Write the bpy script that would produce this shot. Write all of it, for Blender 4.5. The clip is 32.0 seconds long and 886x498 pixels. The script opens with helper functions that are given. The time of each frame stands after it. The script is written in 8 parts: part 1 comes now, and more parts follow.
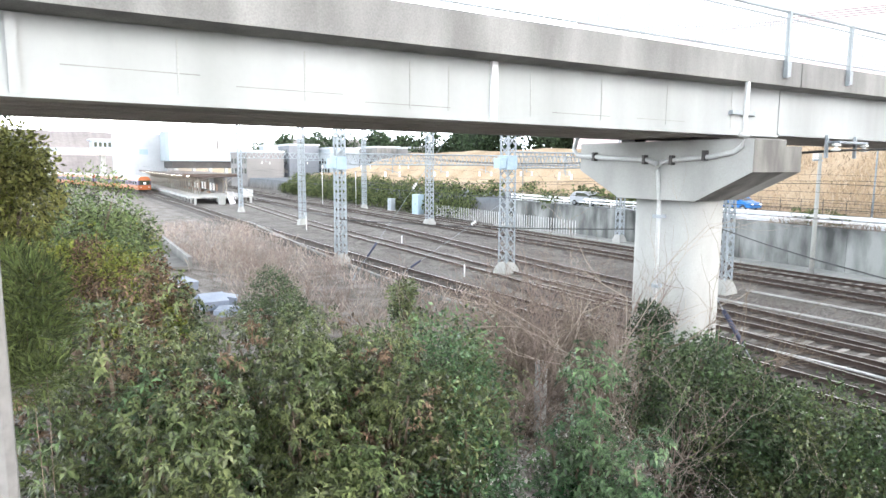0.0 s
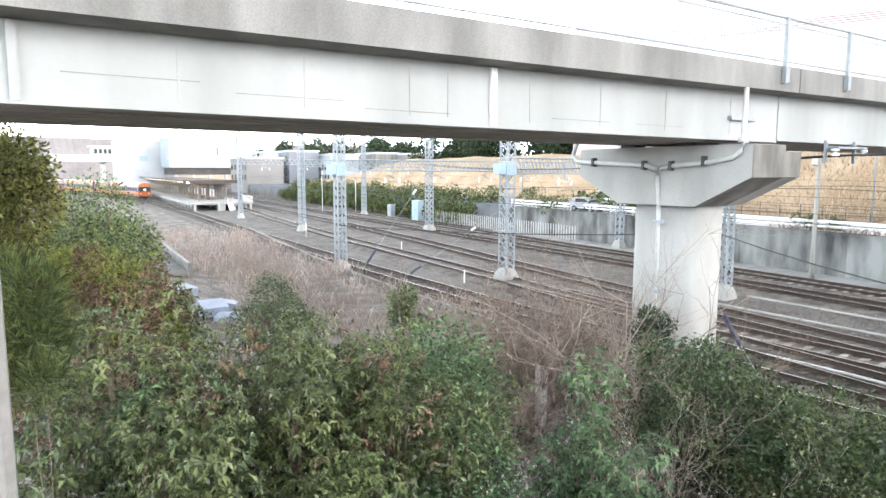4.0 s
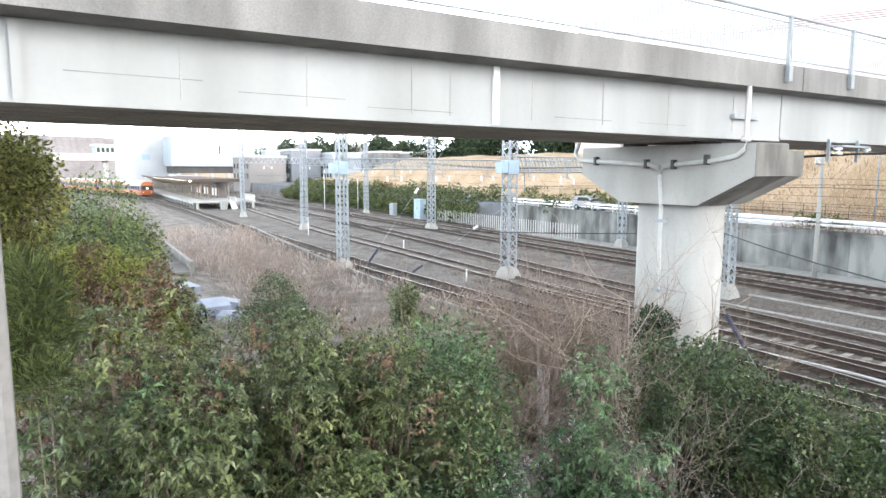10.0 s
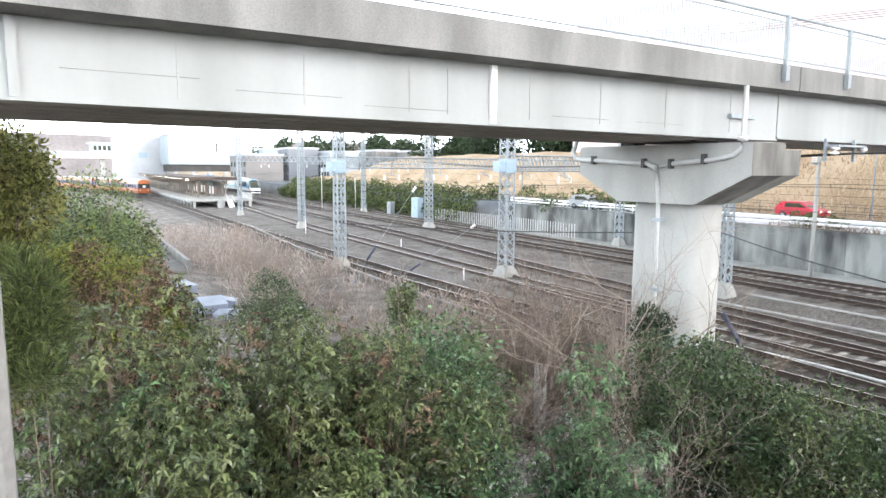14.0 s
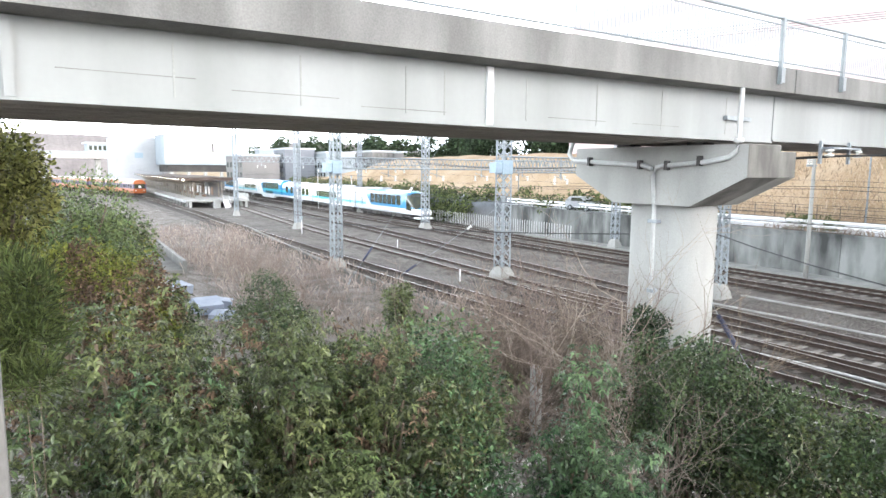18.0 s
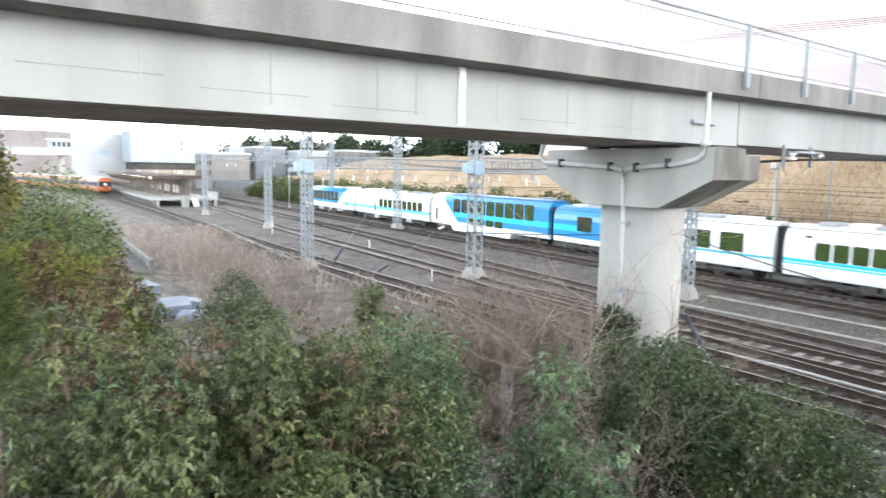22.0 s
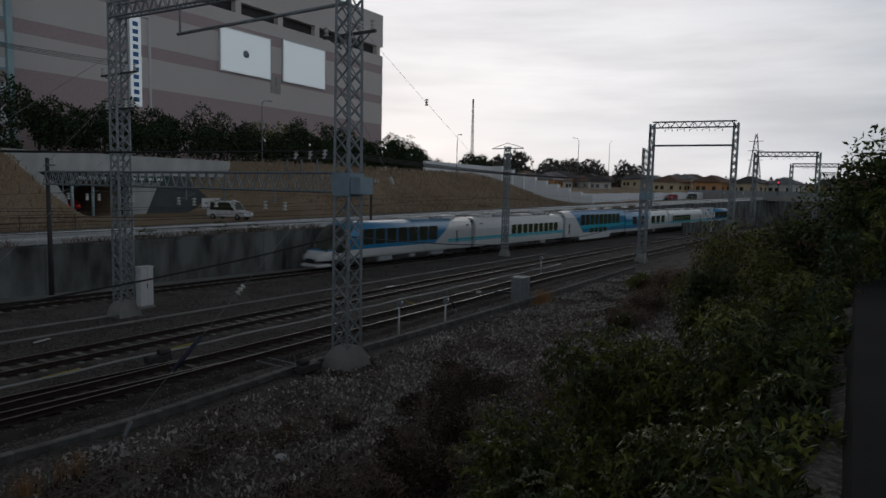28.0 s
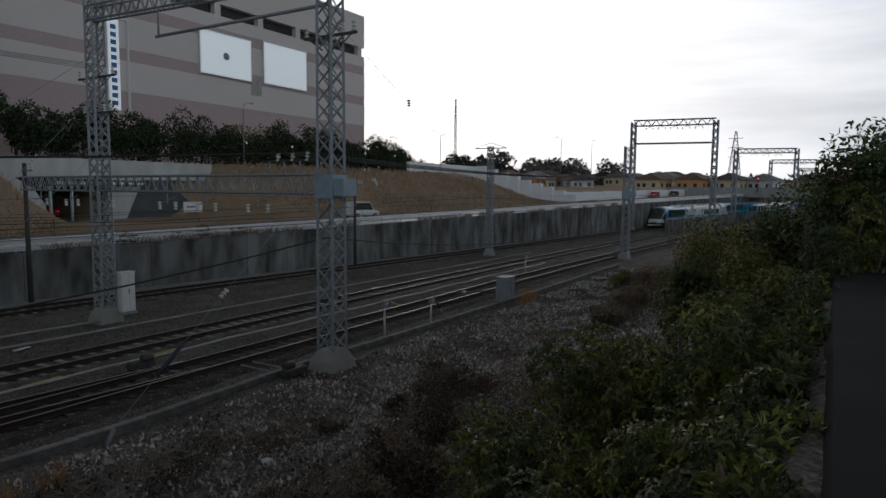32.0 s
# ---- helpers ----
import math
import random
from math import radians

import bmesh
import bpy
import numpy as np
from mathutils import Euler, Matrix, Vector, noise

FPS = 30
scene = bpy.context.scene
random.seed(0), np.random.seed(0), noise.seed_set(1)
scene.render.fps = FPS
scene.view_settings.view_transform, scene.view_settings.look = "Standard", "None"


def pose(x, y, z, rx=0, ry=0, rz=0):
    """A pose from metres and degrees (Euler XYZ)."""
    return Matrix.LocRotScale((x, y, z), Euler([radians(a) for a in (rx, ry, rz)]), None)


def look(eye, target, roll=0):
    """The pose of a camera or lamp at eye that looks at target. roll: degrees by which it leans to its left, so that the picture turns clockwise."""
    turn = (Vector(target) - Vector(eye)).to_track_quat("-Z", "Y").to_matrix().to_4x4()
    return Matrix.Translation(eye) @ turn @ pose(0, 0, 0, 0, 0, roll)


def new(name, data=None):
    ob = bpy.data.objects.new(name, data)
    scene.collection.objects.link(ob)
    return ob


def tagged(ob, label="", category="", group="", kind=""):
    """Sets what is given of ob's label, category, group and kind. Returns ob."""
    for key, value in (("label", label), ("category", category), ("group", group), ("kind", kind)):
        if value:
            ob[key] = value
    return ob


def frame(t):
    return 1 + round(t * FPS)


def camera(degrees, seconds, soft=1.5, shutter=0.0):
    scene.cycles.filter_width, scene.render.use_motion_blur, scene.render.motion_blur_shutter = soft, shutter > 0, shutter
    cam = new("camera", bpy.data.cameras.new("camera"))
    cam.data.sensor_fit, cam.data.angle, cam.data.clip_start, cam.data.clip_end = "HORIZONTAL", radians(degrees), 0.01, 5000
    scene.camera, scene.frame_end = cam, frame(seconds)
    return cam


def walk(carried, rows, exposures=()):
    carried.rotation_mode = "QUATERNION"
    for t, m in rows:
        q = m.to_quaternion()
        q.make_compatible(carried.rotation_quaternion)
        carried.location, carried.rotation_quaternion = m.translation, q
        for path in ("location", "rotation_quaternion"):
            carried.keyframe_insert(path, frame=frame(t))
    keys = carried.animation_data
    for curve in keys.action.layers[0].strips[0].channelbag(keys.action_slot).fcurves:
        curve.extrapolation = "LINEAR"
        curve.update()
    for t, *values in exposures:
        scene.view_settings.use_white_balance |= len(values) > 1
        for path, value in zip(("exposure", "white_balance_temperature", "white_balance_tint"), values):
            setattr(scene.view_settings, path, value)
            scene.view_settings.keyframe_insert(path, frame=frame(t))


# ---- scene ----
cam = camera(69.54, 32.0, soft=1.5, shutter=0.5)
PATH = [
    (0.0, -0.347, 0.237, 6.80, 82.55, -0.25, 55.72),
    (0.5, -0.348, 0.236, 6.80, 82.40, -0.27, 55.86),
    (1.0, -0.348, 0.235, 6.80, 82.48, -0.29, 55.96),
    (1.5, -0.348, 0.235, 6.80, 82.62, -0.19, 56.02),
    (2.0, -0.348, 0.236, 6.80, 82.70, -0.13, 55.86),
    (2.5, -0.347, 0.236, 6.80, 82.86, -0.10, 55.75),
    (3.0, -0.347, 0.237, 6.80, 82.97, -0.12, 55.66),
    (3.5, -0.347, 0.237, 6.80, 83.06, -0.12, 55.65),
    (5.5, -0.348, 0.236, 6.80, 83.01, -0.18, 55.83),
    (6.0, -0.348, 0.236, 6.80, 82.99, -0.12, 55.86),
    (6.5, -0.348, 0.236, 6.80, 82.97, -0.13, 55.85),
    (7.0, -0.348, 0.236, 6.80, 82.98, -0.13, 55.88),
    (7.5, -0.348, 0.235, 6.80, 82.96, -0.12, 55.99),
    (8.0, -0.348, 0.235, 6.80, 82.90, -0.14, 56.00),
    (8.5, -0.348, 0.235, 6.80, 82.92, -0.15, 55.94),
    (9.0, -0.348, 0.236, 6.80, 82.94, -0.21, 55.85),
    (9.5, -0.348, 0.235, 6.80, 82.99, -0.11, 55.91),
    (10.0, -0.348, 0.236, 6.80, 82.96, -0.15, 55.88),
    (10.5, -0.348, 0.236, 6.80, 82.97, -0.14, 55.88),
    (11.0, -0.348, 0.236, 6.80, 83.00, -0.19, 55.87),
    (11.5, -0.348, 0.236, 6.80, 82.98, -0.16, 55.87),
    (12.0, -0.348, 0.235, 6.80, 82.86, -0.21, 55.93),
    (12.5, -0.348, 0.235, 6.80, 82.81, -0.24, 55.99),
    (13.0, -0.347, 0.236, 6.80, 82.86, -0.22, 55.79),
    (13.5, -0.347, 0.237, 6.80, 82.85, -0.23, 55.70),
    (14.0, -0.347, 0.237, 6.80, 82.85, -0.26, 55.66),
    (14.5, -0.347, 0.237, 6.80, 82.86, -0.29, 55.64),
    (16.5, -0.346, 0.238, 6.80, 82.87, -0.33, 55.55),
    (17.0, -0.346, 0.238, 6.80, 82.90, -0.44, 55.43),
    (17.5, -0.346, 0.238, 6.80, 82.90, -0.43, 55.43),
    (18.0, -0.346, 0.239, 6.80, 82.94, -0.43, 55.35),
    (18.5, -0.346, 0.239, 6.80, 82.84, -0.48, 55.38),
    (19.0, -0.345, 0.239, 6.80, 82.77, -0.52, 55.31),
    (19.5, -0.344, 0.241, 6.80, 82.81, -0.58, 55.07),
    (20.0, -0.343, 0.242, 6.80, 82.85, -0.65, 54.83),
    (20.5, -0.344, 0.242, 6.80, 82.84, -0.62, 54.88),
    (21.0, -0.343, 0.242, 6.80, 82.92, -0.67, 54.78),
    (21.5, -0.342, 0.244, 6.80, 82.89, -0.71, 54.55),
    (22.0, -0.335, 0.253, 6.80, 82.99, -0.93, 52.91),
    (22.5, -0.274, 0.318, 6.80, 83.85, -0.77, 40.76),
    (23.0, -0.153, 0.391, 6.80, 83.63, -2.47, 21.42),
    (23.5, -0.027, 0.419, 6.80, 83.07, -2.11, 3.62),
    (24.0, 0.080, 0.412, 6.80, 82.56, -2.47, -10.96),
    (24.5, 0.167, 0.385, 6.80, 82.71, -3.41, -23.49),
    (25.0, 0.231, 0.351, 6.80, 83.33, -3.16, -33.34),
    (25.5, 0.276, 0.317, 6.80, 83.88, -3.03, -41.03),
    (26.0, 0.305, 0.289, 6.80, 84.00, -2.30, -46.51),
    (26.5, 0.328, 0.262, 6.80, 84.62, -2.00, -51.37),
    (28.5, 0.354, 0.226, 6.80, 84.60, -1.00, -57.48),
    (29.0, 0.355, 0.225, 6.80, 84.64, -0.59, -57.58),
    (29.5, 0.354, 0.226, 6.80, 84.58, -0.39, -57.46),
    (30.0, 0.355, 0.224, 6.80, 84.54, -0.40, -57.82),
    (30.5, 0.356, 0.223, 6.80, 84.66, -0.47, -57.92),
    (31.0, 0.357, 0.221, 6.80, 84.67, -0.60, -58.26),
    (31.5, 0.358, 0.220, 6.80, 84.79, -0.49, -58.38),
    (32.0, 0.358, 0.219, 6.80, 84.74, -0.49, -58.53)]
EXPOSURES = [(0.0, 2.32, 6380, 10), (10.0, 2.2, 6380, 10), (21.8, 2.06, 6380, 10), (23.0, 1.7, 6300, 10), (25.0, 1.6, 6250, 10), (26.0, 1.2, 6200, 10), (26.5, 0.5, 6150, 9), (27.5, -1.7, 6150, 9), (28.5, -2.2, 6150, 9), (30.0, -2.0, 6150, 9), (31.0, -1.8, 6150, 9), (32.0, -1.7, 6150, 9)]
walk(cam, [(t, pose(*p)) for t, *p in PATH], EXPOSURES)

# ---- light: overcast late afternoon, the low sun behind cloud far along the line ----
SUN_AZ, SUN_EL = -52.0, 6.0
world = bpy.data.worlds.new("world")
scene.world = world
world.use_nodes = True


def make_world():
    nt = world.node_tree
    nt.nodes.clear()
    N, L = nt.nodes.new, nt.links.new
    out, bg = N("ShaderNodeOutputWorld"), N("ShaderNodeBackground")
    sky = N("ShaderNodeTexSky")
    sky.sky_type, sky.sun_disc = "NISHITA", False
    sky.sun_elevation, sky.sun_rotation = radians(SUN_EL), radians(-SUN_AZ)
    tc = N("ShaderNodeTexCoord")
    # cloud streaks
    mp = N("ShaderNodeMapping")
    mp.inputs["Scale"].default_value = (1.6, 1.6, 11.0)
    nz = N("ShaderNodeTexNoise")
    nz.inputs["Scale"].default_value, nz.inputs["Detail"].default_value = 1.7, 5.0
    ramp = N("ShaderNodeValToRGB")
    ramp.color_ramp.elements[0].position, ramp.color_ramp.elements[1].position = 0.40, 0.66
    ramp.color_ramp.elements[0].color, ramp.color_ramp.elements[1].color = (1.95, 2.14, 2.32, 1), (2.45, 2.56, 2.66, 1)
    # glow of the low sun behind the cloud
    a, e = radians(SUN_AZ), radians(SUN_EL)
    dot = N("ShaderNodeVectorMath")
    dot.operation = "DOT_PRODUCT"
    dot.inputs[1].default_value = (-math.sin(a) * math.cos(e), math.cos(a) * math.cos(e), math.sin(e))
    glow = N("ShaderNodeMapRange")
    glow.interpolation_type = "SMOOTHERSTEP"
    glow.inputs["From Min"].default_value, glow.inputs["From Max"].default_value = 0.58, 1.0
    glow.inputs["To Max"].default_value = 1.0
    gmix = N("ShaderNodeMix")
    gmix.data_type, gmix.blend_type = "RGBA", "ADD"
    gmix.inputs[7].default_value = (2.4, 2.0, 1.75, 1)
    mix = N("ShaderNodeMix")
    mix.data_type = "RGBA"
    mix.inputs[0].default_value = 0.88
    dim = N("ShaderNodeMix")
    dim.data_type, dim.blend_type = "RGBA", "MULTIPLY"
    dim.inputs[0].default_value = 1.0
    dim.inputs[7].default_value = (0.1, 0.1, 0.1, 1)
    L(tc.outputs["Generated"], mp.inputs[0]), L(mp.outputs[0], nz.inputs[0]), L(nz.outputs[0], ramp.inputs[0])
    L(tc.outputs["Generated"], dot.inputs[0]), L(dot.outputs["Value"], glow.inputs["Value"])
    L(glow.outputs[0], gmix.inputs[0]), L(ramp.outputs[0], gmix.inputs[6])
    L(sky.outputs[0], dim.inputs[6]), L(dim.outputs[2], mix.inputs[6]), L(gmix.outputs[2], mix.inputs[7])
    # banks of thicker cloud
    mp2, nz2, br = N("ShaderNodeMapping"), N("ShaderNodeTexNoise"), N("ShaderNodeMapRange")
    mp2.inputs["Scale"].default_value = (1.1, 1.1, 9.0)
    mp2.inputs["Location"].default_value = (3.1, 1.7, 0.4)
    nz2.inputs["Scale"].default_value, nz2.inputs["Detail"].default_value, nz2.inputs["Roughness"].default_value = 1.5, 6.0, 0.55
    br.inputs["From Min"].default_value, br.inputs["From Max"].default_value = 0.4, 0.62
    br.inputs["To Min"].default_value, br.inputs["To Max"].default_value = 1.08, 0.86
    shade = N("ShaderNodeVectorMath")
    shade.operation = "SCALE"
    L(tc.outputs["Generated"], mp2.inputs[0]), L(mp2.outputs[0], nz2.inputs[0]), L(nz2.outputs[0], br.inputs["Value"])
    L(mix.outputs[2], shade.inputs[0]), L(br.outputs[0], shade.inputs["Scale"])
    # the dusk sky dims towards the zenith
    sx, up, dusk = N("ShaderNodeSeparateXYZ"), N("ShaderNodeMapRange"), N("ShaderNodeVectorMath")
    up.interpolation_type = "SMOOTHSTEP"
    up.inputs["From Min"].default_value, up.inputs["From Max"].default_value = 0.24, 0.66
    up.inputs["To Min"].default_value, up.inputs["To Max"].default_value = 1.1, 0.14
    dusk.operation = "SCALE"
    L(tc.outputs["Generated"], sx.inputs[0]), L(sx.outputs[2], up.inputs["Value"])
    L(shade.outputs[0], dusk.inputs[0]), L(up.outputs[0], dusk.inputs["Scale"])
    L(dusk.outputs[0], bg.inputs[0]), L(bg.outputs[0], out.inputs[0])
    bg.inputs[1].default_value = 0.85


make_world()
sun = new("sun", bpy.data.lights.new("sun", "SUN"))
sun.data.energy, sun.data.angle, sun.data.color = 0.5, radians(25), (1.0, 0.95, 0.9)
_a, _e = radians(SUN_AZ), radians(14)
sun.matrix_world = look((0, 0, 0), (math.sin(_a) * math.cos(_e), -math.cos(_a) * math.cos(_e), -math.sin(_e)))

# ---- materials ----
MATS = {}


def mat(name, c1, c2=None, scale=4.0, rough=0.8, metal=0.0, bump=0.15, fine=60.0, bump_scale=None, emit=None, spec=0.4, isl=0.0, obj=0.0, stretch=(1, 1, 1), grain=1.0):
    """A two-scale procedural surface: broad mottling between c1 and c2, fine grain and relief."""
    if name in MATS:
        return MATS[name]
    m = bpy.data.materials.new(name)
    m.use_nodes = True
    nt = m.node_tree
    N, L = nt.nodes.new, nt.links.new
    b = nt.nodes["Principled BSDF"]
    b.inputs["Metallic"].default_value = metal
    b.inputs["Specular IOR Level"].default_value = spec
    tc, mp = N("ShaderNodeTexCoord"), N("ShaderNodeMapping")
    mp.inputs["Scale"].default_value = stretch
    L(tc.outputs["Object"], mp.inputs[0])
    n1, n2 = N("ShaderNodeTexNoise"), N("ShaderNodeTexNoise")
    n1.inputs["Scale"].default_value, n1.inputs["Detail"].default_value = scale, 6
    n2.inputs["Scale"].default_value, n2.inputs["Detail"].default_value = fine, 3
    L(mp.outputs[0], n1.inputs[0]), L(tc.outputs["Object"], n2.inputs[0])
    ramp = N("ShaderNodeValToRGB")
    ramp.color_ramp.elements[0].position, ramp.color_ramp.elements[1].position = 0.35, 0.65
    c2 = c2 or tuple(v * 0.8 for v in c1)
    ramp.color_ramp.elements[0].color, ramp.color_ramp.elements[1].color = (*c1, 1), (*c2, 1)
    L(n1.outputs[0], ramp.inputs[0])
    fm = N("ShaderNodeMix")
    fm.data_type, fm.blend_type = "RGBA", "MULTIPLY"
    fr = N("ShaderNodeMapRange")
    fr.inputs["To Min"].default_value, fr.inputs["To Max"].default_value = 1 - 0.3 * grain, 1 + 0.25 * grain
    L(n2.outputs[0], fr.inputs["Value"])
    fm.inputs[0].default_value = 1.0
    L(ramp.outputs[0], fm.inputs[6]), L(fr.outputs[0], fm.inputs[7])
    colour = fm.outputs[2]
    for amount, socket in ((isl, "Random Per Island"), (obj, "Random")):
        if amount:
            g = N("ShaderNodeNewGeometry") if socket != "Random" else N("ShaderNodeObjectInfo")
            r = N("ShaderNodeMapRange")
            r.inputs["To Min"].default_value, r.inputs["To Max"].default_value = 1 - amount, 1 + amount
            k = N("ShaderNodeMix")
            k.data_type, k.blend_type = "RGBA", "MULTIPLY"
            k.inputs[0].default_value = 1.0
            L(g.outputs[socket], r.inputs["Value"]), L(colour, k.inputs[6]), L(r.outputs[0], k.inputs[7])
            colour = k.outputs[2]
    L(colour, b.inputs["Base Color"])
    rr = N("ShaderNodeMapRange")
    rr.inputs["To Min"].default_value, rr.inputs["To Max"].default_value = max(0.02, rough - 0.1), min(1, rough + 0.1)
    L(n1.outputs[0], rr.inputs["Value"]), L(rr.outputs[0], b.inputs["Roughness"])
    if bump:
        bp = N("ShaderNodeBump")
        bp.inputs["Strength"].default_value, bp.inputs["Distance"].default_value = bump, 0.02
        L((n2 if bump_scale is None else n1).outputs[0], bp.inputs["Height"]), L(bp.outputs[0], b.inputs["Normal"])
    if emit:
        b.inputs["Emission Color"].default_value, b.inputs["Emission Strength"].default_value = (*emit[:3], 1), emit[3]
    MATS[name] = m
    return m


def leaf_mat(name, c1, c2, rough=0.45):
    m = mat(name, c1, c2, scale=1.2, rough=rough, bump=0.0, fine=14, isl=0.35 if name in ("hill_straw", "reed_mat", "dry_mat", "orange_grass") else 0.8, spec=0.5 if name in ("leaf_laurel", "leaf_fresh", "leaf_dense") else 0.3)
    # thin leaves let some light through
    nt = m.node_tree
    b, out = nt.nodes["Principled BSDF"], nt.nodes["Material Output"]
    tr, mx = nt.nodes.new("ShaderNodeBsdfTranslucent"), nt.nodes.new("ShaderNodeMixShader")
    mx.inputs[0].default_value = 0.3
    src = b.inputs["Base Color"].links[0].from_socket
    nt.links.new(src, tr.inputs[0])
    nt.links.new(b.outputs[0], mx.inputs[1]), nt.links.new(tr.outputs[0], mx.inputs[2]), nt.links.new(mx.outputs[0], out.inputs[0])
    return m


concrete = mat("concrete", (0.37, 0.365, 0.345), (0.29, 0.285, 0.27), 0.9, 0.85, bump=0.12, fine=45, stretch=(1, 1, 0.35))
concrete_light = mat("concrete_light", (0.33, 0.332, 0.318), (0.235, 0.238, 0.226), 0.7, 0.8, bump=0.08, fine=40, stretch=(1, 0.4, 1))
girder_paint = mat("girder_paint", (0.31, 0.317, 0.312), (0.24, 0.245, 0.24), 0.45, 0.75, bump=0.03, fine=9, stretch=(1, 1.4, 0.18), grain=0.15)
concrete_dark = mat("concrete_dark", (0.135, 0.132, 0.126), (0.225, 0.22, 0.21), 1.1, 0.9, bump=0.2, fine=35, stretch=(1, 1, 0.3))
concrete_wall = mat("concrete_wall", (0.05, 0.052, 0.05), (0.235, 0.24, 0.232), 0.6, 0.92, bump=0.12, fine=30, stretch=(1.3, 1, 0.4), obj=0.1)
steel_soffit = mat("steel_soffit", (0.5, 0.47, 0.44), (0.38, 0.36, 0.335), 1.2, 0.8, stretch=(1, 0.3, 1))
darker_concrete = mat("darker_concrete", (0.1, 0.096, 0.088), (0.21, 0.2, 0.185), 1.6, 0.9, stretch=(1, 1, 0.3))
galv = mat("galv", (0.33, 0.36, 0.38), (0.26, 0.285, 0.305), 6.0, 0.55, metal=0.3, bump=0.05)
white_paint = mat("white_paint", (0.8, 0.8, 0.8), (0.72, 0.72, 0.72), 3.0, 0.45, bump=0.04)
pale_blue = mat("pale_blue", (0.3, 0.385, 0.45), (0.26, 0.34, 0.4), 3.0, 0.5, bump=0.04)
fence_paint = mat("fence_paint", (0.27, 0.29, 0.3), (0.22, 0.24, 0.25), 3.0, 0.5, bump=0.03)
pvc = mat("pvc", (0.5, 0.5, 0.49), (0.42, 0.42, 0.41), 3.0, 0.5, bump=0.03)
dark_steel = mat("dark_steel", (0.06, 0.06, 0.06), (0.1, 0.09, 0.085), 5.0, 0.6, metal=0.3)
wire_mat = mat("wire_mat", (0.03, 0.03, 0.032), (0.05, 0.05, 0.05), 5.0, 0.6, bump=0)
porcelain = mat("porcelain", (0.75, 0.75, 0.72), (0.65, 0.65, 0.62), 5.0, 0.25, bump=0)
rail_side = mat("rail_side", (0.035, 0.023, 0.018), (0.06, 0.04, 0.031), 6.0, 0.8, metal=0.2)
rail_top = mat("rail_top", (0.52, 0.5, 0.475), (0.38, 0.365, 0.345), 8.0, 0.44, metal=0.9, bump=0.02)
sleeper_mat = mat("sleeper_mat", (0.08, 0.07, 0.062), (0.05, 0.043, 0.038), 3.0, 0.95, obj=0.3, isl=0.3)
sleeper_conc = mat("sleeper_conc", (0.26, 0.245, 0.225), (0.17, 0.155, 0.14), 3.0, 0.95, obj=0.25, isl=0.25)
asphalt = mat("asphalt", (0.02, 0.02, 0.022), (0.034, 0.034, 0.036), 0.6, 0.9, bump=0.25, fine=90, spec=0.1)
yellow_paint = mat("yellow_paint", (0.55, 0.45, 0.06), (0.45, 0.36, 0.05), 6.0, 0.6)
glass_dark = mat("glass_dark", (0.03, 0.035, 0.03), (0.05, 0.055, 0.03), 1.5, 0.08, spec=0.8, bump=0)
bark = mat("bark", (0.12, 0.09, 0.065), (0.19, 0.15, 0.115), 9.0, 0.95, bump=0.5, fine=40)
bark_pale = mat("bark_pale", (0.27, 0.23, 0.19), (0.36, 0.31, 0.26), 9.0, 0.95, bump=0.3, fine=40)
bark_red = mat("bark_red", (0.17, 0.128, 0.11), (0.26, 0.205, 0.178), 9.0, 0.95, bump=0.3, fine=40)
leaf_laurel = leaf_mat("leaf_laurel", (0.043, 0.072, 0.028), (0.142, 0.16, 0.062), 0.3)
leaf_dense = leaf_mat("leaf_dense", (0.03, 0.06, 0.024), (0.08, 0.11, 0.043), 0.45)
leaf_fresh = leaf_mat("leaf_fresh", (0.038, 0.094, 0.04), (0.122, 0.18, 0.082), 0.3)
leaf_olive = leaf_mat("leaf_olive", (0.11, 0.14, 0.026), (0.19, 0.19, 0.045), 0.42)
leaf_rust = leaf_mat("leaf_rust", (0.115, 0.072, 0.047), (0.17, 0.118, 0.078), 0.7)
leaf_shade = leaf_mat("leaf_shade", (0.036, 0.058, 0.02), (0.105, 0.12, 0.036), 0.5)
leaf_wood = leaf_mat("leaf_wood", (0.022, 0.042, 0.02), (0.045, 0.065, 0.03), 0.7)
reed_mat = leaf_mat("reed_mat", (0.24, 0.185, 0.155), (0.4, 0.34, 0.3), 0.9)
leaf_yellow = leaf_mat("leaf_yellow", (0.15, 0.165, 0.045), (0.22, 0.21, 0.07), 0.55)
leaf_mid = leaf_mat("leaf_mid", (0.08, 0.125, 0.045), (0.14, 0.165, 0.065), 0.5)
dry_mat = leaf_mat("dry_mat", (0.20, 0.15, 0.115), (0.30, 0.24, 0.19), 0.9)
orange_grass = leaf_mat("orange_grass", (0.38, 0.2, 0.08), (0.48, 0.28, 0.12), 0.9)


# ---- mesh helpers ----
def mesh_of(name, bm, material):
    me = bpy.data.meshes.new(name)
    bm.to_mesh(me)
    bm.free()
    for m in material if isinstance(material, (list, tuple)) else [material]:
        me.materials.append(m)
    return me


def part(name, bm, material, parent, label=""):
    """Links a bmesh as one mesh object under a thing or a part."""
    ob = new(name, mesh_of(name, bm, material))
    if parent is not None:
        ob.parent = parent
    if label:
        ob["label"] = label
    return ob


def piece(name, me, parent, m=None):
    """One more object on a shared mesh."""
    ob = new(name, me)
    ob.parent = parent
    if m is not None:
        ob.matrix_basis = m
    return ob


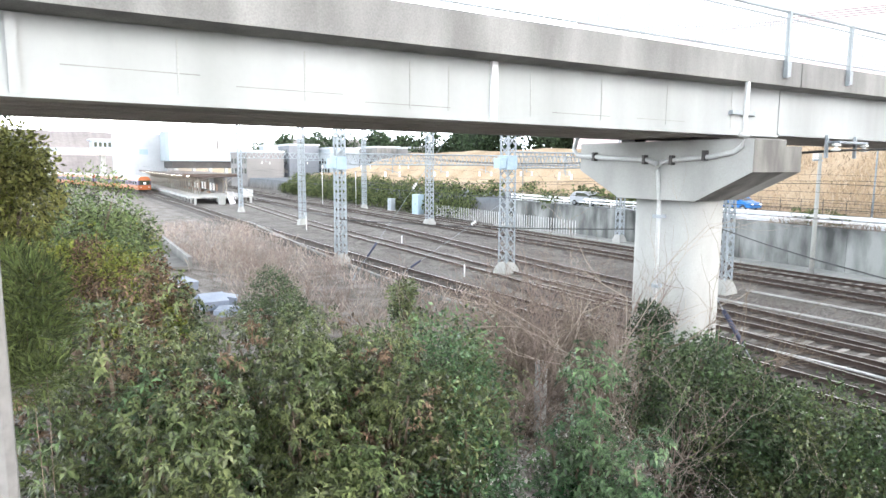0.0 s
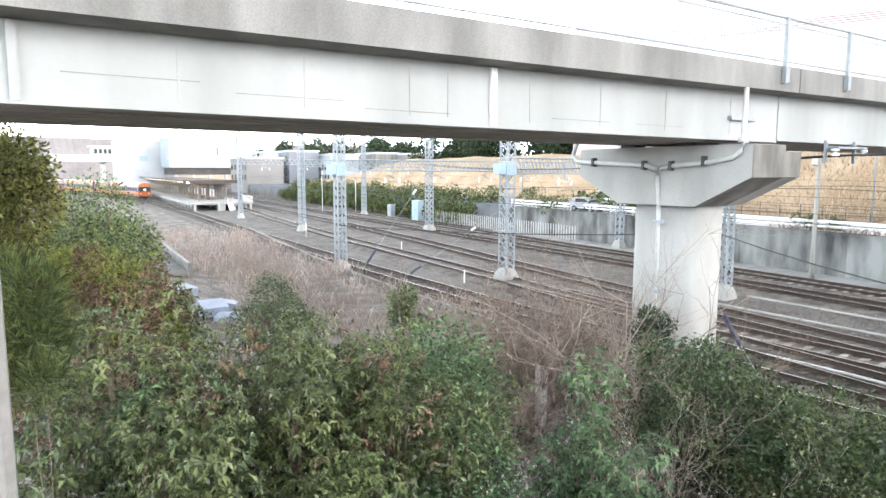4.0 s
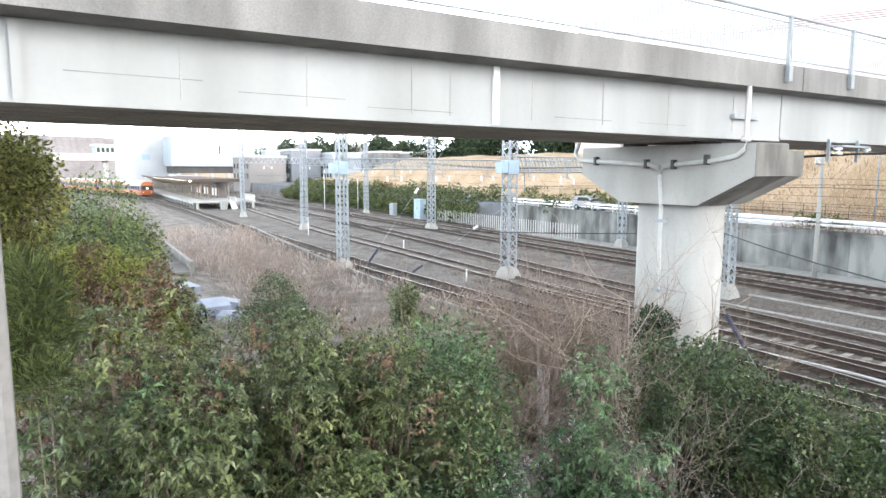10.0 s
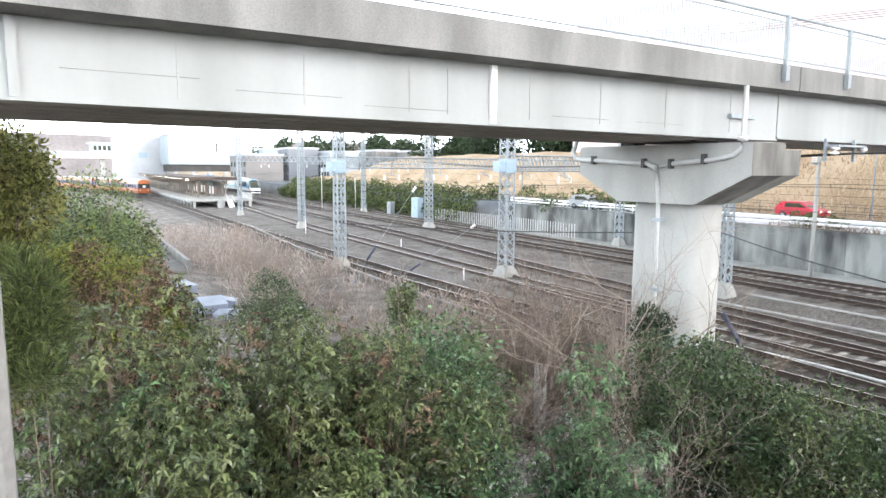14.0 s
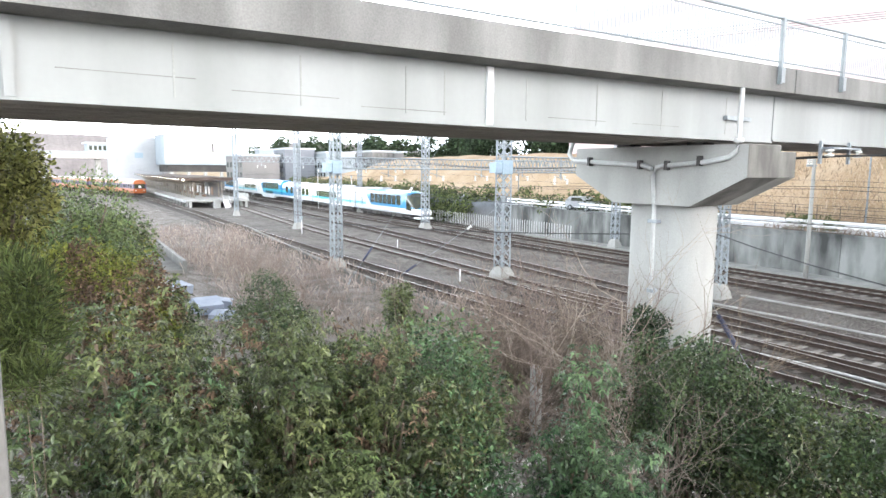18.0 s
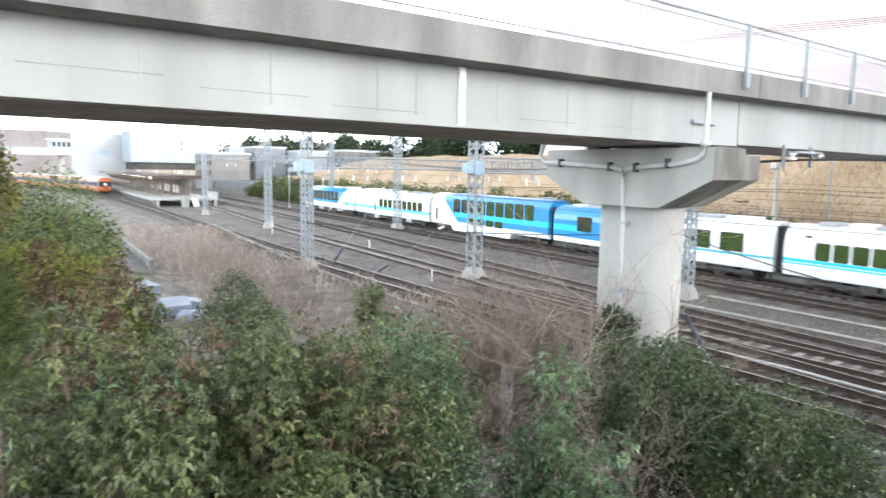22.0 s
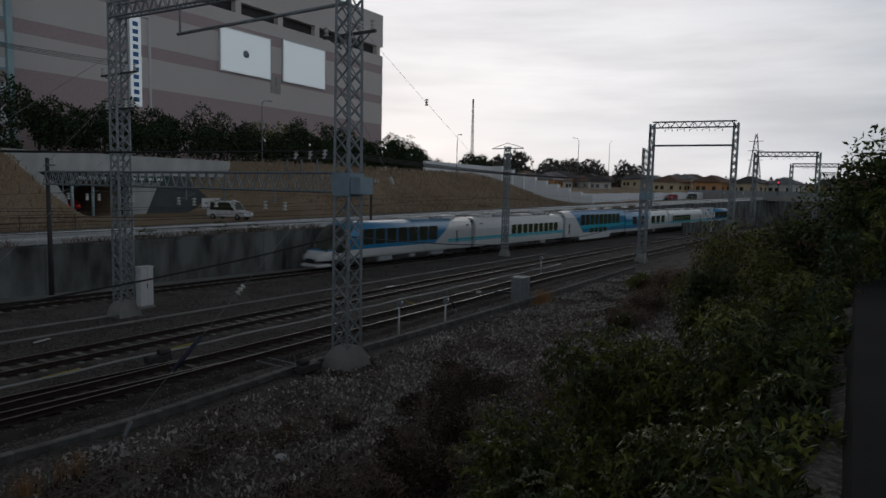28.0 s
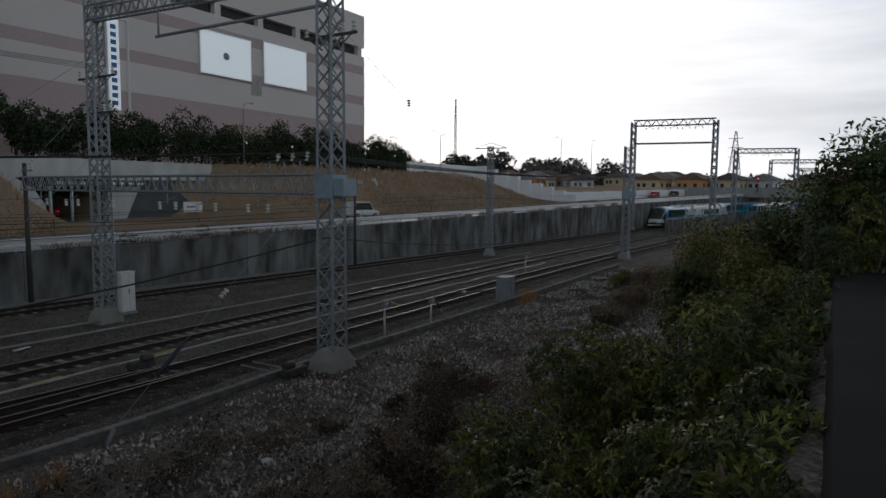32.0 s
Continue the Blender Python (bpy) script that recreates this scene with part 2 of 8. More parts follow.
def empty(name, m=None):
    ob = new(name)
    ob.empty_display_size = 0.2
    if m is not None:
        ob.matrix_basis = m
    return ob


def add_box(bm, x0, x1, y0, y1, z0, z1, m=None, mi=0, bev=0.0):
    vs = [bm.verts.new(Vector((x, y, z)) if m is None else m @ Vector((x, y, z))) for x in (x0, x1) for y in (y0, y1) for z in (z0, z1)]
    fs = []
    for q in ((0, 1, 3, 2), (4, 6, 7, 5), (0, 4, 5, 1), (2, 3, 7, 6), (0, 2, 6, 4), (1, 5, 7, 3)):
        f = bm.faces.new([vs[i] for i in q])
        f.material_index = mi
        fs.append(f)
    if bev:
        bmesh.ops.bevel(bm, geom=list({e for f in fs for e in f.edges}), offset=bev, segments=1, affect="EDGES")


def box(x0, x1, y0, y1, z0, z1, bev=0.0):
    bm = bmesh.new()
    add_box(bm, x0, x1, y0, y1, z0, z1, bev=bev)
    return bm


def add_tube(bm, pts, r, n=6, r2=None, caps=True, mi=0):
    """A tube along points, tapering from r to r2."""
    pts = [Vector(p) for p in pts]
    r2 = r if r2 is None else r2
    rings = []
    for i, p in enumerate(pts):
        d = (pts[min(i + 1, len(pts) - 1)] - pts[max(i - 1, 0)]).normalized()
        u = d.cross(Vector((0, 0, 1)) if abs(d.z) < 0.95 else Vector((1, 0, 0))).normalized()
        v = d.cross(u)
        k = r + (r2 - r) * i / max(1, len(pts) - 1)
        rings.append([bm.verts.new(p + u * math.cos(2 * math.pi * j / n) * k + v * math.sin(2 * math.pi * j / n) * k) for j in range(n)])
    for a, b in zip(rings, rings[1:]):
        for j in range(n):
            f = bm.faces.new((a[j], a[(j + 1) % n], b[(j + 1) % n], b[j]))
            f.smooth, f.material_index = n > 5, mi
    if caps and n > 2:
        for ring in (rings[0][::-1], rings[-1]):
            bm.faces.new(ring).material_index = mi


def tube(pts, r, n=6, r2=None):
    bm = bmesh.new()
    add_tube(bm, pts, r, n, r2)
    return bm


def add_lathe(bm, prof, n=14, m=None, mi=0):
    rings = []
    for r, z in prof:
        rings.append([bm.verts.new((m or Matrix()) @ Vector((r * math.cos(2 * math.pi * j / n), r * math.sin(2 * math.pi * j / n), z))) for j in range(n)])
    for a, b in zip(rings, rings[1:]):
        for j in range(n):
            f = bm.faces.new((a[j], a[(j + 1) % n], b[(j + 1) % n], b[j]))
            f.smooth, f.material_index = True, mi
    bm.faces.new(rings[0][::-1]).material_index = mi
    bm.faces.new(rings[-1]).material_index = mi


def lathe(prof, n=14):
    bm = bmesh.new()
    add_lathe(bm, prof, n)
    return bm


def add_prism(bm, poly, axis, a, b, mi=0):
    """A polygon pulled along an axis from a to b. poly holds the two other coordinates in xyz order."""
    def at(p, w):
        q = list(p)
        q.insert("xyz".index(axis), w)
        return bm.verts.new(q)
    lo, hi = [at(p, a) for p in poly], [at(p, b) for p in poly]
    n = len(poly)
    fs = [bm.faces.new((lo[i], lo[(i + 1) % n], hi[(i + 1) % n], hi[i])) for i in range(n)]
    fs += [bm.faces.new(lo[::-1]), bm.faces.new(hi)]
    for f in fs:
        f.material_index = mi
    bmesh.ops.recalc_face_normals(bm, faces=fs)


def prism(poly, axis, a, b):
    bm = bmesh.new()
    add_prism(bm, poly, axis, a, b)
    return bm


def raw(name, verts, faces, material, parent=None):
    me = bpy.data.meshes.new(name)
    me.from_pydata(verts, [], faces)
    me.materials.append(material)
    ob = new(name, me)
    if parent is not None:
        ob.parent = parent
    return ob


def leaves(name, centres, normals, size, ratio, material, parent=None, rng=None, droop=0.35, curl=0.25):
    """Many small folded leaves: each one two quads that meet at its midrib."""
    rng = rng or np.random.default_rng(1)
    n = len(centres)
    d = normals + rng.normal(0, 0.75, (n, 3))
    d[:, 2] -= droop
    d /= np.linalg.norm(d, axis=1, keepdims=True)
    u = np.cross(d, rng.normal(0, 1, (n, 3)))
    u /= np.linalg.norm(u, axis=1, keepdims=True)
    w = np.cross(d, u)
    s = (size * rng.uniform(0.6, 1.35, n))[:, None]
    base, tip = centres, centres + d * s
    mid = centres + d * s * 0.5 - w * s * 0.06
    half = u * s * ratio * 0.5
    v = np.stack([base, mid + half + w * s * curl * 0.35, tip - w * s * 0.08, mid - half + w * s * curl * 0.35, mid], 1).reshape(-1, 3)
    i = np.arange(n)[:, None] * 5
    f = np.stack([i + [0, 1, 4], i + [1, 2, 4], i + [2, 3, 4], i + [3, 0, 4]], 1).reshape(-1, 3)
    me = bpy.data.meshes.new(name)
    me.vertices.add(len(v)), me.loops.add(f.size), me.polygons.add(len(f))
    me.vertices.foreach_set("co", v.astype(np.float32).ravel())
    me.loops.foreach_set("vertex_index", f.astype(np.int32).ravel())
    me.polygons.foreach_set("loop_start", np.arange(0, f.size, 3, dtype=np.int32))
    me.update(calc_edges=True)
    me.materials.append(material)
    ob = new(name, me)
    if parent is not None:
        ob.parent = parent
    return ob


def whorls(name, tips, normals, size, ratio, material, parent=None, rng=None, k=7, droop=0.8):
    """Rosettes of long leaves at twig ends: each leaf folded at its midrib, its tip bent down."""
    rng = rng or np.random.default_rng(1)
    n = len(tips)
    axis = normals * 0.7 + np.array([0, 0, 0.55]) + rng.normal(0, 0.3, (n, 3))
    axis /= np.linalg.norm(axis, axis=1, keepdims=True)
    u = np.cross(axis, rng.normal(0, 1, (n, 3)))
    u /= np.linalg.norm(u, axis=1, keepdims=True)
    v = np.cross(axis, u)
    a = np.repeat(rng.uniform(0, 6.28, n), k) + np.tile(np.arange(k) * 6.2832 / k, n) + rng.normal(0, 0.3, n * k)
    ax, uu, vv = np.repeat(axis, k, 0), np.repeat(u, k, 0), np.repeat(v, k, 0)
    rad = uu * np.cos(a)[:, None] + vv * np.sin(a)[:, None]
    side = np.cross(ax, rad)
    m = n * k
    s = (size * rng.uniform(0.6, 1.3, m))[:, None]
    d = ax * rng.uniform(-0.1, 0.8, m)[:, None] + rad
    d /= np.linalg.norm(d, axis=1, keepdims=True)
    e = d + np.array([0, 0, -1.0]) * droop * rng.uniform(0.4, 1.4, m)[:, None]
    e /= np.linalg.norm(e, axis=1, keepdims=True)
    base = np.repeat(tips, k, 0) + ax * rng.uniform(-0.25, 0.1, m)[:, None] * size
    mid = base + d * s * 0.5
    tip = mid + e * s * 0.5
    lift = np.cross(side, d)
    half = side * s * ratio * 0.5
    p = np.stack([base, mid + half - lift * s * 0.05, tip, mid - half - lift * s * 0.05, mid + lift * s * 0.03], 1).reshape(-1, 3)
    i = np.arange(m)[:, None] * 5
    f = np.stack([i + [0, 1, 4], i + [1, 2, 4], i + [2, 3, 4], i + [3, 0, 4]], 1).reshape(-1, 3)
    me = bpy.data.meshes.new(name)
    me.vertices.add(len(p)), me.loops.add(f.size), me.polygons.add(len(f))
    me.vertices.foreach_set("co", p.astype(np.float32).ravel())
    me.loops.foreach_set("vertex_index", f.astype(np.int32).ravel())
    me.polygons.foreach_set("loop_start", np.arange(0, f.size, 3, dtype=np.int32))
    me.update(calc_edges=True)
    me.materials.append(material)
    ob = new(name, me)
    if parent is not None:
        ob.parent = parent
    return ob


def blades(name, roots, height, width, material, parent=None, rng=None, lean=0.35, tuft=0.0):
    """Many grass blades or stalks: bent three-sided strips, wider at the head where tuft is given."""
    rng = rng or np.random.default_rng(2)
    n = len(roots)
    h = (height * rng.uniform(0.55, 1.3, n))[:, None]
    a = rng.uniform(0, 2 * np.pi, n)
    side = np.stack([np.cos(a), np.sin(a), 0 * a], 1)
    b = rng.uniform(0, 2 * np.pi, n)
    bend = np.stack([np.cos(b), np.sin(b), 0 * b], 1) * h * lean * rng.uniform(0.2, 1.2, n)[:, None]
    z = np.array([0, 0, 1.0])
    p1, p2 = roots + bend * 0.35 + z * h * 0.6, roots + bend + z * h
    w = width
    v = np.stack([roots - side * w, roots + side * w, p1 + side * w * 0.8, p1 - side * w * 0.8, p2 + side * (w * 0.2 + tuft), p2 - side * (w * 0.2 + tuft)], 1).reshape(-1, 3)
    i = np.arange(n)[:, None] * 6
    f = np.stack([i + [0, 1, 2, 3], i + [3, 2, 4, 5]], 1).reshape(-1, 4)
    me = bpy.data.meshes.new(name)
    me.vertices.add(len(v)), me.loops.add(f.size), me.polygons.add(len(f))
    me.vertices.foreach_set("co", v.astype(np.float32).ravel())
    me.loops.foreach_set("vertex_index", f.astype(np.int32).ravel())
    me.polygons.foreach_set("loop_start", np.arange(0, f.size, 4, dtype=np.int32))
    me.update(calc_edges=True)
    me.materials.append(material)
    ob = new(name, me)
    if parent is not None:
        ob.parent = parent
    return ob


# ---- plan ----
def smooth(a, b, x):
    t = min(1.0, max(0.0, (x - a) / (b - a)))
    return t * t * (3 - 2 * t)


def y_main(x):
    """The middle of the express track."""
    return 40.3 - 0.083 * x - 0.0006 * max(0.0, x - 120) ** 2


def y_wall(x):
    """The face of the retaining wall beyond the tracks."""
    return 44.3 - 0.1 * x - 0.0006 * max(0.0, x - 120) ** 2


def z_road(x):
    return 2.65 + 0.017 * max(0.0, x - 15)


def spline(pts, step=4.0):
    """A smooth line through points in the plan."""
    out = []
    p = [Vector(q) for q in pts]
    p = [p[0] * 2 - p[1]] + p + [p[-1] * 2 - p[-2]]
    for a, b, c, d in zip(p, p[1:], p[2:], p[3:]):
        n = max(1, int((c - b).length / step))
        for i in range(n):
            t = i / n
            out.append(0.5 * (2 * b + (c - a) * t + (2 * a - 5 * b + 4 * c - d) * t * t + (3 * b - a - 3 * c + d) * t ** 3))
    out.append(p[-2])
    return out


LINE_A = [(-260, 9), (-205, 21.5), (-165, 27), (-120, 26), (-72, 23), (-40, 21.4), (-10, 21), (30, 21), (60, 20.8), (130, 17), (210, 6), (300, -12)]
LINE_B = [(-260, 46), (-165, 40), (-120, 36), (-72, 30), (-45, 27.6), (-26, 26.2), (0, 26.1), (60, 25.9), (130, 22), (210, 11), (300, -7)]
LINE_C = [(x, y_main(x)) for x in (-420, -320, -220, -120, -60, -20, 20, 60, 100, 140, 180, 220, 270)]
LINE_D = [(-165, 44), (-120, 41), (-65, 35.6), (-31, 30.8), (-12, 28.4), (6, 26.4)]
LINE_E = [(16, 21.1), (2, 22.3), (-14, 24.4), (-30, 26.2)]
LINE_F = [(x, y_main(x) - 4.0) for x in (-165, -120, -60, -20, 6)] + [(14, y_main(14) - 4.2)]


def z_ground(x, y):
    """The ground's height: the bank under the camera, the rail bed, the road and the hillside beyond."""
    w = y - y_wall(x)
    if w < 0.2:
        top = 5.2 - 0.25 * smooth(20, 60, x) - 3.1 * smooth(-1.6, -4.2, x)
        edge = 0.75
        foot = 15.0 - 0.075 * max(0.0, x - 60)
        left = smooth(-25, -70, x)
        low = 1.9 - 0.03 * max(0.0, x - 20)
        z = top + (low - top) * smooth(edge - 0.5, edge + 1.5, y)
        z += (-0.3 - low) * smooth(edge + 1.5, foot, y)
        z = z * (1 - 0.75 * left) - 0.3 * 0.75 * left
        if y > foot:
            z = -0.3
        return z
    z = z_road(x)
    if w < 13:
        return z
    if x < 150:
        hill = 9.9 - 5.0 * smooth(-140, -200, x)
        gap = smooth(-16.2, -15.0, x) * (1 - smooth(-5.0, -4.6, x))
        z3 = z + (hill - z) * smooth(24.6, 25.2, w)
        cut = smooth(29, 34.5, x) * (1 - smooth(52, 60, x))
        z1 = z + (hill - z) * smooth(14, 30, w)
        z2 = z + (hill - z) * (smooth(44.5, 46.0, w) if 33.4 < x < 42.8 else smooth(33.4, 34.0, w))
        z = z1 * (1 - cut) + z2 * cut
        z = z * (1 - gap) + z3 * gap
        far = smooth(105, 135, x)
        return z * (1 - far) + (z_road(x) + 2.2 * smooth(14, 60, w)) * far
    return z_road(x) + 2.2 * smooth(14, 60, w) + 3 * smooth(100, 300, w)


# ---- ground ----
def ground_material():
    """Ballast on the rail bed, leaf litter and stones on the bank, straw on the hillside, asphalt on the road."""
    m = bpy.data.materials.new("ground")
    m.use_nodes = True
    nt = m.node_tree
    N, L = nt.nodes.new, nt.links.new
    b = nt.nodes["Principled BSDF"]
    b.inputs["Roughness"].default_value, b.inputs["Specular IOR Level"].default_value = 0.95, 0.2
    tc = N("ShaderNodeTexCoord")
    at = N("ShaderNodeAttribute")
    at.attribute_name = "cover"

    def noise(scale, detail=4, rough=0.6):
        n = N("ShaderNodeTexNoise")
        n.inputs["Scale"].default_value, n.inputs["Detail"].default_value, n.inputs["Roughness"].default_value = scale, detail, rough
        L(tc.outputs["Object"], n.inputs[0])
        return n.outputs[0]

    def ramp(f, stops):
        r = N("ShaderNodeValToRGB")
        r.color_ramp.elements.new(0.5)
        for e, (p, c) in zip(r.color_ramp.elements, stops):
            e.position, e.color = p, (*c, 1)
        L(f, r.inputs[0])
        return r.outputs[0]

    def mix(f, a, c, blend="MIX"):
        x = N("ShaderNodeMix")
        x.data_type, x.blend_type = "RGBA", blend
        if isinstance(f, float):
            x.inputs[0].default_value = f
        else:
            L(f, x.inputs[0])
        L(a, x.inputs[6]), L(c, x.inputs[7])
        return x.outputs[2]

    vor = N("ShaderNodeTexVoronoi")
    vor.inputs["Scale"].default_value = 14
    L(tc.outputs["Object"], vor.inputs[0])
    stones = N("ShaderNodeSeparateColor")
    L(vor.outputs["Color"], stones.inputs[0])
    ballast = mix(0.45, ramp(noise(0.35), [(0.35, (0.06, 0.048, 0.04)), (0.5, (0.105, 0.09, 0.08)), (0.68, (0.17, 0.158, 0.148))]),
                  ramp(stones.outputs[0], [(0.1, (0.05, 0.046, 0.042)), (0.5, (0.145, 0.134, 0.124)), (0.95, (0.31, 0.295, 0.28))]))
    litter = mix(0.5, ramp(noise(0.9, 6), [(0.36, (0.06, 0.05, 0.041)), (0.5, (0.16, 0.14, 0.125)), (0.66, (0.34, 0.32, 0.305))]),
                 ramp(noise(16, 3), [(0.38, (0.05, 0.042, 0.035)), (0.52, (0.15, 0.135, 0.12)), (0.66, (0.44, 0.41, 0.39))]))
    straw = mix(0.4, ramp(noise(0.16, 7), [(0.38, (0.26, 0.185, 0.115)), (0.5, (0.36, 0.265, 0.175)), (0.64, (0.43, 0.335, 0.24))]),
                ramp(noise(5, 6), [(0.35, (0.17, 0.115, 0.07)), (0.5, (0.36, 0.26, 0.17)), (0.7, (0.50, 0.40, 0.28))]))
    road = ramp(noise(0.5, 8), [(0.35, (0.10, 0.11, 0.12)), (0.5, (0.125, 0.135, 0.15)), (0.65, (0.155, 0.165, 0.18))])
    sep = N("ShaderNodeSeparateColor")
    L(at.outputs["Color"], sep.inputs[0])
    # ragged borders between the covers
    wob = noise(0.7, 5)

    def ragged(v):
        add = N("ShaderNodeMath")
        add.operation = "ADD"
        L(v, add.inputs[0]), L(wob, add.inputs[1])
        r = N("ShaderNodeMapRange")
        r.inputs["From Min"].default_value, r.inputs["From Max"].default_value = 0.9, 1.1
        L(add.outputs[0], r.inputs["Value"])
        return r.outputs[0]

    c = mix(ragged(sep.outputs[0]), ballast, litter)
    c = mix(ragged(sep.outputs[1]), c, straw)
    c = mix(sep.outputs[2], c, road)
    L(c, b.inputs["Base Color"])
    bp = N("ShaderNodeBump")
    bp.inputs["Strength"].default_value, bp.inputs["Distance"].default_value = 0.6, 0.05
    L(vor.outputs["Distance"], bp.inputs["Height"]), L(bp.outputs[0], b.inputs["Normal"])
    return m


def make_ground():
    xs = [-1500, -900, -600, -420, -320, -260, -220] + [-190 + 3 * i for i in range(45)] + [-55 + 0.9 * i for i in range(130)] + [62 + 2.2 * i for i in range(60)] + [200, 225, 260, 320, 420, 600, 900, 1600]
    vs = [-900, -400, -200, -120] + [-80 + 3 * i for i in range(10)] + [-50 + 0.5 * i for i in range(85)] + [-7.5, -5.5, -4, -2.5, -1.2, -0.5, 0.0, 0.35, 0.6]
    vs += [1 + 1.5 * i for i in range(9)] + [14 + 0.8 * i for i in range(24)] + [34, 38, 44, 52, 62, 75, 95, 130, 200, 330, 600, 1200, 2500]
    rng = np.random.default_rng(5)
    verts, cover, faces = [], [], []
    for x in xs:
        for v in vs:
            y = y_wall(max(-420, min(x, 260))) + v if v > -80 else v + 44
            z = z_ground(x, y)
            w = y - y_wall(x)
            rough = 0.0
            if w < 0 and y < 16:
                rough = 0.16 * noise.noise(Vector((x * 0.5, y * 0.5, 0))) + 0.09 * noise.noise(Vector((x * 1.7, y * 1.7, 3))) if -3 < y else 0
            elif w > 14:
                rough = 0.35 * noise.noise(Vector((x * 0.12, y * 0.12, 0)))
            if w < 0 and y > 15.5:
                rough = 0.05 * noise.noise(Vector((x * 0.6, y * 0.6, 7)))
            verts.append((x, y, z + rough))
            bank = 1.0 - smooth(15.0, 18.0, y) if w < 0 else 0.0
            if w < 0 and x < -30:
                bank = max(bank, 1 - smooth(17.0, 19.5, y - 0.05 * max(0, -40 - x)))
            straw = smooth(12.5, 14.5, w)
            road = 1.0 if 0.3 < w < 12 else 0.0
            cover.append((bank * 1.0, straw, road, 1))
    n = len(vs)
    for i in range(len(xs) - 1):
        for j in range(n - 1):
            a = i * n + j
            faces.append((a, a + n, a + n + 1, a + 1))
    ob = raw("ground", verts, faces, ground_material())
    col = ob.data.color_attributes.new("cover", "FLOAT_COLOR", "POINT")
    col.data.foreach_set("color", np.array(cover, dtype=np.float32).ravel())
    for p in ob.data.polygons:
        p.use_smooth = True
    tagged(ob, "rail bed of brown ballast with a littered bank, road and straw hillside", "ground", kind="structure")


make_ground()


# ---- tracks ----
def offset_line(line, d):
    out = []
    for i, p in enumerate(line):
        t = (line[min(i + 1, len(line) - 1)] - line[max(i - 1, 0)]).normalized()
        out.append(p + Vector((-t.y, t.x)) * d)
    return out


def rail_bm(line):
    """A flat-bottomed rail: foot, web and head, the running face bright."""
    bm = bmesh.new()
    prof = [(-0.065, -0.15), (0.065, -0.15), (0.065, -0.135), (0.012, -0.12), (0.012, -0.045), (0.036, -0.035), (0.036, -0.002), (0.028, 0.0), (-0.028, 0.0), (-0.036, -0.002), (-0.036, -0.035), (-0.012, -0.045), (-0.012, -0.12), (-0.065, -0.135)]
    rings = []
    for i, p in enumerate(line):
        t = (line[min(i + 1, len(line) - 1)] - line[max(i - 1, 0)]).normalized()
        s = Vector((-t.y, t.x))
        rings.append([bm.verts.new((p.x + s.x * a, p.y + s.y * a, b)) for a, b in prof])
    n = len(prof)
    for a, b in zip(rings, rings[1:]):
        for j in range(n):
            f = bm.faces.new((a[j], b[j], b[(j + 1) % n], a[(j + 1) % n]))
            f.material_index = 1 if j in (6, 7, 8) else 0
    return bm


def along(line, step):
    """Even stations on a line: point and heading."""
    out, left = [], 0.0
    for a, b in zip(line, line[1:]):
        d = (b - a).length
        while left < d:
            out.append((a.lerp(b, left / d), math.atan2(b.y - a.y, b.x - a.x)))
            left += step
        left -= d
    return out


rust_ballast = mat("rust_ballast", (0.032, 0.022, 0.017), (0.075, 0.054, 0.043), 5.0, 0.95, bump=0.8, fine=30)


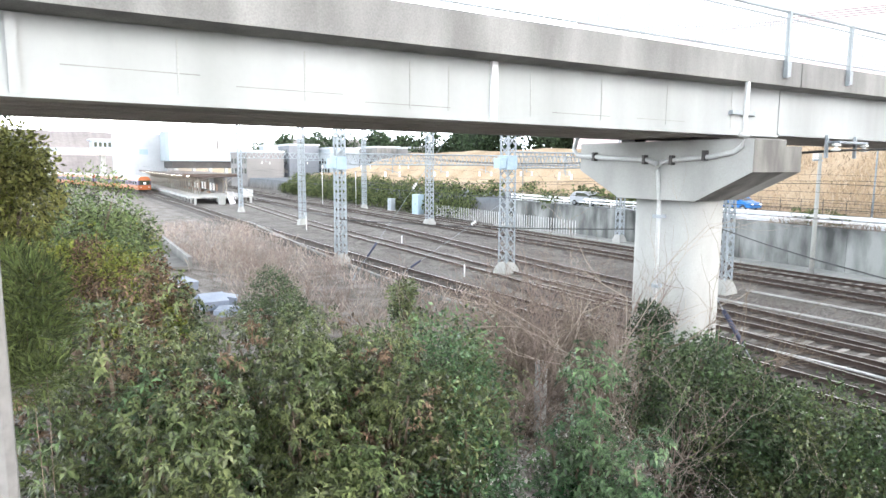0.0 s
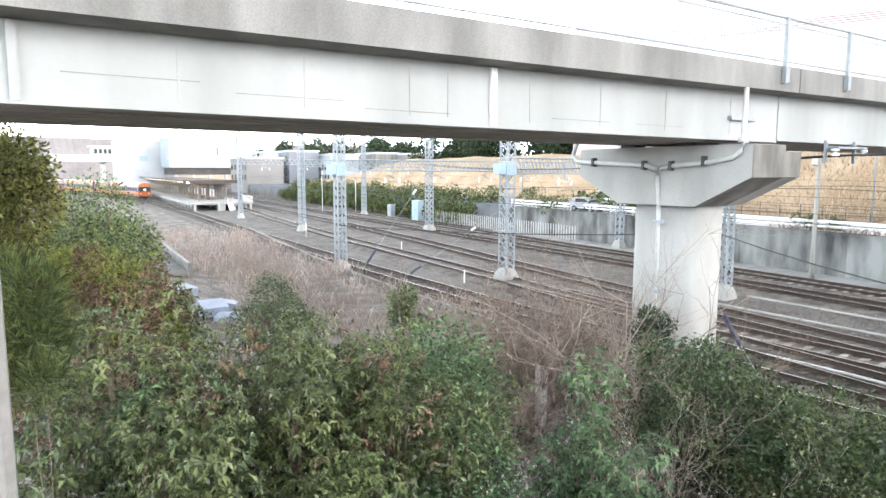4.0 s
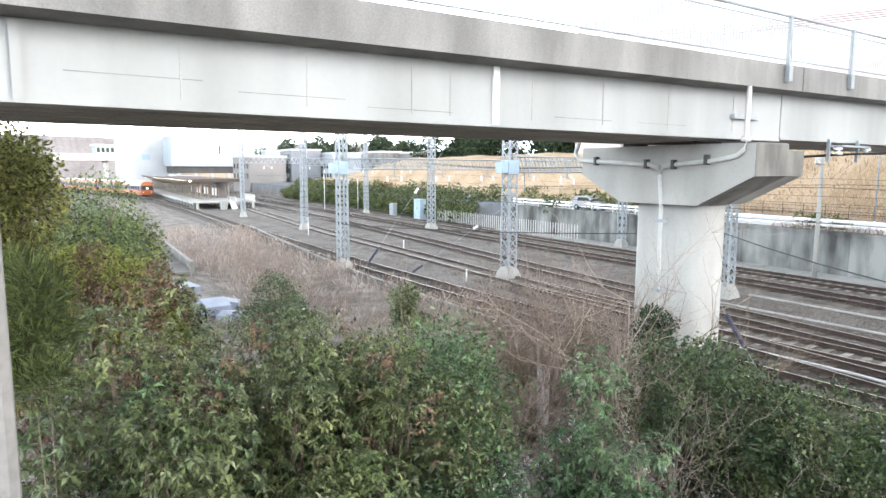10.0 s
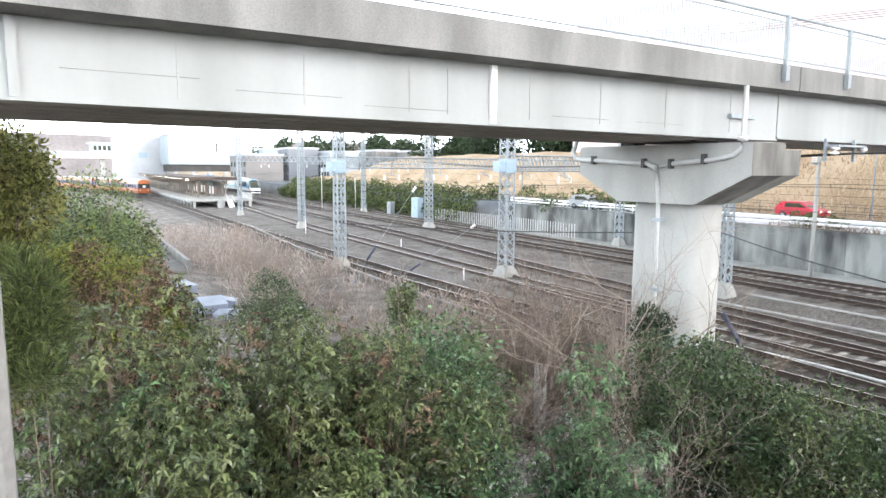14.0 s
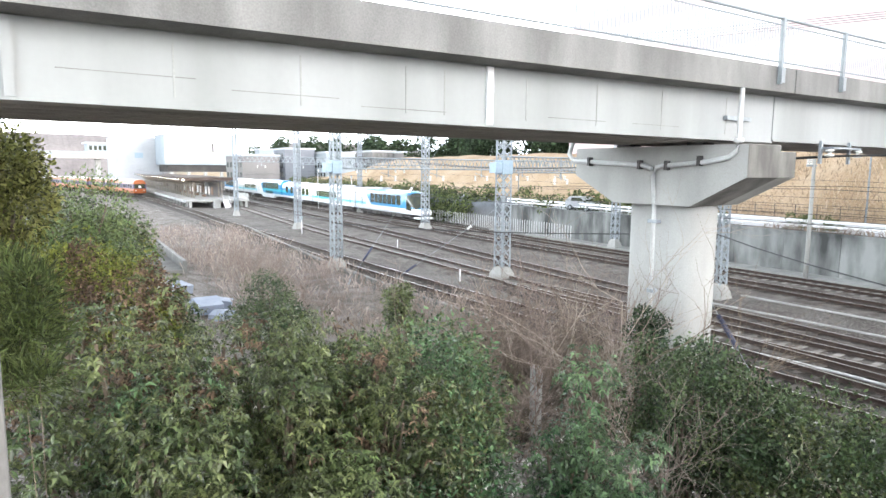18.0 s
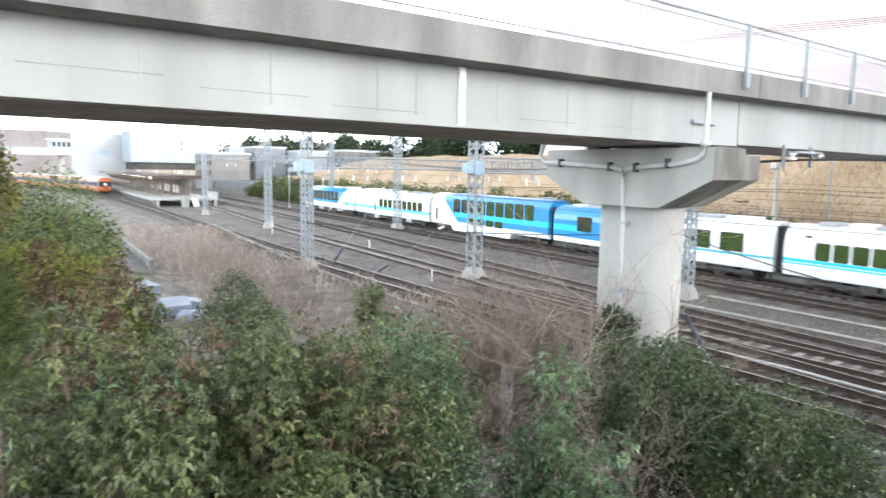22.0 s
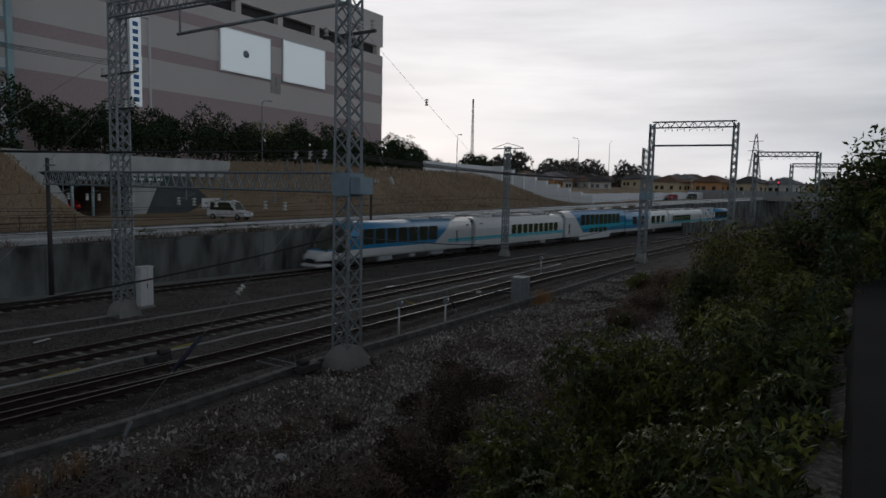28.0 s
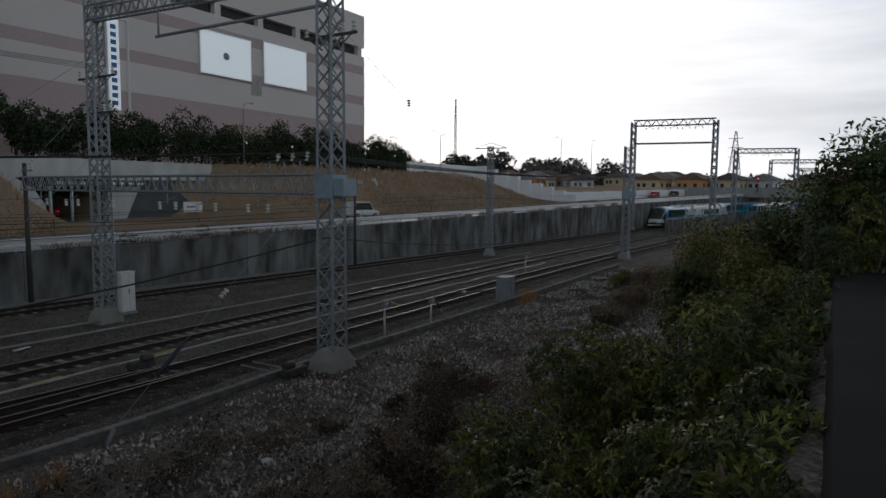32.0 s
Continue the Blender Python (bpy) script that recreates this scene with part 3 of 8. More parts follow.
def make_track(label, pts, near=None, material=None, half=1.2, dark=False, drop=0.0):
    track = tagged(empty("railway_track"), label, "railway track", "railway tracks", kind="structure")
    line = spline(pts)
    for d in (-0.7525, 0.7525):
        part("rail", rail_bm(offset_line(line, d)), [rail_side, rail_top], track)
    # shoulder of darker ballast
    bed, prev = bmesh.new(), None
    sides = [offset_line(line, d) for d in (-2.1, -1.5, 1.5, 2.1)]
    for i in range(len(line)):
        cur = [bed.verts.new((s[i].x, s[i].y, z - drop)) for s, z in zip(sides, (-0.36, -0.2, -0.2, -0.36))]
        if prev:
            for j in range(3):
                bed.faces.new((prev[j], cur[j], cur[j + 1], prev[j + 1]))
        prev = cur
    part("ballast_bed", bed, mat("oily_bed", (0.024, 0.019, 0.016), (0.07, 0.058, 0.05), 1.4, 0.95, bump=0.9, fine=22) if dark else mat("track_bed", (0.06, 0.05, 0.043), (0.145, 0.13, 0.118), 1.1, 0.95, bump=0.9, fine=22), track, "dark rusty ballast")
    # rust and grease beside each rail
    for c in (-0.7525, 0.7525):
        rust, prev = bmesh.new(), None
        a, b = offset_line(line, c - 0.2), offset_line(line, c + 0.2)
        for p, q in zip(a, b):
            cur = (rust.verts.new((p.x, p.y, -0.142 - drop)), rust.verts.new((q.x, q.y, -0.142 - drop)))
            if prev:
                rust.faces.new((prev[0], cur[0], cur[1], prev[1]))
            prev = cur
        part("rust_strip", rust, rust_ballast, track, "rust-stained ballast along the rail")
    bm = bmesh.new()
    add_box(bm, -0.115, 0.115, -half, half, -0.32, -0.165 - drop)
    add_box(bm, -0.1, 0.1, -0.92, -0.6, -0.165 - drop, -0.147 - drop)
    add_box(bm, -0.1, 0.1, 0.6, 0.92, -0.165 - drop, -0.147 - drop)
    me = mesh_of("sleeper", bm, material or sleeper_mat)
    far = bmesh.new()
    count = 0
    for p, a in along(line, 0.68):
        m = Matrix.Translation((p.x, p.y, 0)) @ Matrix.Rotation(a + random.uniform(-0.01, 0.01), 4, "Z")
        if near and near[0] < p.x < near[1] and count < 160:
            piece("sleeper", me, track, m)
            count += 1
        elif -190 < p.x < 190:
            add_box(far, -0.115, 0.115, -half, half, -0.32, -0.165 - drop, m)
    if len(far.verts):
        tagged(part("far_sleepers", far, material or sleeper_mat, track), kind="stuff")
    else:
        far.free()


def make_tracks():
    make_track("bright-worn steel rails on dark wooden sleepers beside the bank", LINE_A, (-18, 46), dark=True)
    make_track("rusty-sided rails on pale concrete sleepers in ballast", LINE_B, (-12, 60), sleeper_conc)
    make_track("main line rails beside the retaining wall", LINE_C, (-30, 60), sleeper_conc)
    make_track("yard siding rails joining the second track", LINE_D, (-60, 6), drop=0.012)
    make_track("crossover rails between two tracks", LINE_E, (-30, 16), half=1.25, dark=True, drop=0.006)
    make_track("disused siding rails ending in the ballast", LINE_F, (-40, 14), drop=0.009)


# ---- retaining wall, kerb and guard rail of the road ----
def make_wall():
    wall = tagged(empty("retaining_wall"), "long grey streaked concrete retaining wall below the road", "wall", kind="structure")
    xs = np.arange(-60.0, 250.0, 4.0)
    shape = {}
    for i, x in enumerate(xs):
        a, b = Vector((x, y_wall(x))), Vector((x + 4, y_wall(x + 4)))
        h = z_road(x + 2) + 0.02
        d = (b - a).length
        bm = bmesh.new()
        add_box(bm, 0.012, d - 0.012, -0.16 + 0.01 * (i % 3), 0.28, -0.6, h - 0.14, bev=0.012)
        add_box(bm, 0.0, d, -0.24, 0.3, h - 0.137, h + 0.06)
        bm.transform(Matrix.Translation((a.x, a.y, 0)) @ Matrix.Rotation(math.atan2(b.y - a.y, b.x - a.x), 4, "Z"))
        part("panel", bm, concrete_wall, wall)
    walk_bm = bmesh.new()
    line = [Vector((x, y_wall(x))) for x in np.arange(-60.0, 250.0, 6.0)]
    a, b = offset_line(line, -0.15), offset_line(line, -1.9)
    for i in range(len(line) - 1):
        vs = [walk_bm.verts.new((q.x, q.y, -0.19)) for q in (a[i], b[i], b[i + 1], a[i + 1])]
        walk_bm.faces.new(vs)
        vs = [walk_bm.verts.new(q) for q in ((b[i].x, b[i].y, -0.19), (b[i].x, b[i].y, -0.4), (b[i + 1].x, b[i + 1].y, -0.4), (b[i + 1].x, b[i + 1].y, -0.19))]
        walk_bm.faces.new(vs)
    tagged(part("lineside_walkway", walk_bm, concrete_light, None), "pale concrete walkway at the foot of the wall", "walkway", kind="structure")


def strip(name, f0, f1, z, x0, x1, material, step=4.0, label="", lift=0.0):
    """A flat strip along the road between two offsets from the wall."""
    bm = bmesh.new()
    prev = None
    for x in np.arange(x0, x1 + step, step):
        a, b = y_wall(x) + f0, y_wall(x) + f1
        cur = (bm.verts.new((x, a, z_road(x) + z)), bm.verts.new((x, b, z_road(x) + z)))
        if prev:
            bm.faces.new((prev[0], cur[0], cur[1], prev[1]))
        prev = cur
    return part(name, bm, material, None)


def make_roadside():
    tagged(strip("road_line", 8.9, 9.04, 0.012, -60, 240, white_paint), "white edge line on the road", "road marking", kind="structure")
    tagged(strip("road_line", 12.1, 12.25, 0.012, -60, 240, white_paint), "white edge line on the road", "road marking", kind="structure")
    tagged(strip("pavement", 0.5, 8.24, 0.1, -60, 240, mat("pale_paving", (0.56, 0.58, 0.6), (0.48, 0.5, 0.53), 0.35, 0.55, bump=0.05, fine=12)), "broad pale concrete pavement above the retaining wall", "pavement", kind="structure")
    kerb = bmesh.new()
    for x in np.arange(-60.0, 240.0, 4.0):
        m = Matrix.Translation((x, y_wall(x) + 8.25, z_road(x))) @ Matrix.Rotation(-0.1, 4, "Z")
        add_box(kerb, 0, 3.99, 0, 0.2, -0.05, 0.16, m)
    tagged(part("kerb", kerb, concrete_light, None), "pale concrete kerb beyond the road", "kerb", kind="structure")
    # pale steel guard rail on top of the wall
    rail = tagged(empty("guard_rail"), "pale grey steel guard rail along the road", "guard rail")
    post = mesh_of("post", lathe([(0.06, -0.1), (0.06, 0.85), (0.02, 0.9)], 8), white_paint)
    for x in np.arange(-58.0, 230.0, 3.0):
        piece("post", post, rail, Matrix.Translation((x, y_wall(x) + 0.75, z_road(x))))
    for h in (0.42, 0.75):
        line = [(x, y_wall(x) + 0.7, z_road(x) + h) for x in np.arange(-60.0, 232.0, 6.0)]
        for (x0, y0, z0), (x1, y1, z1) in zip(line, line[1:]):
            bm = bmesh.new()
            vs = [bm.verts.new(v) for v in ((x0, y0, z0 - 0.1), (x1, y1, z1 - 0.1), (x1, y1 - 0.05, z1), (x0, y0 - 0.05, z0), (x1, y1, z1 + 0.1), (x0, y0, z0 + 0.1))]
            bm.faces.new((vs[0], vs[1], vs[2], vs[3]))
            bm.faces.new((vs[3], vs[2], vs[4], vs[5]))
            part("beam", bm, white_paint, rail)
    # dark mesh fence behind the pavement
    fence = tagged(empty("mesh_fence"), "dark wire fence along the far side of the road", "fence")
    fpost = mesh_of("post", tube([(0, 0, -0.1), (0, 0, 1.3)], 0.03, 5), dark_steel)
    for x in np.arange(-58.0, 30.0, 2.0):
        piece("post", fpost, fence, Matrix.Translation((x, y_wall(x) + 12.6, z_road(x))))
    for h in (0.35, 0.7, 1.05, 1.28):
        part("rail", tube([(x, y_wall(x) + 12.6, z_road(x) + h) for x in np.arange(-58.0, 31.0, 8.0)], 0.018, 4), dark_steel, fence)


def make_low_wall():
    """A low grey wall between the second track and the main line, far along."""
    w = tagged(empty("low_wall"), "low grey concrete wall between two tracks", "wall", kind="structure")
    pts = [p for p in spline(LINE_B, 4) if 116 < p.x < 250]
    for i, (a, b) in enumerate(zip(pts, pts[1:])):
        d = Vector((b.x - a.x, b.y - a.y, 0))
        n = Vector((-d.y, d.x, 0)).normalized() * 2.5
        bm = bmesh.new()
        add_box(bm, 0.01, d.length - 0.01, -0.12, 0.12, -0.5, 1.9 - 0.1 * (i % 2), bev=0.01)
        bm.transform(Matrix.Translation((a.x + n.x, a.y + n.y, 0)) @ Matrix.Rotation(math.atan2(d.y, d.x), 4, "Z"))
        part("panel", bm, concrete_wall, w)


def make_stones():
    """Loose ballast stones between and beside the near tracks."""
    rng = np.random.default_rng(77)
    n = 27000
    x = rng.uniform(-16, 62, n)
    y = rng.uniform(17.5, 35.5, n)
    keep = y < np.array([y_wall(a) for a in x]) - 2.2
    x, y = x[keep], y[keep]
    n = len(x)
    r = rng.uniform(0.022, 0.05, n)
    octa = np.array([(1, 0, 0), (-1, 0, 0), (0, 1, 0), (0, -1, 0), (0, 0, 0.8), (0, 0, -0.8)], float)
    v = octa[None] * r[:, None, None] * rng.uniform(0.7, 1.3, (n, 6, 3))
    v += np.stack([x, y, np.full(n, -0.2) - 0.09 * (np.abs(y - 23.5) < 1.0)], 1)[:, None]
    tri = np.array([(0, 2, 4), (2, 1, 4), (1, 3, 4), (3, 0, 4), (2, 0, 5), (1, 2, 5), (3, 1, 5), (0, 3, 5)])
    f = (np.arange(n)[:, None, None] * 6 + tri[None]).reshape(-1, 3)
    tagged(raw("ballast_stones", v.reshape(-1, 3).tolist(), f.tolist(), mat("ballast_stone", (0.1, 0.088, 0.08), (0.2, 0.185, 0.175), 3, 0.95, isl=0.6, bump=0)), "loose brown-grey ballast stones between the rails", "ballast", kind="stuff")


make_tracks()
make_stones()
make_low_wall()
make_wall()
make_roadside()

# ---- footbridge over the tracks ----
BX0, BX1 = -13.7, -9.9     # girder box, far and near face
BZ = 7.62                  # underside


def bridge_z(y):
    return 8.62 + 0.014 * y


def make_bridge():
    br = tagged(empty("footbridge"), "long concrete and steel footbridge on hammerhead piers", "footbridge", kind="structure")
    spans = [(-22.0, -0.05), (0.0, 17.85), (17.9, 36.0), (36.05, 60.0), (60.05, 92.0)]
    for i, (y0, y1) in enumerate(spans):
        bm = bmesh.new()
        z0, z1 = bridge_z(y0), bridge_z(y1)
        lift = 0.0 if i < 2 else 0.05
        # box girder, slightly tapered sides
        a = [bm.verts.new((x, y0, z)) for x, z in ((BX0, BZ + lift), (BX1, BZ + lift), (BX1, z0), (BX0, z0))]
        b = [bm.verts.new((x, y1, z)) for x, z in ((BX0, BZ + lift), (BX1, BZ + lift), (BX1, z1), (BX0, z1))]
        for j in range(4):
            bm.faces.new((a[j], a[(j + 1) % 4], b[(j + 1) % 4], b[j]))
        bm.faces.new(a[::-1]), bm.faces.new(b)
        bmesh.ops.recalc_face_normals(bm, faces=bm.faces)
        for f in bm.faces:
            f.material_index = 1 if f.normal.z < -0.5 else 0
        part("girder", bm, [girder_paint, steel_soffit], br, "pale painted girder")
        # longitudinal ribs below the girder
        for x in (BX0 + 0.7, BX0 + 1.3, BX0 + 1.9, BX0 + 2.5, BX0 + 3.1):
            part("soffit_rib", box(x - 0.06, x + 0.06, y0, y1, BZ + lift - 0.045, BZ + lift - 0.003), steel_soffit, br)
        # bottom flange lips on both sides
        for x in (BX1 - 0.01, BX0 - 0.05):
            part("flange", box(x - 0.02, x + 0.05, y0, y1, BZ + lift - 0.012, BZ + lift + 0.035), girder_paint, br)
        # slab with its overhang
        for x0, x1, nm in ((BX0 - 0.55, BX1 + 0.55, "deck_slab"),):
            bm = bmesh.new()
            a = [bm.verts.new((x, y0, z)) for x, z in ((x0, z0 + 0.03), (x0 + 0.45, z0), (x1 - 0.45, z0), (x1, z0 + 0.03), (x1, z0 + 0.66), (x1 - 0.3, z0 + 0.66), (x1 - 0.32, z0 + 0.3), (x0 + 0.32, z0 + 0.3), (x0 + 0.3, z0 + 0.66), (x0, z0 + 0.66))]
            d = z1 - z0
            b = [bm.verts.new((v.co.x, y1, v.co.z + d)) for v in a]
            n = len(a)
            for j in range(n):
                bm.faces.new((a[j], a[(j + 1) % n], b[(j + 1) % n], b[j]))
            bm.faces.new(a[::-1]), bm.faces.new(b)
            bmesh.ops.recalc_face_normals(bm, faces=bm.faces)
            part(nm, bm, concrete_dark, br, "weathered grey concrete deck edge")
    # stiffener ribs and plate joints on the near face
    for y, w, s in ((0.35, 0.12, 0.06), (7.8, 0.14, 0.05)):
        bm = prism([(BX1, BZ + 0.03), (BX1 + s, BZ + 0.03), (BX1 + s * 1.3, bridge_z(y) - 0.02), (BX1, bridge_z(y) - 0.02)], "y", y, y + w)
        part("stiffener", bm, white_paint if y > 5 else girder_paint, br)
    # thin weld lines and shallow plates low on the girder's near face
    for y, z in ((0.9, 0.42), (3.1, 0.3), (5.2, 0.2), (9.4, 0.24), (12.0, 0.24)):
        part("plate_edge", box(BX1, BX1 + 0.006, y, y + 1.7, BZ + z, BZ + z + 0.012), concrete_dark, br)
    for y in (2.3, 4.15, 6.05, 6.85, 8.8, 10.8, 13.0, 15.6):
        part("joint_strip", box(BX1, BX1 + 0.01, y, y + 0.025, BZ + 0.15, bridge_z(y) - 0.15), concrete_light, br)
    # piers
    for px, py, base, wide in ((-12.0, 16.6, -0.5, 1.0), (-11.9, 66.0, 2.2, 1.25)):
        bm = bmesh.new()
        n = 28
        ring = []
        for k in range(n):
            a = 2 * math.pi * k / n
            c, s = math.cos(a), math.sin(a)
            ring.append((px + 1.16 * math.copysign(abs(c) ** 0.55, c), py + 0.84 * wide * math.copysign(abs(s) ** 0.55, s)))
        lo = [bm.verts.new((x, y, base)) for x, y in ring]
        hi = [bm.verts.new((x, y, BZ - 1.72)) for x, y in ring]
        for k in range(n):
            f = bm.faces.new((lo[k], lo[(k + 1) % n], hi[(k + 1) % n], hi[k]))
            f.smooth = True
        bm.faces.new(hi)
        part("pier", bm, concrete, br, "stout pale concrete pier")
        # hammerhead: level top, sloping underside in a darker concrete
        half = 2.86
        poly = [(px - half, BZ - 0.12), (px - half, BZ - 0.95), (px - 1.3, BZ - 1.75), (px + 1.3, BZ - 1.75), (px + half, BZ - 0.95), (px + half, BZ - 0.12)]
        bm = prism(poly, "y", py - 1.15, py + 0.35)
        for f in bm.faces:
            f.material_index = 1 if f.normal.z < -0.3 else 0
        part("pier_cap", bm, [concrete, darker_concrete], br, "hammerhead concrete pier cap")
        poly = [(px - half, BZ - 0.28), (px - half, BZ - 0.95), (px - 1.3, BZ - 1.75), (px + 1.3, BZ - 1.75), (px + half, BZ - 0.95), (px + half, BZ - 0.28)]
        part("pier_cap", prism(poly, "y", py + 0.352, py + 1.15), concrete, br)
        for dx in (-1.2, 1.2):
            part("bearing", box(px + dx - 0.25, px + dx + 0.25, py - 0.9, py - 0.4, BZ - 0.12, BZ + 0.0), dark_steel, br)
    # weathered end of the near cap
    part("cap_end", prism([(15.46, BZ - 0.95), (17.74, BZ - 0.95), (17.74, BZ - 0.29), (16.95, BZ - 0.29), (16.95, BZ - 0.13), (15.46, BZ - 0.13)], "x", -12.0 + 2.862, -12.0 + 2.872), darker_concrete, br, "dark weathered end of the pier cap")
    # drain pipes round the first cap and down its pier
    fy = 16.6 - 1.15 - 0.08
    down = [(-9.55, fy + 0.2, bridge_z(15) + 0.15), (-9.38, fy + 0.05, bridge_z(15) + 0.0), (-9.36, fy, BZ - 0.1), (-9.4, fy, BZ - 0.3), (-9.6, fy, BZ - 0.45), (-10.2, fy, BZ - 0.56), (-11.5, fy, BZ - 0.66), (-11.75, fy, BZ - 0.7), (-11.85, fy, BZ - 0.95), (-11.85, fy + 0.12, BZ - 1.75), (-11.85, fy + 0.16, 0.2)]
    part("drain_pipe", tube(down, 0.062, 10), pvc, br, "grey plastic drain pipe")
    left = [(-15.1, fy + 0.2, BZ + 0.2), (-15.1, fy, BZ - 0.3), (-14.9, fy, BZ - 0.5), (-12.2, fy, BZ - 0.64), (-11.9, fy, BZ - 0.75)]
    part("drain_pipe", tube(left, 0.07, 10), pvc, br)
    for x, z in ((-10.4, BZ - 0.52), (-11.4, BZ - 0.64), (-12.3, BZ - 0.62), (-14.2, BZ - 0.52)):
        part("pipe_clamp", box(x - 0.04, x + 0.04, fy - 0.1, fy + 0.09, z - 0.14, z + 0.12), dark_steel, br)
    for z in (5.4, 3.4):
        part("pipe_clamp", box(-12.0, -11.7, fy + 0.04, fy + 0.26, z - 0.05, z + 0.05), galv, br)
    part("pipe_collar", lathe([(0.12, BZ - 0.1), (0.12, BZ + 0.02)], 10), pvc, br).matrix_basis = Matrix.Translation((-9.36, fy, 0))
    part("junction_box", box(BX1, BX1 + 0.12, 15.5, 16.6, BZ + 0.5, BZ + 0.6), galv, br)
    # parapet fences: posts clamped to the deck edge, top rail, pickets
    near, far = BX1 + 0.45, BX0 - 0.45
    picket = mesh_of("picket", tube([(0, 0, 0), (0, 0, 0.95)], 0.013, 5), fence_paint)
    post = bmesh.new()
    add_box(post, -0.05, 0.05, -0.06, 0.06, -0.45, 1.22, bev=0.01)
    add_box(post, 0.05, 0.09, -0.09, 0.09, -0.42, -0.05)
    post = mesh_of("fence_post", post, fence_paint)
    for x, flip in ((near + 0.14, 0), (far - 0.14, math.pi)):
        for y in [17.0 + 3.36 * k for k in range(22)]:
            piece("fence_post", post, br, Matrix.Translation((x, y, bridge_z(y) + 0.66)) @ Matrix.Rotation(flip, 4, "Z"))
        for h, r in ((1.18, 0.035), (1.02, 0.018), (0.1, 0.022)):
            part("fence_rail", tube([(x, -20, bridge_z(-20) + 0.66 + h), (x, 90, bridge_z(90) + 0.66 + h)], r, 6), fence_paint, br)
    for y in np.arange(2.0, 36.0, 0.125):
        piece("picket", picket, br, Matrix.Translation((near + 0.14, y, bridge_z(y) + 0.74)))
    rest = bmesh.new()
    for y in np.arange(36.0, 90.0, 0.125):
        add_tube(rest, [(near + 0.14, y, bridge_z(y) + 0.74), (near + 0.14, y, bridge_z(y) + 1.69)], 0.013, 3, caps=False)
    for y in np.arange(-18.0, 90.0, 0.125):
        add_tube(rest, [(far - 0.14, y, bridge_z(y) + 0.74), (far - 0.14, y, bridge_z(y) + 1.69)], 0.013, 3, caps=False)
    tagged(part("far_pickets", rest, fence_paint, br), kind="stuff")
    # abutment on the far hillside
    part("abutment", box(BX0 - 1.2, -4.85, 67.6, 96.0, 1.5, BZ + 0.6, bev=0.05), mat("portal_pale", (0.6, 0.61, 0.6), (0.46, 0.47, 0.46), 0.6, 0.85, stretch=(1, 1, 0.3)), br, "pale concrete abutment")
    part("end_deck", prism([(-12.5, 8.3), (-4.7, 8.15), (-4.7, 9.0), (-12.5, 9.2)], "y", 67.2, 73.0), girder_paint, br, "short end span over the abutment")
    part("end_parapet", prism([(-9.3, 9.2), (-4.6, 9.0), (-4.6, 10.15), (-9.3, 11.0)], "y", 67.0, 67.2), pvc, br, "pale sheet parapet at the bridge end")
    # wire brackets with insulators under the girder
    for y in (20.4, 22.2):
        part("wire_bracket", box(BX1 + 0.1, BX1 + 0.18, y - 0.05, y + 0.05, BZ - 0.55, BZ + 0.12), galv, br)
        bm = bmesh.new()
        add_lathe(bm, [(0.05, -0.1), (0.13, -0.08), (0.13, -0.04), (0.05, -0.02), (0.05, 0.04), (0.13, 0.06), (0.13, 0.1), (0.05, 0.12)], 10)
        part("insulator", bm, porcelain, br).matrix_basis = Matrix.Translation((BX1 + 0.4, y, BZ - 0.25))
    part("wire_bracket", box(BX1 + 0.1, BX1 + 0.5, 20.4, 22.2, BZ - 0.12, BZ - 0.06), galv, br)


make_bridge()


# ---- overhead line masts ----
def lattice(bm_legs, x0, y0, z0, z1, w0, w1, bay, leg=0.058, brace=0.03):
    """A four-legged lattice from z0 to z1, width w0 at the foot and w1 at the top."""
    n = max(2, int((z1 - z0) / bay))
    zs = [z0 + (z1 - z0) * i / n for i in range(n + 1)]
    ws = [w0 + (w1 - w0) * i / n for i in range(n + 1)]
    sides = ((-1, -1), (1, -1), (1, 1), (-1, 1))
    for sx, sy in sides:
        add_tube(bm_legs, [(x0 + sx * ws[0] / 2, y0 + sy * ws[0] / 2, z0), (x0 + sx * ws[-1] / 2, y0 + sy * ws[-1] / 2, z1)], leg, 4)
    for k in range(4):
        a, b = sides[k], sides[(k + 1) % 4]
        for i in range(n):
            p = (x0 + a[0] * ws[i] / 2, y0 + a[1] * ws[i] / 2, zs[i])
            q = (x0 + b[0] * ws[i + 1] / 2, y0 + b[1] * ws[i + 1] / 2, zs[i + 1])
            r = (x0 + b[0] * ws[i] / 2, y0 + b[1] * ws[i] / 2, zs[i])
            s = (x0 + a[0] * ws[i + 1] / 2, y0 + a[1] * ws[i + 1] / 2, zs[i + 1])
            add_tube(bm_legs, [p, q], brace, 3, caps=False)
            add_tube(bm_legs, [r, s], brace, 3, caps=False)


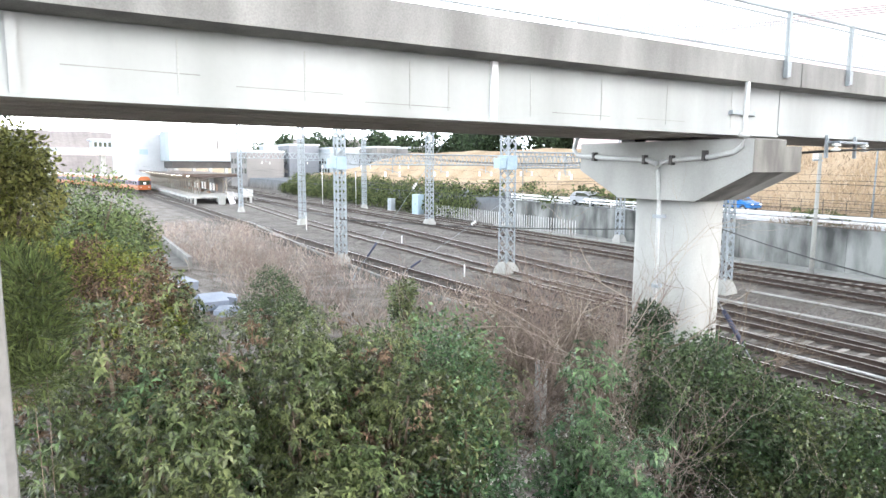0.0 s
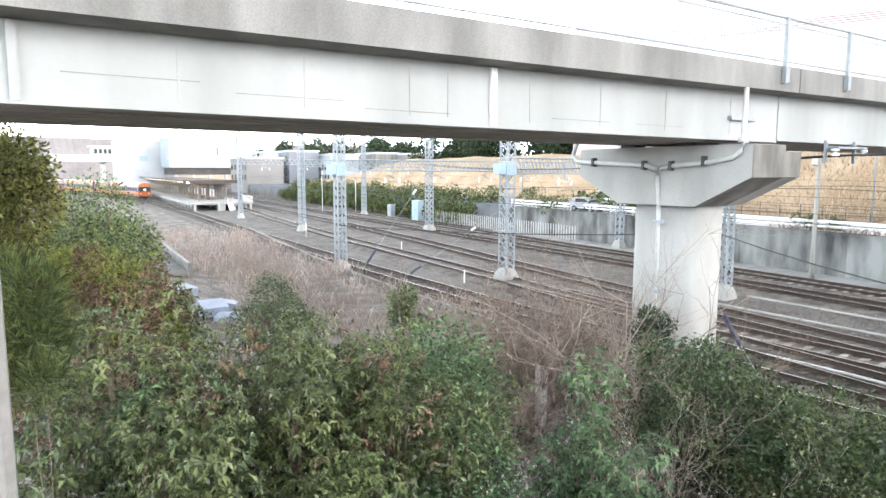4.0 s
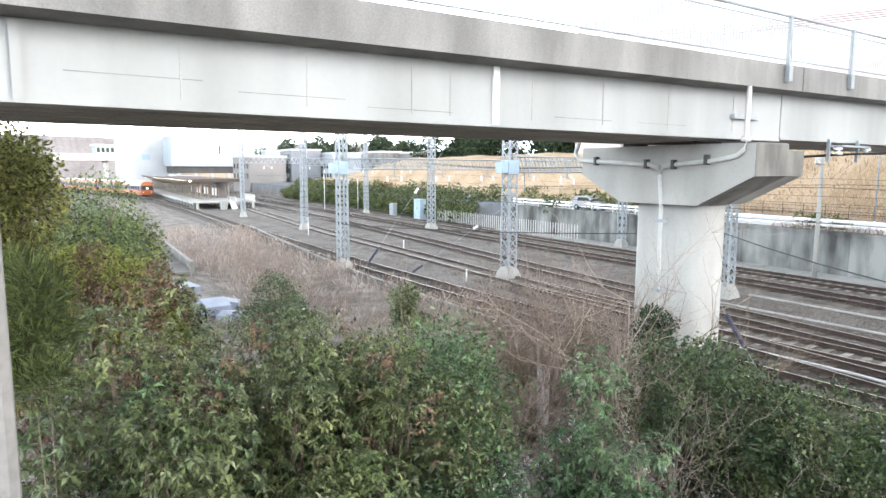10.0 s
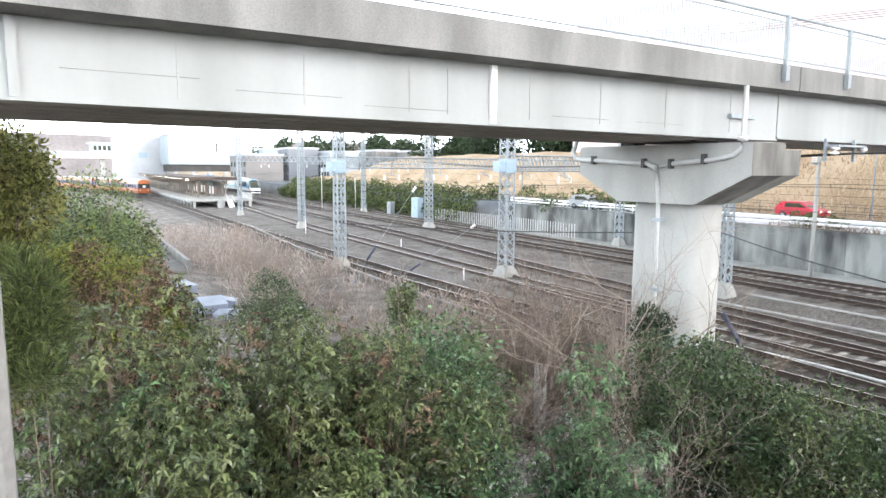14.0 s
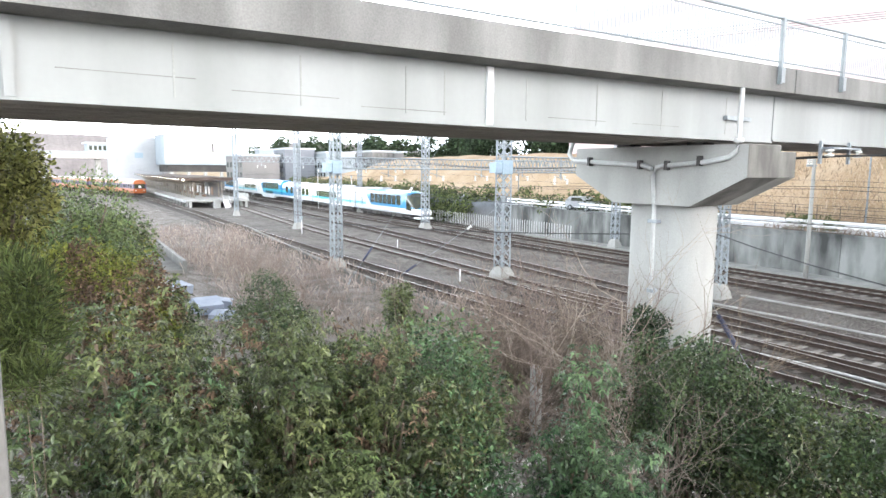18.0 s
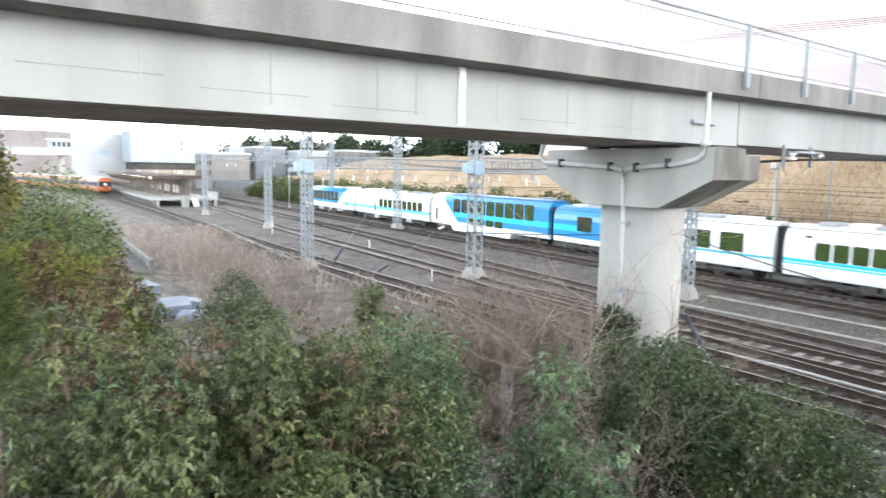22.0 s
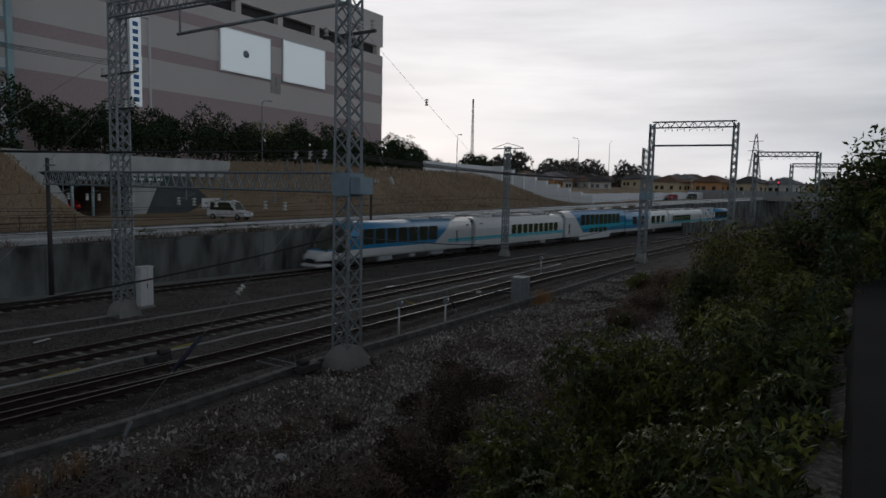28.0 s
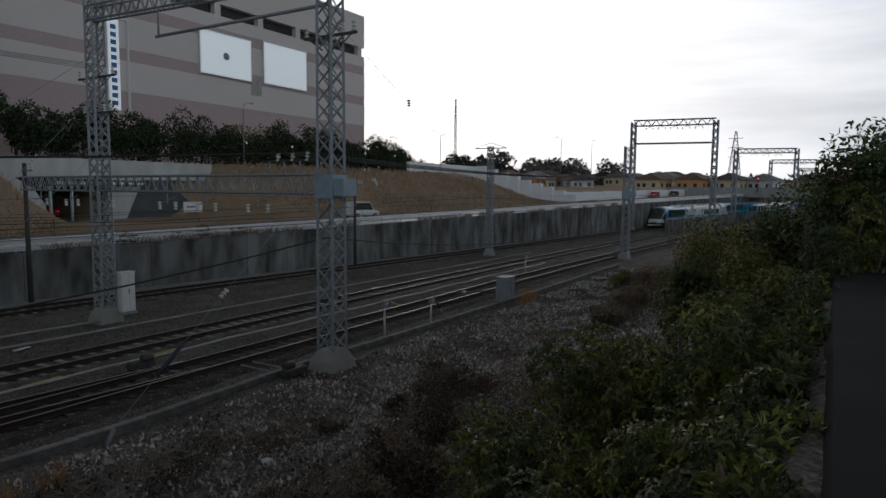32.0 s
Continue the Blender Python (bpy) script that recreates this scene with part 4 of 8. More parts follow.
def truss(bm, a, b, depth=0.55, width=0.5, bay=0.7, chord=0.045, brace=0.026):
    """A lattice beam between two points, its chords above one another in pairs."""
    a, b = Vector(a), Vector(b)
    d = b - a
    side = Vector((-d.y, d.x, 0)).normalized() * width / 2
    up = Vector((0, 0, depth))
    n = max(2, int(d.length / bay))
    for s in (side, -side):
        for u in (Vector(), up):
            add_tube(bm, [a + s + u, b + s + u], chord, 4)
        for i in range(n):
            p, q = a + d * (i / n), a + d * ((i + 1) / n)
            m = (p + q) / 2
            add_tube(bm, [p + s, m + s + up], brace, 3, caps=False)
            add_tube(bm, [m + s + up, q + s], brace, 3, caps=False)
    for i in range(n + 1):
        p = a + d * (i / n)
        add_tube(bm, [p + side, p - side], brace, 3, caps=False)
        add_tube(bm, [p + side + up, p - side + up], brace, 3, caps=False)


INSULATOR = bmesh.new()
add_lathe(INSULATOR, [(0.03, -0.2), (0.1, -0.17), (0.1, -0.13), (0.035, -0.1), (0.035, -0.06), (0.1, -0.03), (0.1, 0.01), (0.035, 0.04), (0.035, 0.08), (0.1, 0.11), (0.1, 0.15), (0.03, 0.18)], 9)
INSULATOR = mesh_of("insulator", INSULATOR, porcelain)


def mast(x, y, height, width=0.62, heavy=1.2, top=None, box_z=None, arms=(), label="grey galvanised lattice mast on a concrete base", z=0.0, cap=False, base=True, bay=0.62):
    """A lattice mast of the overhead line on its concrete block."""
    t = tagged(empty("lattice_mast", Matrix.Translation((x, y, z))), label, "lattice mast", "overhead line masts")
    bm = bmesh.new()
    lattice(bm, 0, 0, 0.5 if base else -0.2, height, width, top or width * 0.85, bay, 0.058 * heavy, 0.03 * heavy)
    part("lattice", bm, galv, t)
    if base:
        bm = bmesh.new()
        w = width * 0.78
        vs = [bm.verts.new((sx * k, sy * k, q)) for q, k in ((-0.5, w + 0.12), (0.1, w), (0.5, w * 0.66)) for sx, sy in ((-1, -1), (1, -1), (1, 1), (-1, 1))]
        for r in (0, 4):
            for k in range(4):
                bm.faces.new((vs[r + k], vs[r + (k + 1) % 4], vs[r + 4 + (k + 1) % 4], vs[r + 4 + k]))
        bm.faces.new(vs[8:12])
        part("base", bm, concrete, t, "chipped concrete base")
    if box_z:
        w = width / 2 + 0.06
        bm = box(-w, w, -w, w, box_z - 0.45, box_z + 0.45, bev=0.02)
        part("collar_box", bm, pale_blue, t, "pale blue steel collar box")
        part("collar_box", box(-w + 0.06, w - 0.06, -w - 0.5, -w - 0.004, box_z - 0.36, box_z + 0.3, bev=0.02), pale_blue, t)
    for az, half, tilt in arms:
        bm = bmesh.new()
        add_box(bm, -half, half, -0.05, 0.05, az - 0.05, az + 0.05)
        for s in (-1, 1):
            add_tube(bm, [(s * half * 0.85, 0, az), (s * width / 2, 0, az - 0.5)], 0.025, 4)
        arm = part("crossarm", bm, dark_steel, t)
        arm.matrix_basis = Matrix.Rotation(radians(tilt), 4, "Z")
        for k in (-0.9, -0.45, 0.45, 0.9):
            piece("insulator", INSULATOR, arm, Matrix.Translation((k * half, 0, az + 0.24)))
    if cap:
        bm = bmesh.new()
        add_box(bm, -0.05, 0.05, -1.9, 1.9, height - 0.3, height - 0.2)
        for s in (-1, 1):
            add_tube(bm, [(0, s * 1.8, height - 0.2), (0, 0, height + 0.35)], 0.03, 4)
        part("crossarm", bm, galv, t)
    return t


def beam(a, b, label="lattice beam across the tracks with hanging insulators", depth=0.55, drops=(), width=0.45, drop=1.0, heavy=1.2):
    t = tagged(empty("catenary_beam"), label, "catenary beam", "overhead line beams")
    bm = bmesh.new()
    truss(bm, a, b, depth, width, 0.7 if heavy < 2 else 1.4, 0.045 * heavy, 0.026 * heavy)
    part("truss", bm, galv, t)
    a, b = Vector(a), Vector(b)
    for k in drops:
        p = a.lerp(b, k)
        bm = bmesh.new()
        add_tube(bm, [p + Vector((0, 0, depth)), p + Vector((0, 0, -drop * 0.45))], 0.035, 5)
        add_tube(bm, [p + Vector((0, -0.6, -drop * 0.2)), p + Vector((0, 0.6, -drop * 0.45))], 0.025, 5)
        hanger = part("hanger", bm, galv, t)
        for s in (-0.6, 0.6):
            piece("insulator", INSULATOR, hanger, Matrix.Translation(p + Vector((0, s, -drop * 0.35 - 0.2))))
    return t


def make_masts():
    # right of the bridge
    mast(19.3, 16.9, 16.5, 0.78, box_z=6.9, arms=((12.6, 1.3, 90),))
    mast(19.5, 32.8, 16.3, 0.72, arms=((12.4, 1.6, 90), (10.6, 1.3, 90)), label="grey lattice mast with dark crossarms and a white switch box")
    mast(67.2, 18.7, 11.5, 0.7, box_z=6.6)
    mast(62.4, 32.2, 11.6, 0.55, cap=True)
    mast(118, 31.9, 19.3, 0.85, 2.2, bay=1.2)
    mast(120.3, 18.4, 19.3, 0.85, 2.2, bay=1.2)
    beam((118, 31.9, 18.6), (120.3, 18.4, 18.6), depth=1.0, drops=(0.2, 0.35, 0.5, 0.65, 0.8), drop=0.8, heavy=2.4)
    beam((118, 31.9, 15.4), (120.3, 18.4, 15.4), "thin lower tie of the far gantry", depth=0.12, heavy=2.0)
    beam((19.3, 17.2, 6.62), (20.0, 41.6, 6.62), depth=0.74, drops=(0.16, 0.3, 0.42, 0.64, 0.78, 0.92), drop=1.3)
    beam((19.4, 33.0, 15.2), (19.3, 16.6, 14.7), depth=0.7, drops=())
    t = tagged(empty("stay_bar", Matrix()), "single steel stay bar between two masts", "stay bar")
    part("bar", tube([(19.3, 16.9, 13.78), (19.3, 27.5, 13.78)], 0.07, 6), galv, t)
    part("drop", tube([(19.3, 27.3, 13.78), (19.3, 27.3, 15.0)], 0.05, 6), galv, t)
    ca = tagged(empty("cable_arm"), "dark steel arm carrying feeder cables on white insulators", "cable arm")
    part("arm", box(19.22, 19.32, 17.25, 20.3, 7.9, 7.99), dark_steel, ca)
    for y in (18.1, 18.9, 19.7):
        piece("insulator", INSULATOR, ca, Matrix.Translation((19.27, y, 8.1)))
    for y in (18.5, 19.4, 20.2):
        part("upright", tube([(19.27, y, 7.3), (19.27, y, 7.9)], 0.04, 6), galv, ca)
    # left of the bridge
    mast(-32.3, 27.1, 15.0, 0.72, box_z=7.0)
    mast(-41.8, 19.7, 14.5, 0.62, box_z=6.95)
    mast(-64.0, 41.7, 15.0, 0.7)
    mast(-39.9, 47.1, 14.0, 0.55)
    mast(-71.8, 28.9, 15.0, 0.62)
    mast(-20.8, 33.4, 7.2, 0.62)
    mast(-97.3, 29.4, 14.5, 0.5)
    mast(-93.0, 48.0, 14.5, 0.55)
    beam((-41.8, 19.7, 6.85), (-39.9, 47.1, 6.85), depth=0.75, drops=(0.15, 0.3, 0.45, 0.6, 0.75, 0.9), drop=1.4)
    beam((-71.8, 28.9, 7.3), (-64.0, 41.7, 7.3), depth=0.8, drops=(0.2, 0.5, 0.8), drop=1.4)
    beam((-97.3, 29.4, 7.8), (-93.0, 48.0, 7.8), depth=0.8, drops=(0.2, 0.5, 0.8), drop=1.4)
    beam((-32.3, 27.1, 6.68), (-32.0, 47.5, 6.68), depth=1.0, drops=(0.25, 0.5, 0.75), drop=1.2)
    mast(-32.0, 47.6, 9.0, 0.5)
    # far gantries along the line
    for x, y0, y1, h in ((168, 20.9, 8.25, 17.1), (225, 17.8, 5.3, 17.0), (300, 13.5, 6.9, 16.9)):
        mast(x, y0, h, 0.85, 3.0, base=False, bay=1.6)
        mast(x + 3, y1, h, 0.85, 3.0, base=False, bay=1.6)
        beam((x, y0, h - 0.9), (x + 3, y1, h - 0.9), depth=1.0, drops=(0.3, 0.5, 0.7), drop=0.9, heavy=3.0)


make_masts()


# ---- express train ----
CAR_L = 20.7


def livery(name, blue0=None, blue1=None, slope0=1.0, slope1=-1.0, stripe=(None, None), z_low=1.25, z_line=1.78):
    """White body paint with a blue area between two slanting edges and turquoise lines."""
    m = bpy.data.materials.new(name)
    m.use_nodes = True
    nt = m.node_tree
    N, L = nt.nodes.new, nt.links.new
    b = nt.nodes["Principled BSDF"]
    b.inputs["Roughness"].default_value, b.inputs["Coat Weight"].default_value = 0.3, 0.4
    tc, sp = N("ShaderNodeTexCoord"), N("ShaderNodeSeparateXYZ")
    L(tc.outputs["Object"], sp.inputs[0])

    def math_node(op, a, c, clamp=False):
        n = N("ShaderNodeMath")
        n.operation, n.use_clamp = op, clamp
        for i, v in enumerate((a, c)):
            if isinstance(v, (int, float)):
                n.inputs[i].default_value = v
            else:
                L(v, n.inputs[i])
        return n.outputs[0]

    dirt = N("ShaderNodeTexNoise")
    dirt.inputs["Scale"].default_value, dirt.inputs["Detail"].default_value = 1.5, 5
    L(tc.outputs["Object"], dirt.inputs[0])
    base = N("ShaderNodeValToRGB")
    base.color_ramp.elements[0].color, base.color_ramp.elements[1].color = (0.70, 0.71, 0.72, 1), (0.80, 0.81, 0.81, 1)
    L(dirt.outputs[0], base.inputs[0])
    colour = base.outputs[0]

    def over(mask, c):
        nonlocal colour
        x = N("ShaderNodeMix")
        x.data_type = "RGBA"
        L(mask, x.inputs[0]), L(colour, x.inputs[6])
        x.inputs[7].default_value = (*c, 1)
        colour = x.outputs[2]

    X, Z = sp.outputs[0], sp.outputs[2]
    if blue0 is not None:
        m0 = math_node("GREATER_THAN", math_node("ADD", X, math_node("MULTIPLY", Z, slope0)), blue0)
        m1 = math_node("LESS_THAN", math_node("ADD", X, math_node("MULTIPLY", Z, slope1)), blue1)
        mz = math_node("GREATER_THAN", Z, z_low)
        over(math_node("MULTIPLY", math_node("MULTIPLY", m0, m1), mz), (0.006, 0.22, 0.47))
    if stripe[0] is not None:
        for z, h in ((2.08, 0.26),) if z_line > 2 else ((z_line, 0.1), (z_line - 0.2, 0.05)):
            s = math_node("LESS_THAN", math_node("ABSOLUTE", math_node("SUBTRACT", Z, z), 0), h)
            s = math_node("MULTIPLY", s, math_node("GREATER_THAN", X, stripe[0]))
            s = math_node("MULTIPLY", s, math_node("LESS_THAN", X, stripe[1]))
            over(s, (0.012, 0.52, 0.66))
    L(colour, b.inputs["Base Color"])
    return m


BODY = [(-1.3, 0.82), (-1.37, 1.05), (-1.4, 1.4), (-1.4, 2.75), (-1.33, 3.2), (-1.12, 3.62), (-0.75, 3.86), (0.0, 3.95)]
BODY = BODY + [(-y, z) for y, z in BODY[-2::-1]]


def car_body(x0, x1, nose=0, deck=0.0, dz=0.0):
    """The shell of a coach; nose +1 or -1 rounds one end into a streamlined cab."""
    bm = bmesh.new()
    stations = [(x0, 1.0), (x1, 1.0)]
    shape = {0.0: (3.95, 1.0), 0.14: (3.9, 1.0), 0.28: (3.68, 0.985), 0.42: (3.22, 0.96), 0.56: (2.66, 0.93), 0.7: (2.1, 0.89), 0.8: (1.72, 0.85), 0.88: (1.48, 0.8), 0.95: (1.34, 0.71), 1.0: (1.2, 0.58)}
    glass = bmesh.new()
    if nose:
        k = x1 if nose > 0 else x0
        back = k - nose * 3.5
        stations = [(x0 if nose > 0 else x1, 0.0)] + [(back + nose * 3.5 * q, q) for q in shape]
    rings = []
    for i, (x, q) in enumerate(stations):
        pts = []
        for y, z in BODY:
            z = z + (deck * (2.2 if z < 3.0 else 1.0) if z > 2.7 else 0)
            if nose and i > 0:
                top, wide = shape[q]
                zz = 0.82 + (z - 0.82) * (top - 0.82) / 3.13 if top < 3.0 or z > 2.7 else z
                zz = min(zz, top)
                pts.append((x, y * wide, zz))
            else:
                pts.append((x, y, z))
        rings.append([bm.verts.new(p) for p in pts])
    n = len(BODY)
    for a, b in zip(rings, rings[1:]):
        for j in range(n):
            q = (a[j], a[(j + 1) % n], b[(j + 1) % n], b[j])
            f = bm.faces.new(q)
            f.smooth = bool(nose)
            mid = sum((v.co for v in q), Vector()) / 4
            if nose and mid.z > 1.62 and a is not rings[0] and a is not rings[1] and not (a is rings[2] and abs(mid.y) < 1.0):
                # the wrap-round glass lies just outside the shell
                glass.faces.new([glass.verts.new((v.co.x + nose * 0.012, v.co.y * 1.012, v.co.z + 0.012)) for v in q])
    bm.faces.new(rings[0]), bm.faces.new(rings[-1])
    bmesh.ops.recalc_face_normals(bm, faces=bm.faces)
    if nose:
        return bm, glass
    glass.free()
    return bm


window_lit = mat("window_lit", (0.014, 0.024, 0.01), (0.03, 0.045, 0.014), 0.9, 0.07, spec=0.7, bump=0, emit=(0.26, 0.44, 0.09, 0.034))
rubber = mat("rubber", (0.02, 0.02, 0.022), (0.03, 0.03, 0.03), 4, 0.8)
underframe = mat("underframe", (0.045, 0.042, 0.04), (0.075, 0.07, 0.066), 3, 0.85)
roof_grey = mat("roof_grey", (0.42, 0.44, 0.46), (0.34, 0.36, 0.38), 2, 0.6)
roof_blue = mat("roof_blue", (0.02, 0.15, 0.38), (0.03, 0.18, 0.42), 2, 0.4)


def window(parent, x, z, w, h, material, sides=(-1, 1), bulge=0.0):
    for s in sides:
        bm = bmesh.new()
        y = 1.403 * s
        add_box(bm, x - w / 2, x + w / 2, min(y, y + 0.012 * s), max(y, y + 0.012 * s), z - h / 2, z + h / 2)
        bmesh.ops.bevel(bm, geom=[e for e in bm.edges if abs(e.verts[0].co.y - e.verts[1].co.y) > 0.005], offset=0.05, segments=2, affect="EDGES")
        pane = part("window", bm, material, parent)
        if h > 0.4 and w > 0.4:
            fr = box(x - w / 2 - 0.045, x + w / 2 + 0.045, min(y - 0.002 * s, y + 0.004 * s), max(y - 0.002 * s, y + 0.004 * s), z - h / 2 - 0.045, z + h / 2 + 0.045)
            bmesh.ops.bevel(fr, geom=[e for e in fr.edges if abs(e.verts[0].co.y - e.verts[1].co.y) > 0.002], offset=0.06, segments=2, affect="EDGES")
            part("window_frame", fr, rubber, pane)


def make_bogie(parent, x):
    bm = bmesh.new()
    add_box(bm, -1.7, 1.7, -1.15, -0.98, 0.38, 0.62, bev=0.04)
    add_box(bm, -1.7, 1.7, 0.98, 1.15, 0.38, 0.62, bev=0.04)
    add_box(bm, -0.3, 0.3, -1.1, 1.1, 0.4, 0.7)
    b = part("bogie", bm, underframe, parent)
    b.matrix_basis = Matrix.Translation((x, 0, 0))
    for wx in (-1.05, 1.05):
        bm = bmesh.new()
        for s in (-1, 1):
            add_lathe(bm, [(0.1, -0.07), (0.43, -0.07), (0.43, 0.05), (0.46, 0.06), (0.46, 0.07), (0.1, 0.07)], 16, Matrix.Translation((0, s * 0.75, 0)) @ Matrix.Rotation(math.pi / 2 * s, 4, "X"))
        add_tube(bm, [(0, -0.7, 0), (0, 0.7, 0)], 0.08, 8)
        w = part("wheelset", bm, dark_steel, b)
        w.matrix_basis = Matrix.Translation((wx, 0, 0.44))


def make_car(index):
    """index 1 is the leading car. Local x points the way it travels."""
    half = CAR_L / 2
    car = tagged(empty("train_car"), "", "train car", "express train cars")
    lab = {1: "leading express car, white with blue window band and streamlined nose", 2: "white express train car with a row of lit windows",
           3: "express train car, white forward and blue behind", 4: "blue double-deck cafe car of the express with white end",
           5: "white express train car with turquoise line below its windows", 6: "last express car with blue side and sloped dark glass nose"}
    car["label"] = lab[index]
    g = half - 0.3
    if index in (1, 6):
        s = 1 if index == 1 else -1
        L0, L1 = (-g, half + 0.4) if s > 0 else (-half - 0.4, g)
        m = livery("livery_end", -1.64, 99, 1.375, 0, (-g, -5.9), 1.6) if s > 0 else livery("livery_tail", -99, 1.64, 0, -1.375, (5.9, g), 1.6)
        shell, glass = car_body(L0, L1, s)
        part("body", shell, m, car)
        bmesh.ops.recalc_face_normals(glass, faces=glass.faces)
        part("windscreen", glass, glass_dark, car, "dark wrap-round windscreen")
        for i in range(7):
            window(car, s * (-3.5 + i * 1.49), 2.62, 1.25, 1.25, glass_dark)
        window(car, -s * 9.2, 3.2, 0.5, 0.12, rubber)
        window(car, -s * 7.4, 2.05, 0.18, 1.3, rubber)
        for side in (-1, 1):
            part("headlight", box(s * (half + 0.1) - 0.12, s * (half + 0.1) + 0.12, side * 0.62 - 0.16, side * 0.62 + 0.16, 1.2, 1.34, bev=0.03), porcelain, car, "slim headlight")
        part("coupler_opening", box(s * (half + 0.34) - 0.12, s * (half + 0.34) + 0.12, -0.62, 0.62, 0.62, 0.98, bev=0.06), rubber, car, "dark coupler opening")
        part("skirt", box(s * (half - 0.25) - 0.75, s * (half - 0.25) + 0.75, -1.1, 1.1, 0.3, 0.56, bev=0.08), white_paint, car, "white front skirt")
    elif index == 4:
        m = livery("livery_cafe", -3.1, 99, 1.17, 0, (-5.2, g), 1.28, 2.16)
        m_body = car_body(-g, g, 0, 0.3)
        part("body", m_body, m, car)
        for i in range(9):
            window(car, -4.8 + i * 1.52, 3.02, 1.18, 1.36, window_lit if i > 1 else glass_dark, bulge=0.0)
        for i in range(4):
            window(car, -1.85 + i * 1.53, 1.52, 1.12, 0.56, window_lit)
        window(car, -8.9, 1.95, 0.28, 1.35, glass_dark)
        part("skirt", prism([(-6.1, 1.08), (-5.5, 0.3), (4.4, 0.3), (5.0, 1.08)], "y", -1.388, 1.388), white_paint, car)
        part("roof_fairing", prism([(-1.0, 3.9), (-0.8, 4.26), (0.8, 4.26), (1.0, 3.9)], "x", -6.6, g - 0.2), roof_blue, car)
    elif index == 3:
        m = livery("livery_semi", -99, -4.1, 0, -1.6, (-g, -6.5), 1.28, 2.16)
        part("body", car_body(-g, g), m, car)
        for x in (-6.3, -2.95):
            window(car, x, 2.5, 1.6, 1.15, glass_dark)
        for i in range(3):
            window(car, 2.3 + i * 2.45, 2.45, 1.65, 1.15, window_lit)
        window(car, -0.4, 1.95, 0.28, 1.4, glass_dark)
        part("stripe", box(1.6, g, -1.408, 1.408, 1.62, 1.76), mat("turquoise", (0.02, 0.42, 0.55), (0.02, 0.4, 0.52), 2, 0.4, bump=0), car)
    else:
        m = livery("livery_mid%d" % index, None, None, stripe=(-g, g))
        part("body", car_body(-g, g), m, car)
        for i in range(9 if index == 5 else 10):
            window(car, -2.25 + i * 1.28 if index == 5 else -7.75 + i * 1.03, 2.42, 0.94 if index == 5 else 0.82, 0.96, window_lit)
        window(car, -4.0 if index == 5 else 8.4, 1.95, 0.3, 1.4, glass_dark)
        window(car, -9.0 if index == 5 else -8.6, 3.25, 0.5, 0.12, rubber)
    # roof gear
    spans = {1: (-8, -1), 2: (-8.5, 8.5), 3: (-8.5, 8.5), 4: (-9.3, -7.6), 5: (-8.5, 8.5), 6: (1, 8)}[index]
    x = spans[0]
    rng = random.Random(index)
    while x < spans[1] - 1.2:
        w = rng.choice((1.1, 2.0, 2.6))
        w = min(w, spans[1] - x)
        part("roof_unit", box(x, x + w, -0.72, 0.72, 3.86, 4.1 + rng.choice((0, 0.06)), bev=0.05), rng.choice((roof_grey, white_paint)), car)
        x += w + rng.choice((0.3, 0.6))
    if index in (2, 5, 3):
        px = {2: 6.0, 5: -6.0, 3: 7.4}[index]
        bm = bmesh.new()
        for y in (-0.5, 0.5):
            add_tube(bm, [(px - 0.9, y, 4.12), (px + 0.4, y * 0.9, 4.62), (px - 0.6, y * 0.6, 5.08)], 0.03, 5)
        add_tube(bm, [(px - 0.6, -0.85, 5.08), (px - 0.6, 0.85, 5.08)], 0.04, 5)
        part("pantograph", bm, dark_steel, car)
    # underfloor gear and bogies
    x = -5.6
    while x < 5.2 and index != 4:
        w = rng.choice((0.8, 1.3, 1.9))
        part("equipment_box", box(x, x + w, -1.25, 1.25, 0.3 + rng.choice((0, 0.08, 0.16)), 0.81, bev=0.03), rng.choice((underframe, underframe, roof_grey)), car)
        x += w + 0.25
    make_bogie(car, -7.0)
    make_bogie(car, 7.0)
    for s in (-1, 1):
        if (index == 1 and s == 1) or (index == 6 and s == -1):
            continue
        part("gangway", box(s * g, s * (g + 0.3), -1.0, 1.0, 0.8, 3.7) if s > 0 else box(-g - 0.3, -g, -1.0, 1.0, 0.8, 3.7), rubber, car, "black gangway bellows")
    return car


TRAIN = [make_car(i) for i in range(1, 7)]
# the joint between third and fourth car: seconds, x
RUN = [(0.0, -554.0), (8.0, -367.5), (14.5, -215.5), (16.5, -168.6), (17.0, -156.9), (18.0, -133.2), (19.0, -109.6), (20.0, -86.4), (21.0, -63.0), (22.0, -39.6), (23.0, -16.2), (23.5, -4.4), (24.5, 19.3), (25.0, 30.9), (26.0, 54.0), (27.0, 77.2), (28.5, 111.5), (29.0, 122.5), (30.0, 144.4), (31.0, 166.6), (32.0, 188.9)]


def car_rows(index):
    rows = []
    for t, s in RUN:
        x = s + (3 - index + 0.5) * CAR_L
        slope = (y_main(x + 5) - y_main(x - 5)) / 10
        rows.append((t, pose(x, y_main(x), 0, 0, 0, math.degrees(math.atan(slope)))))
    return rows


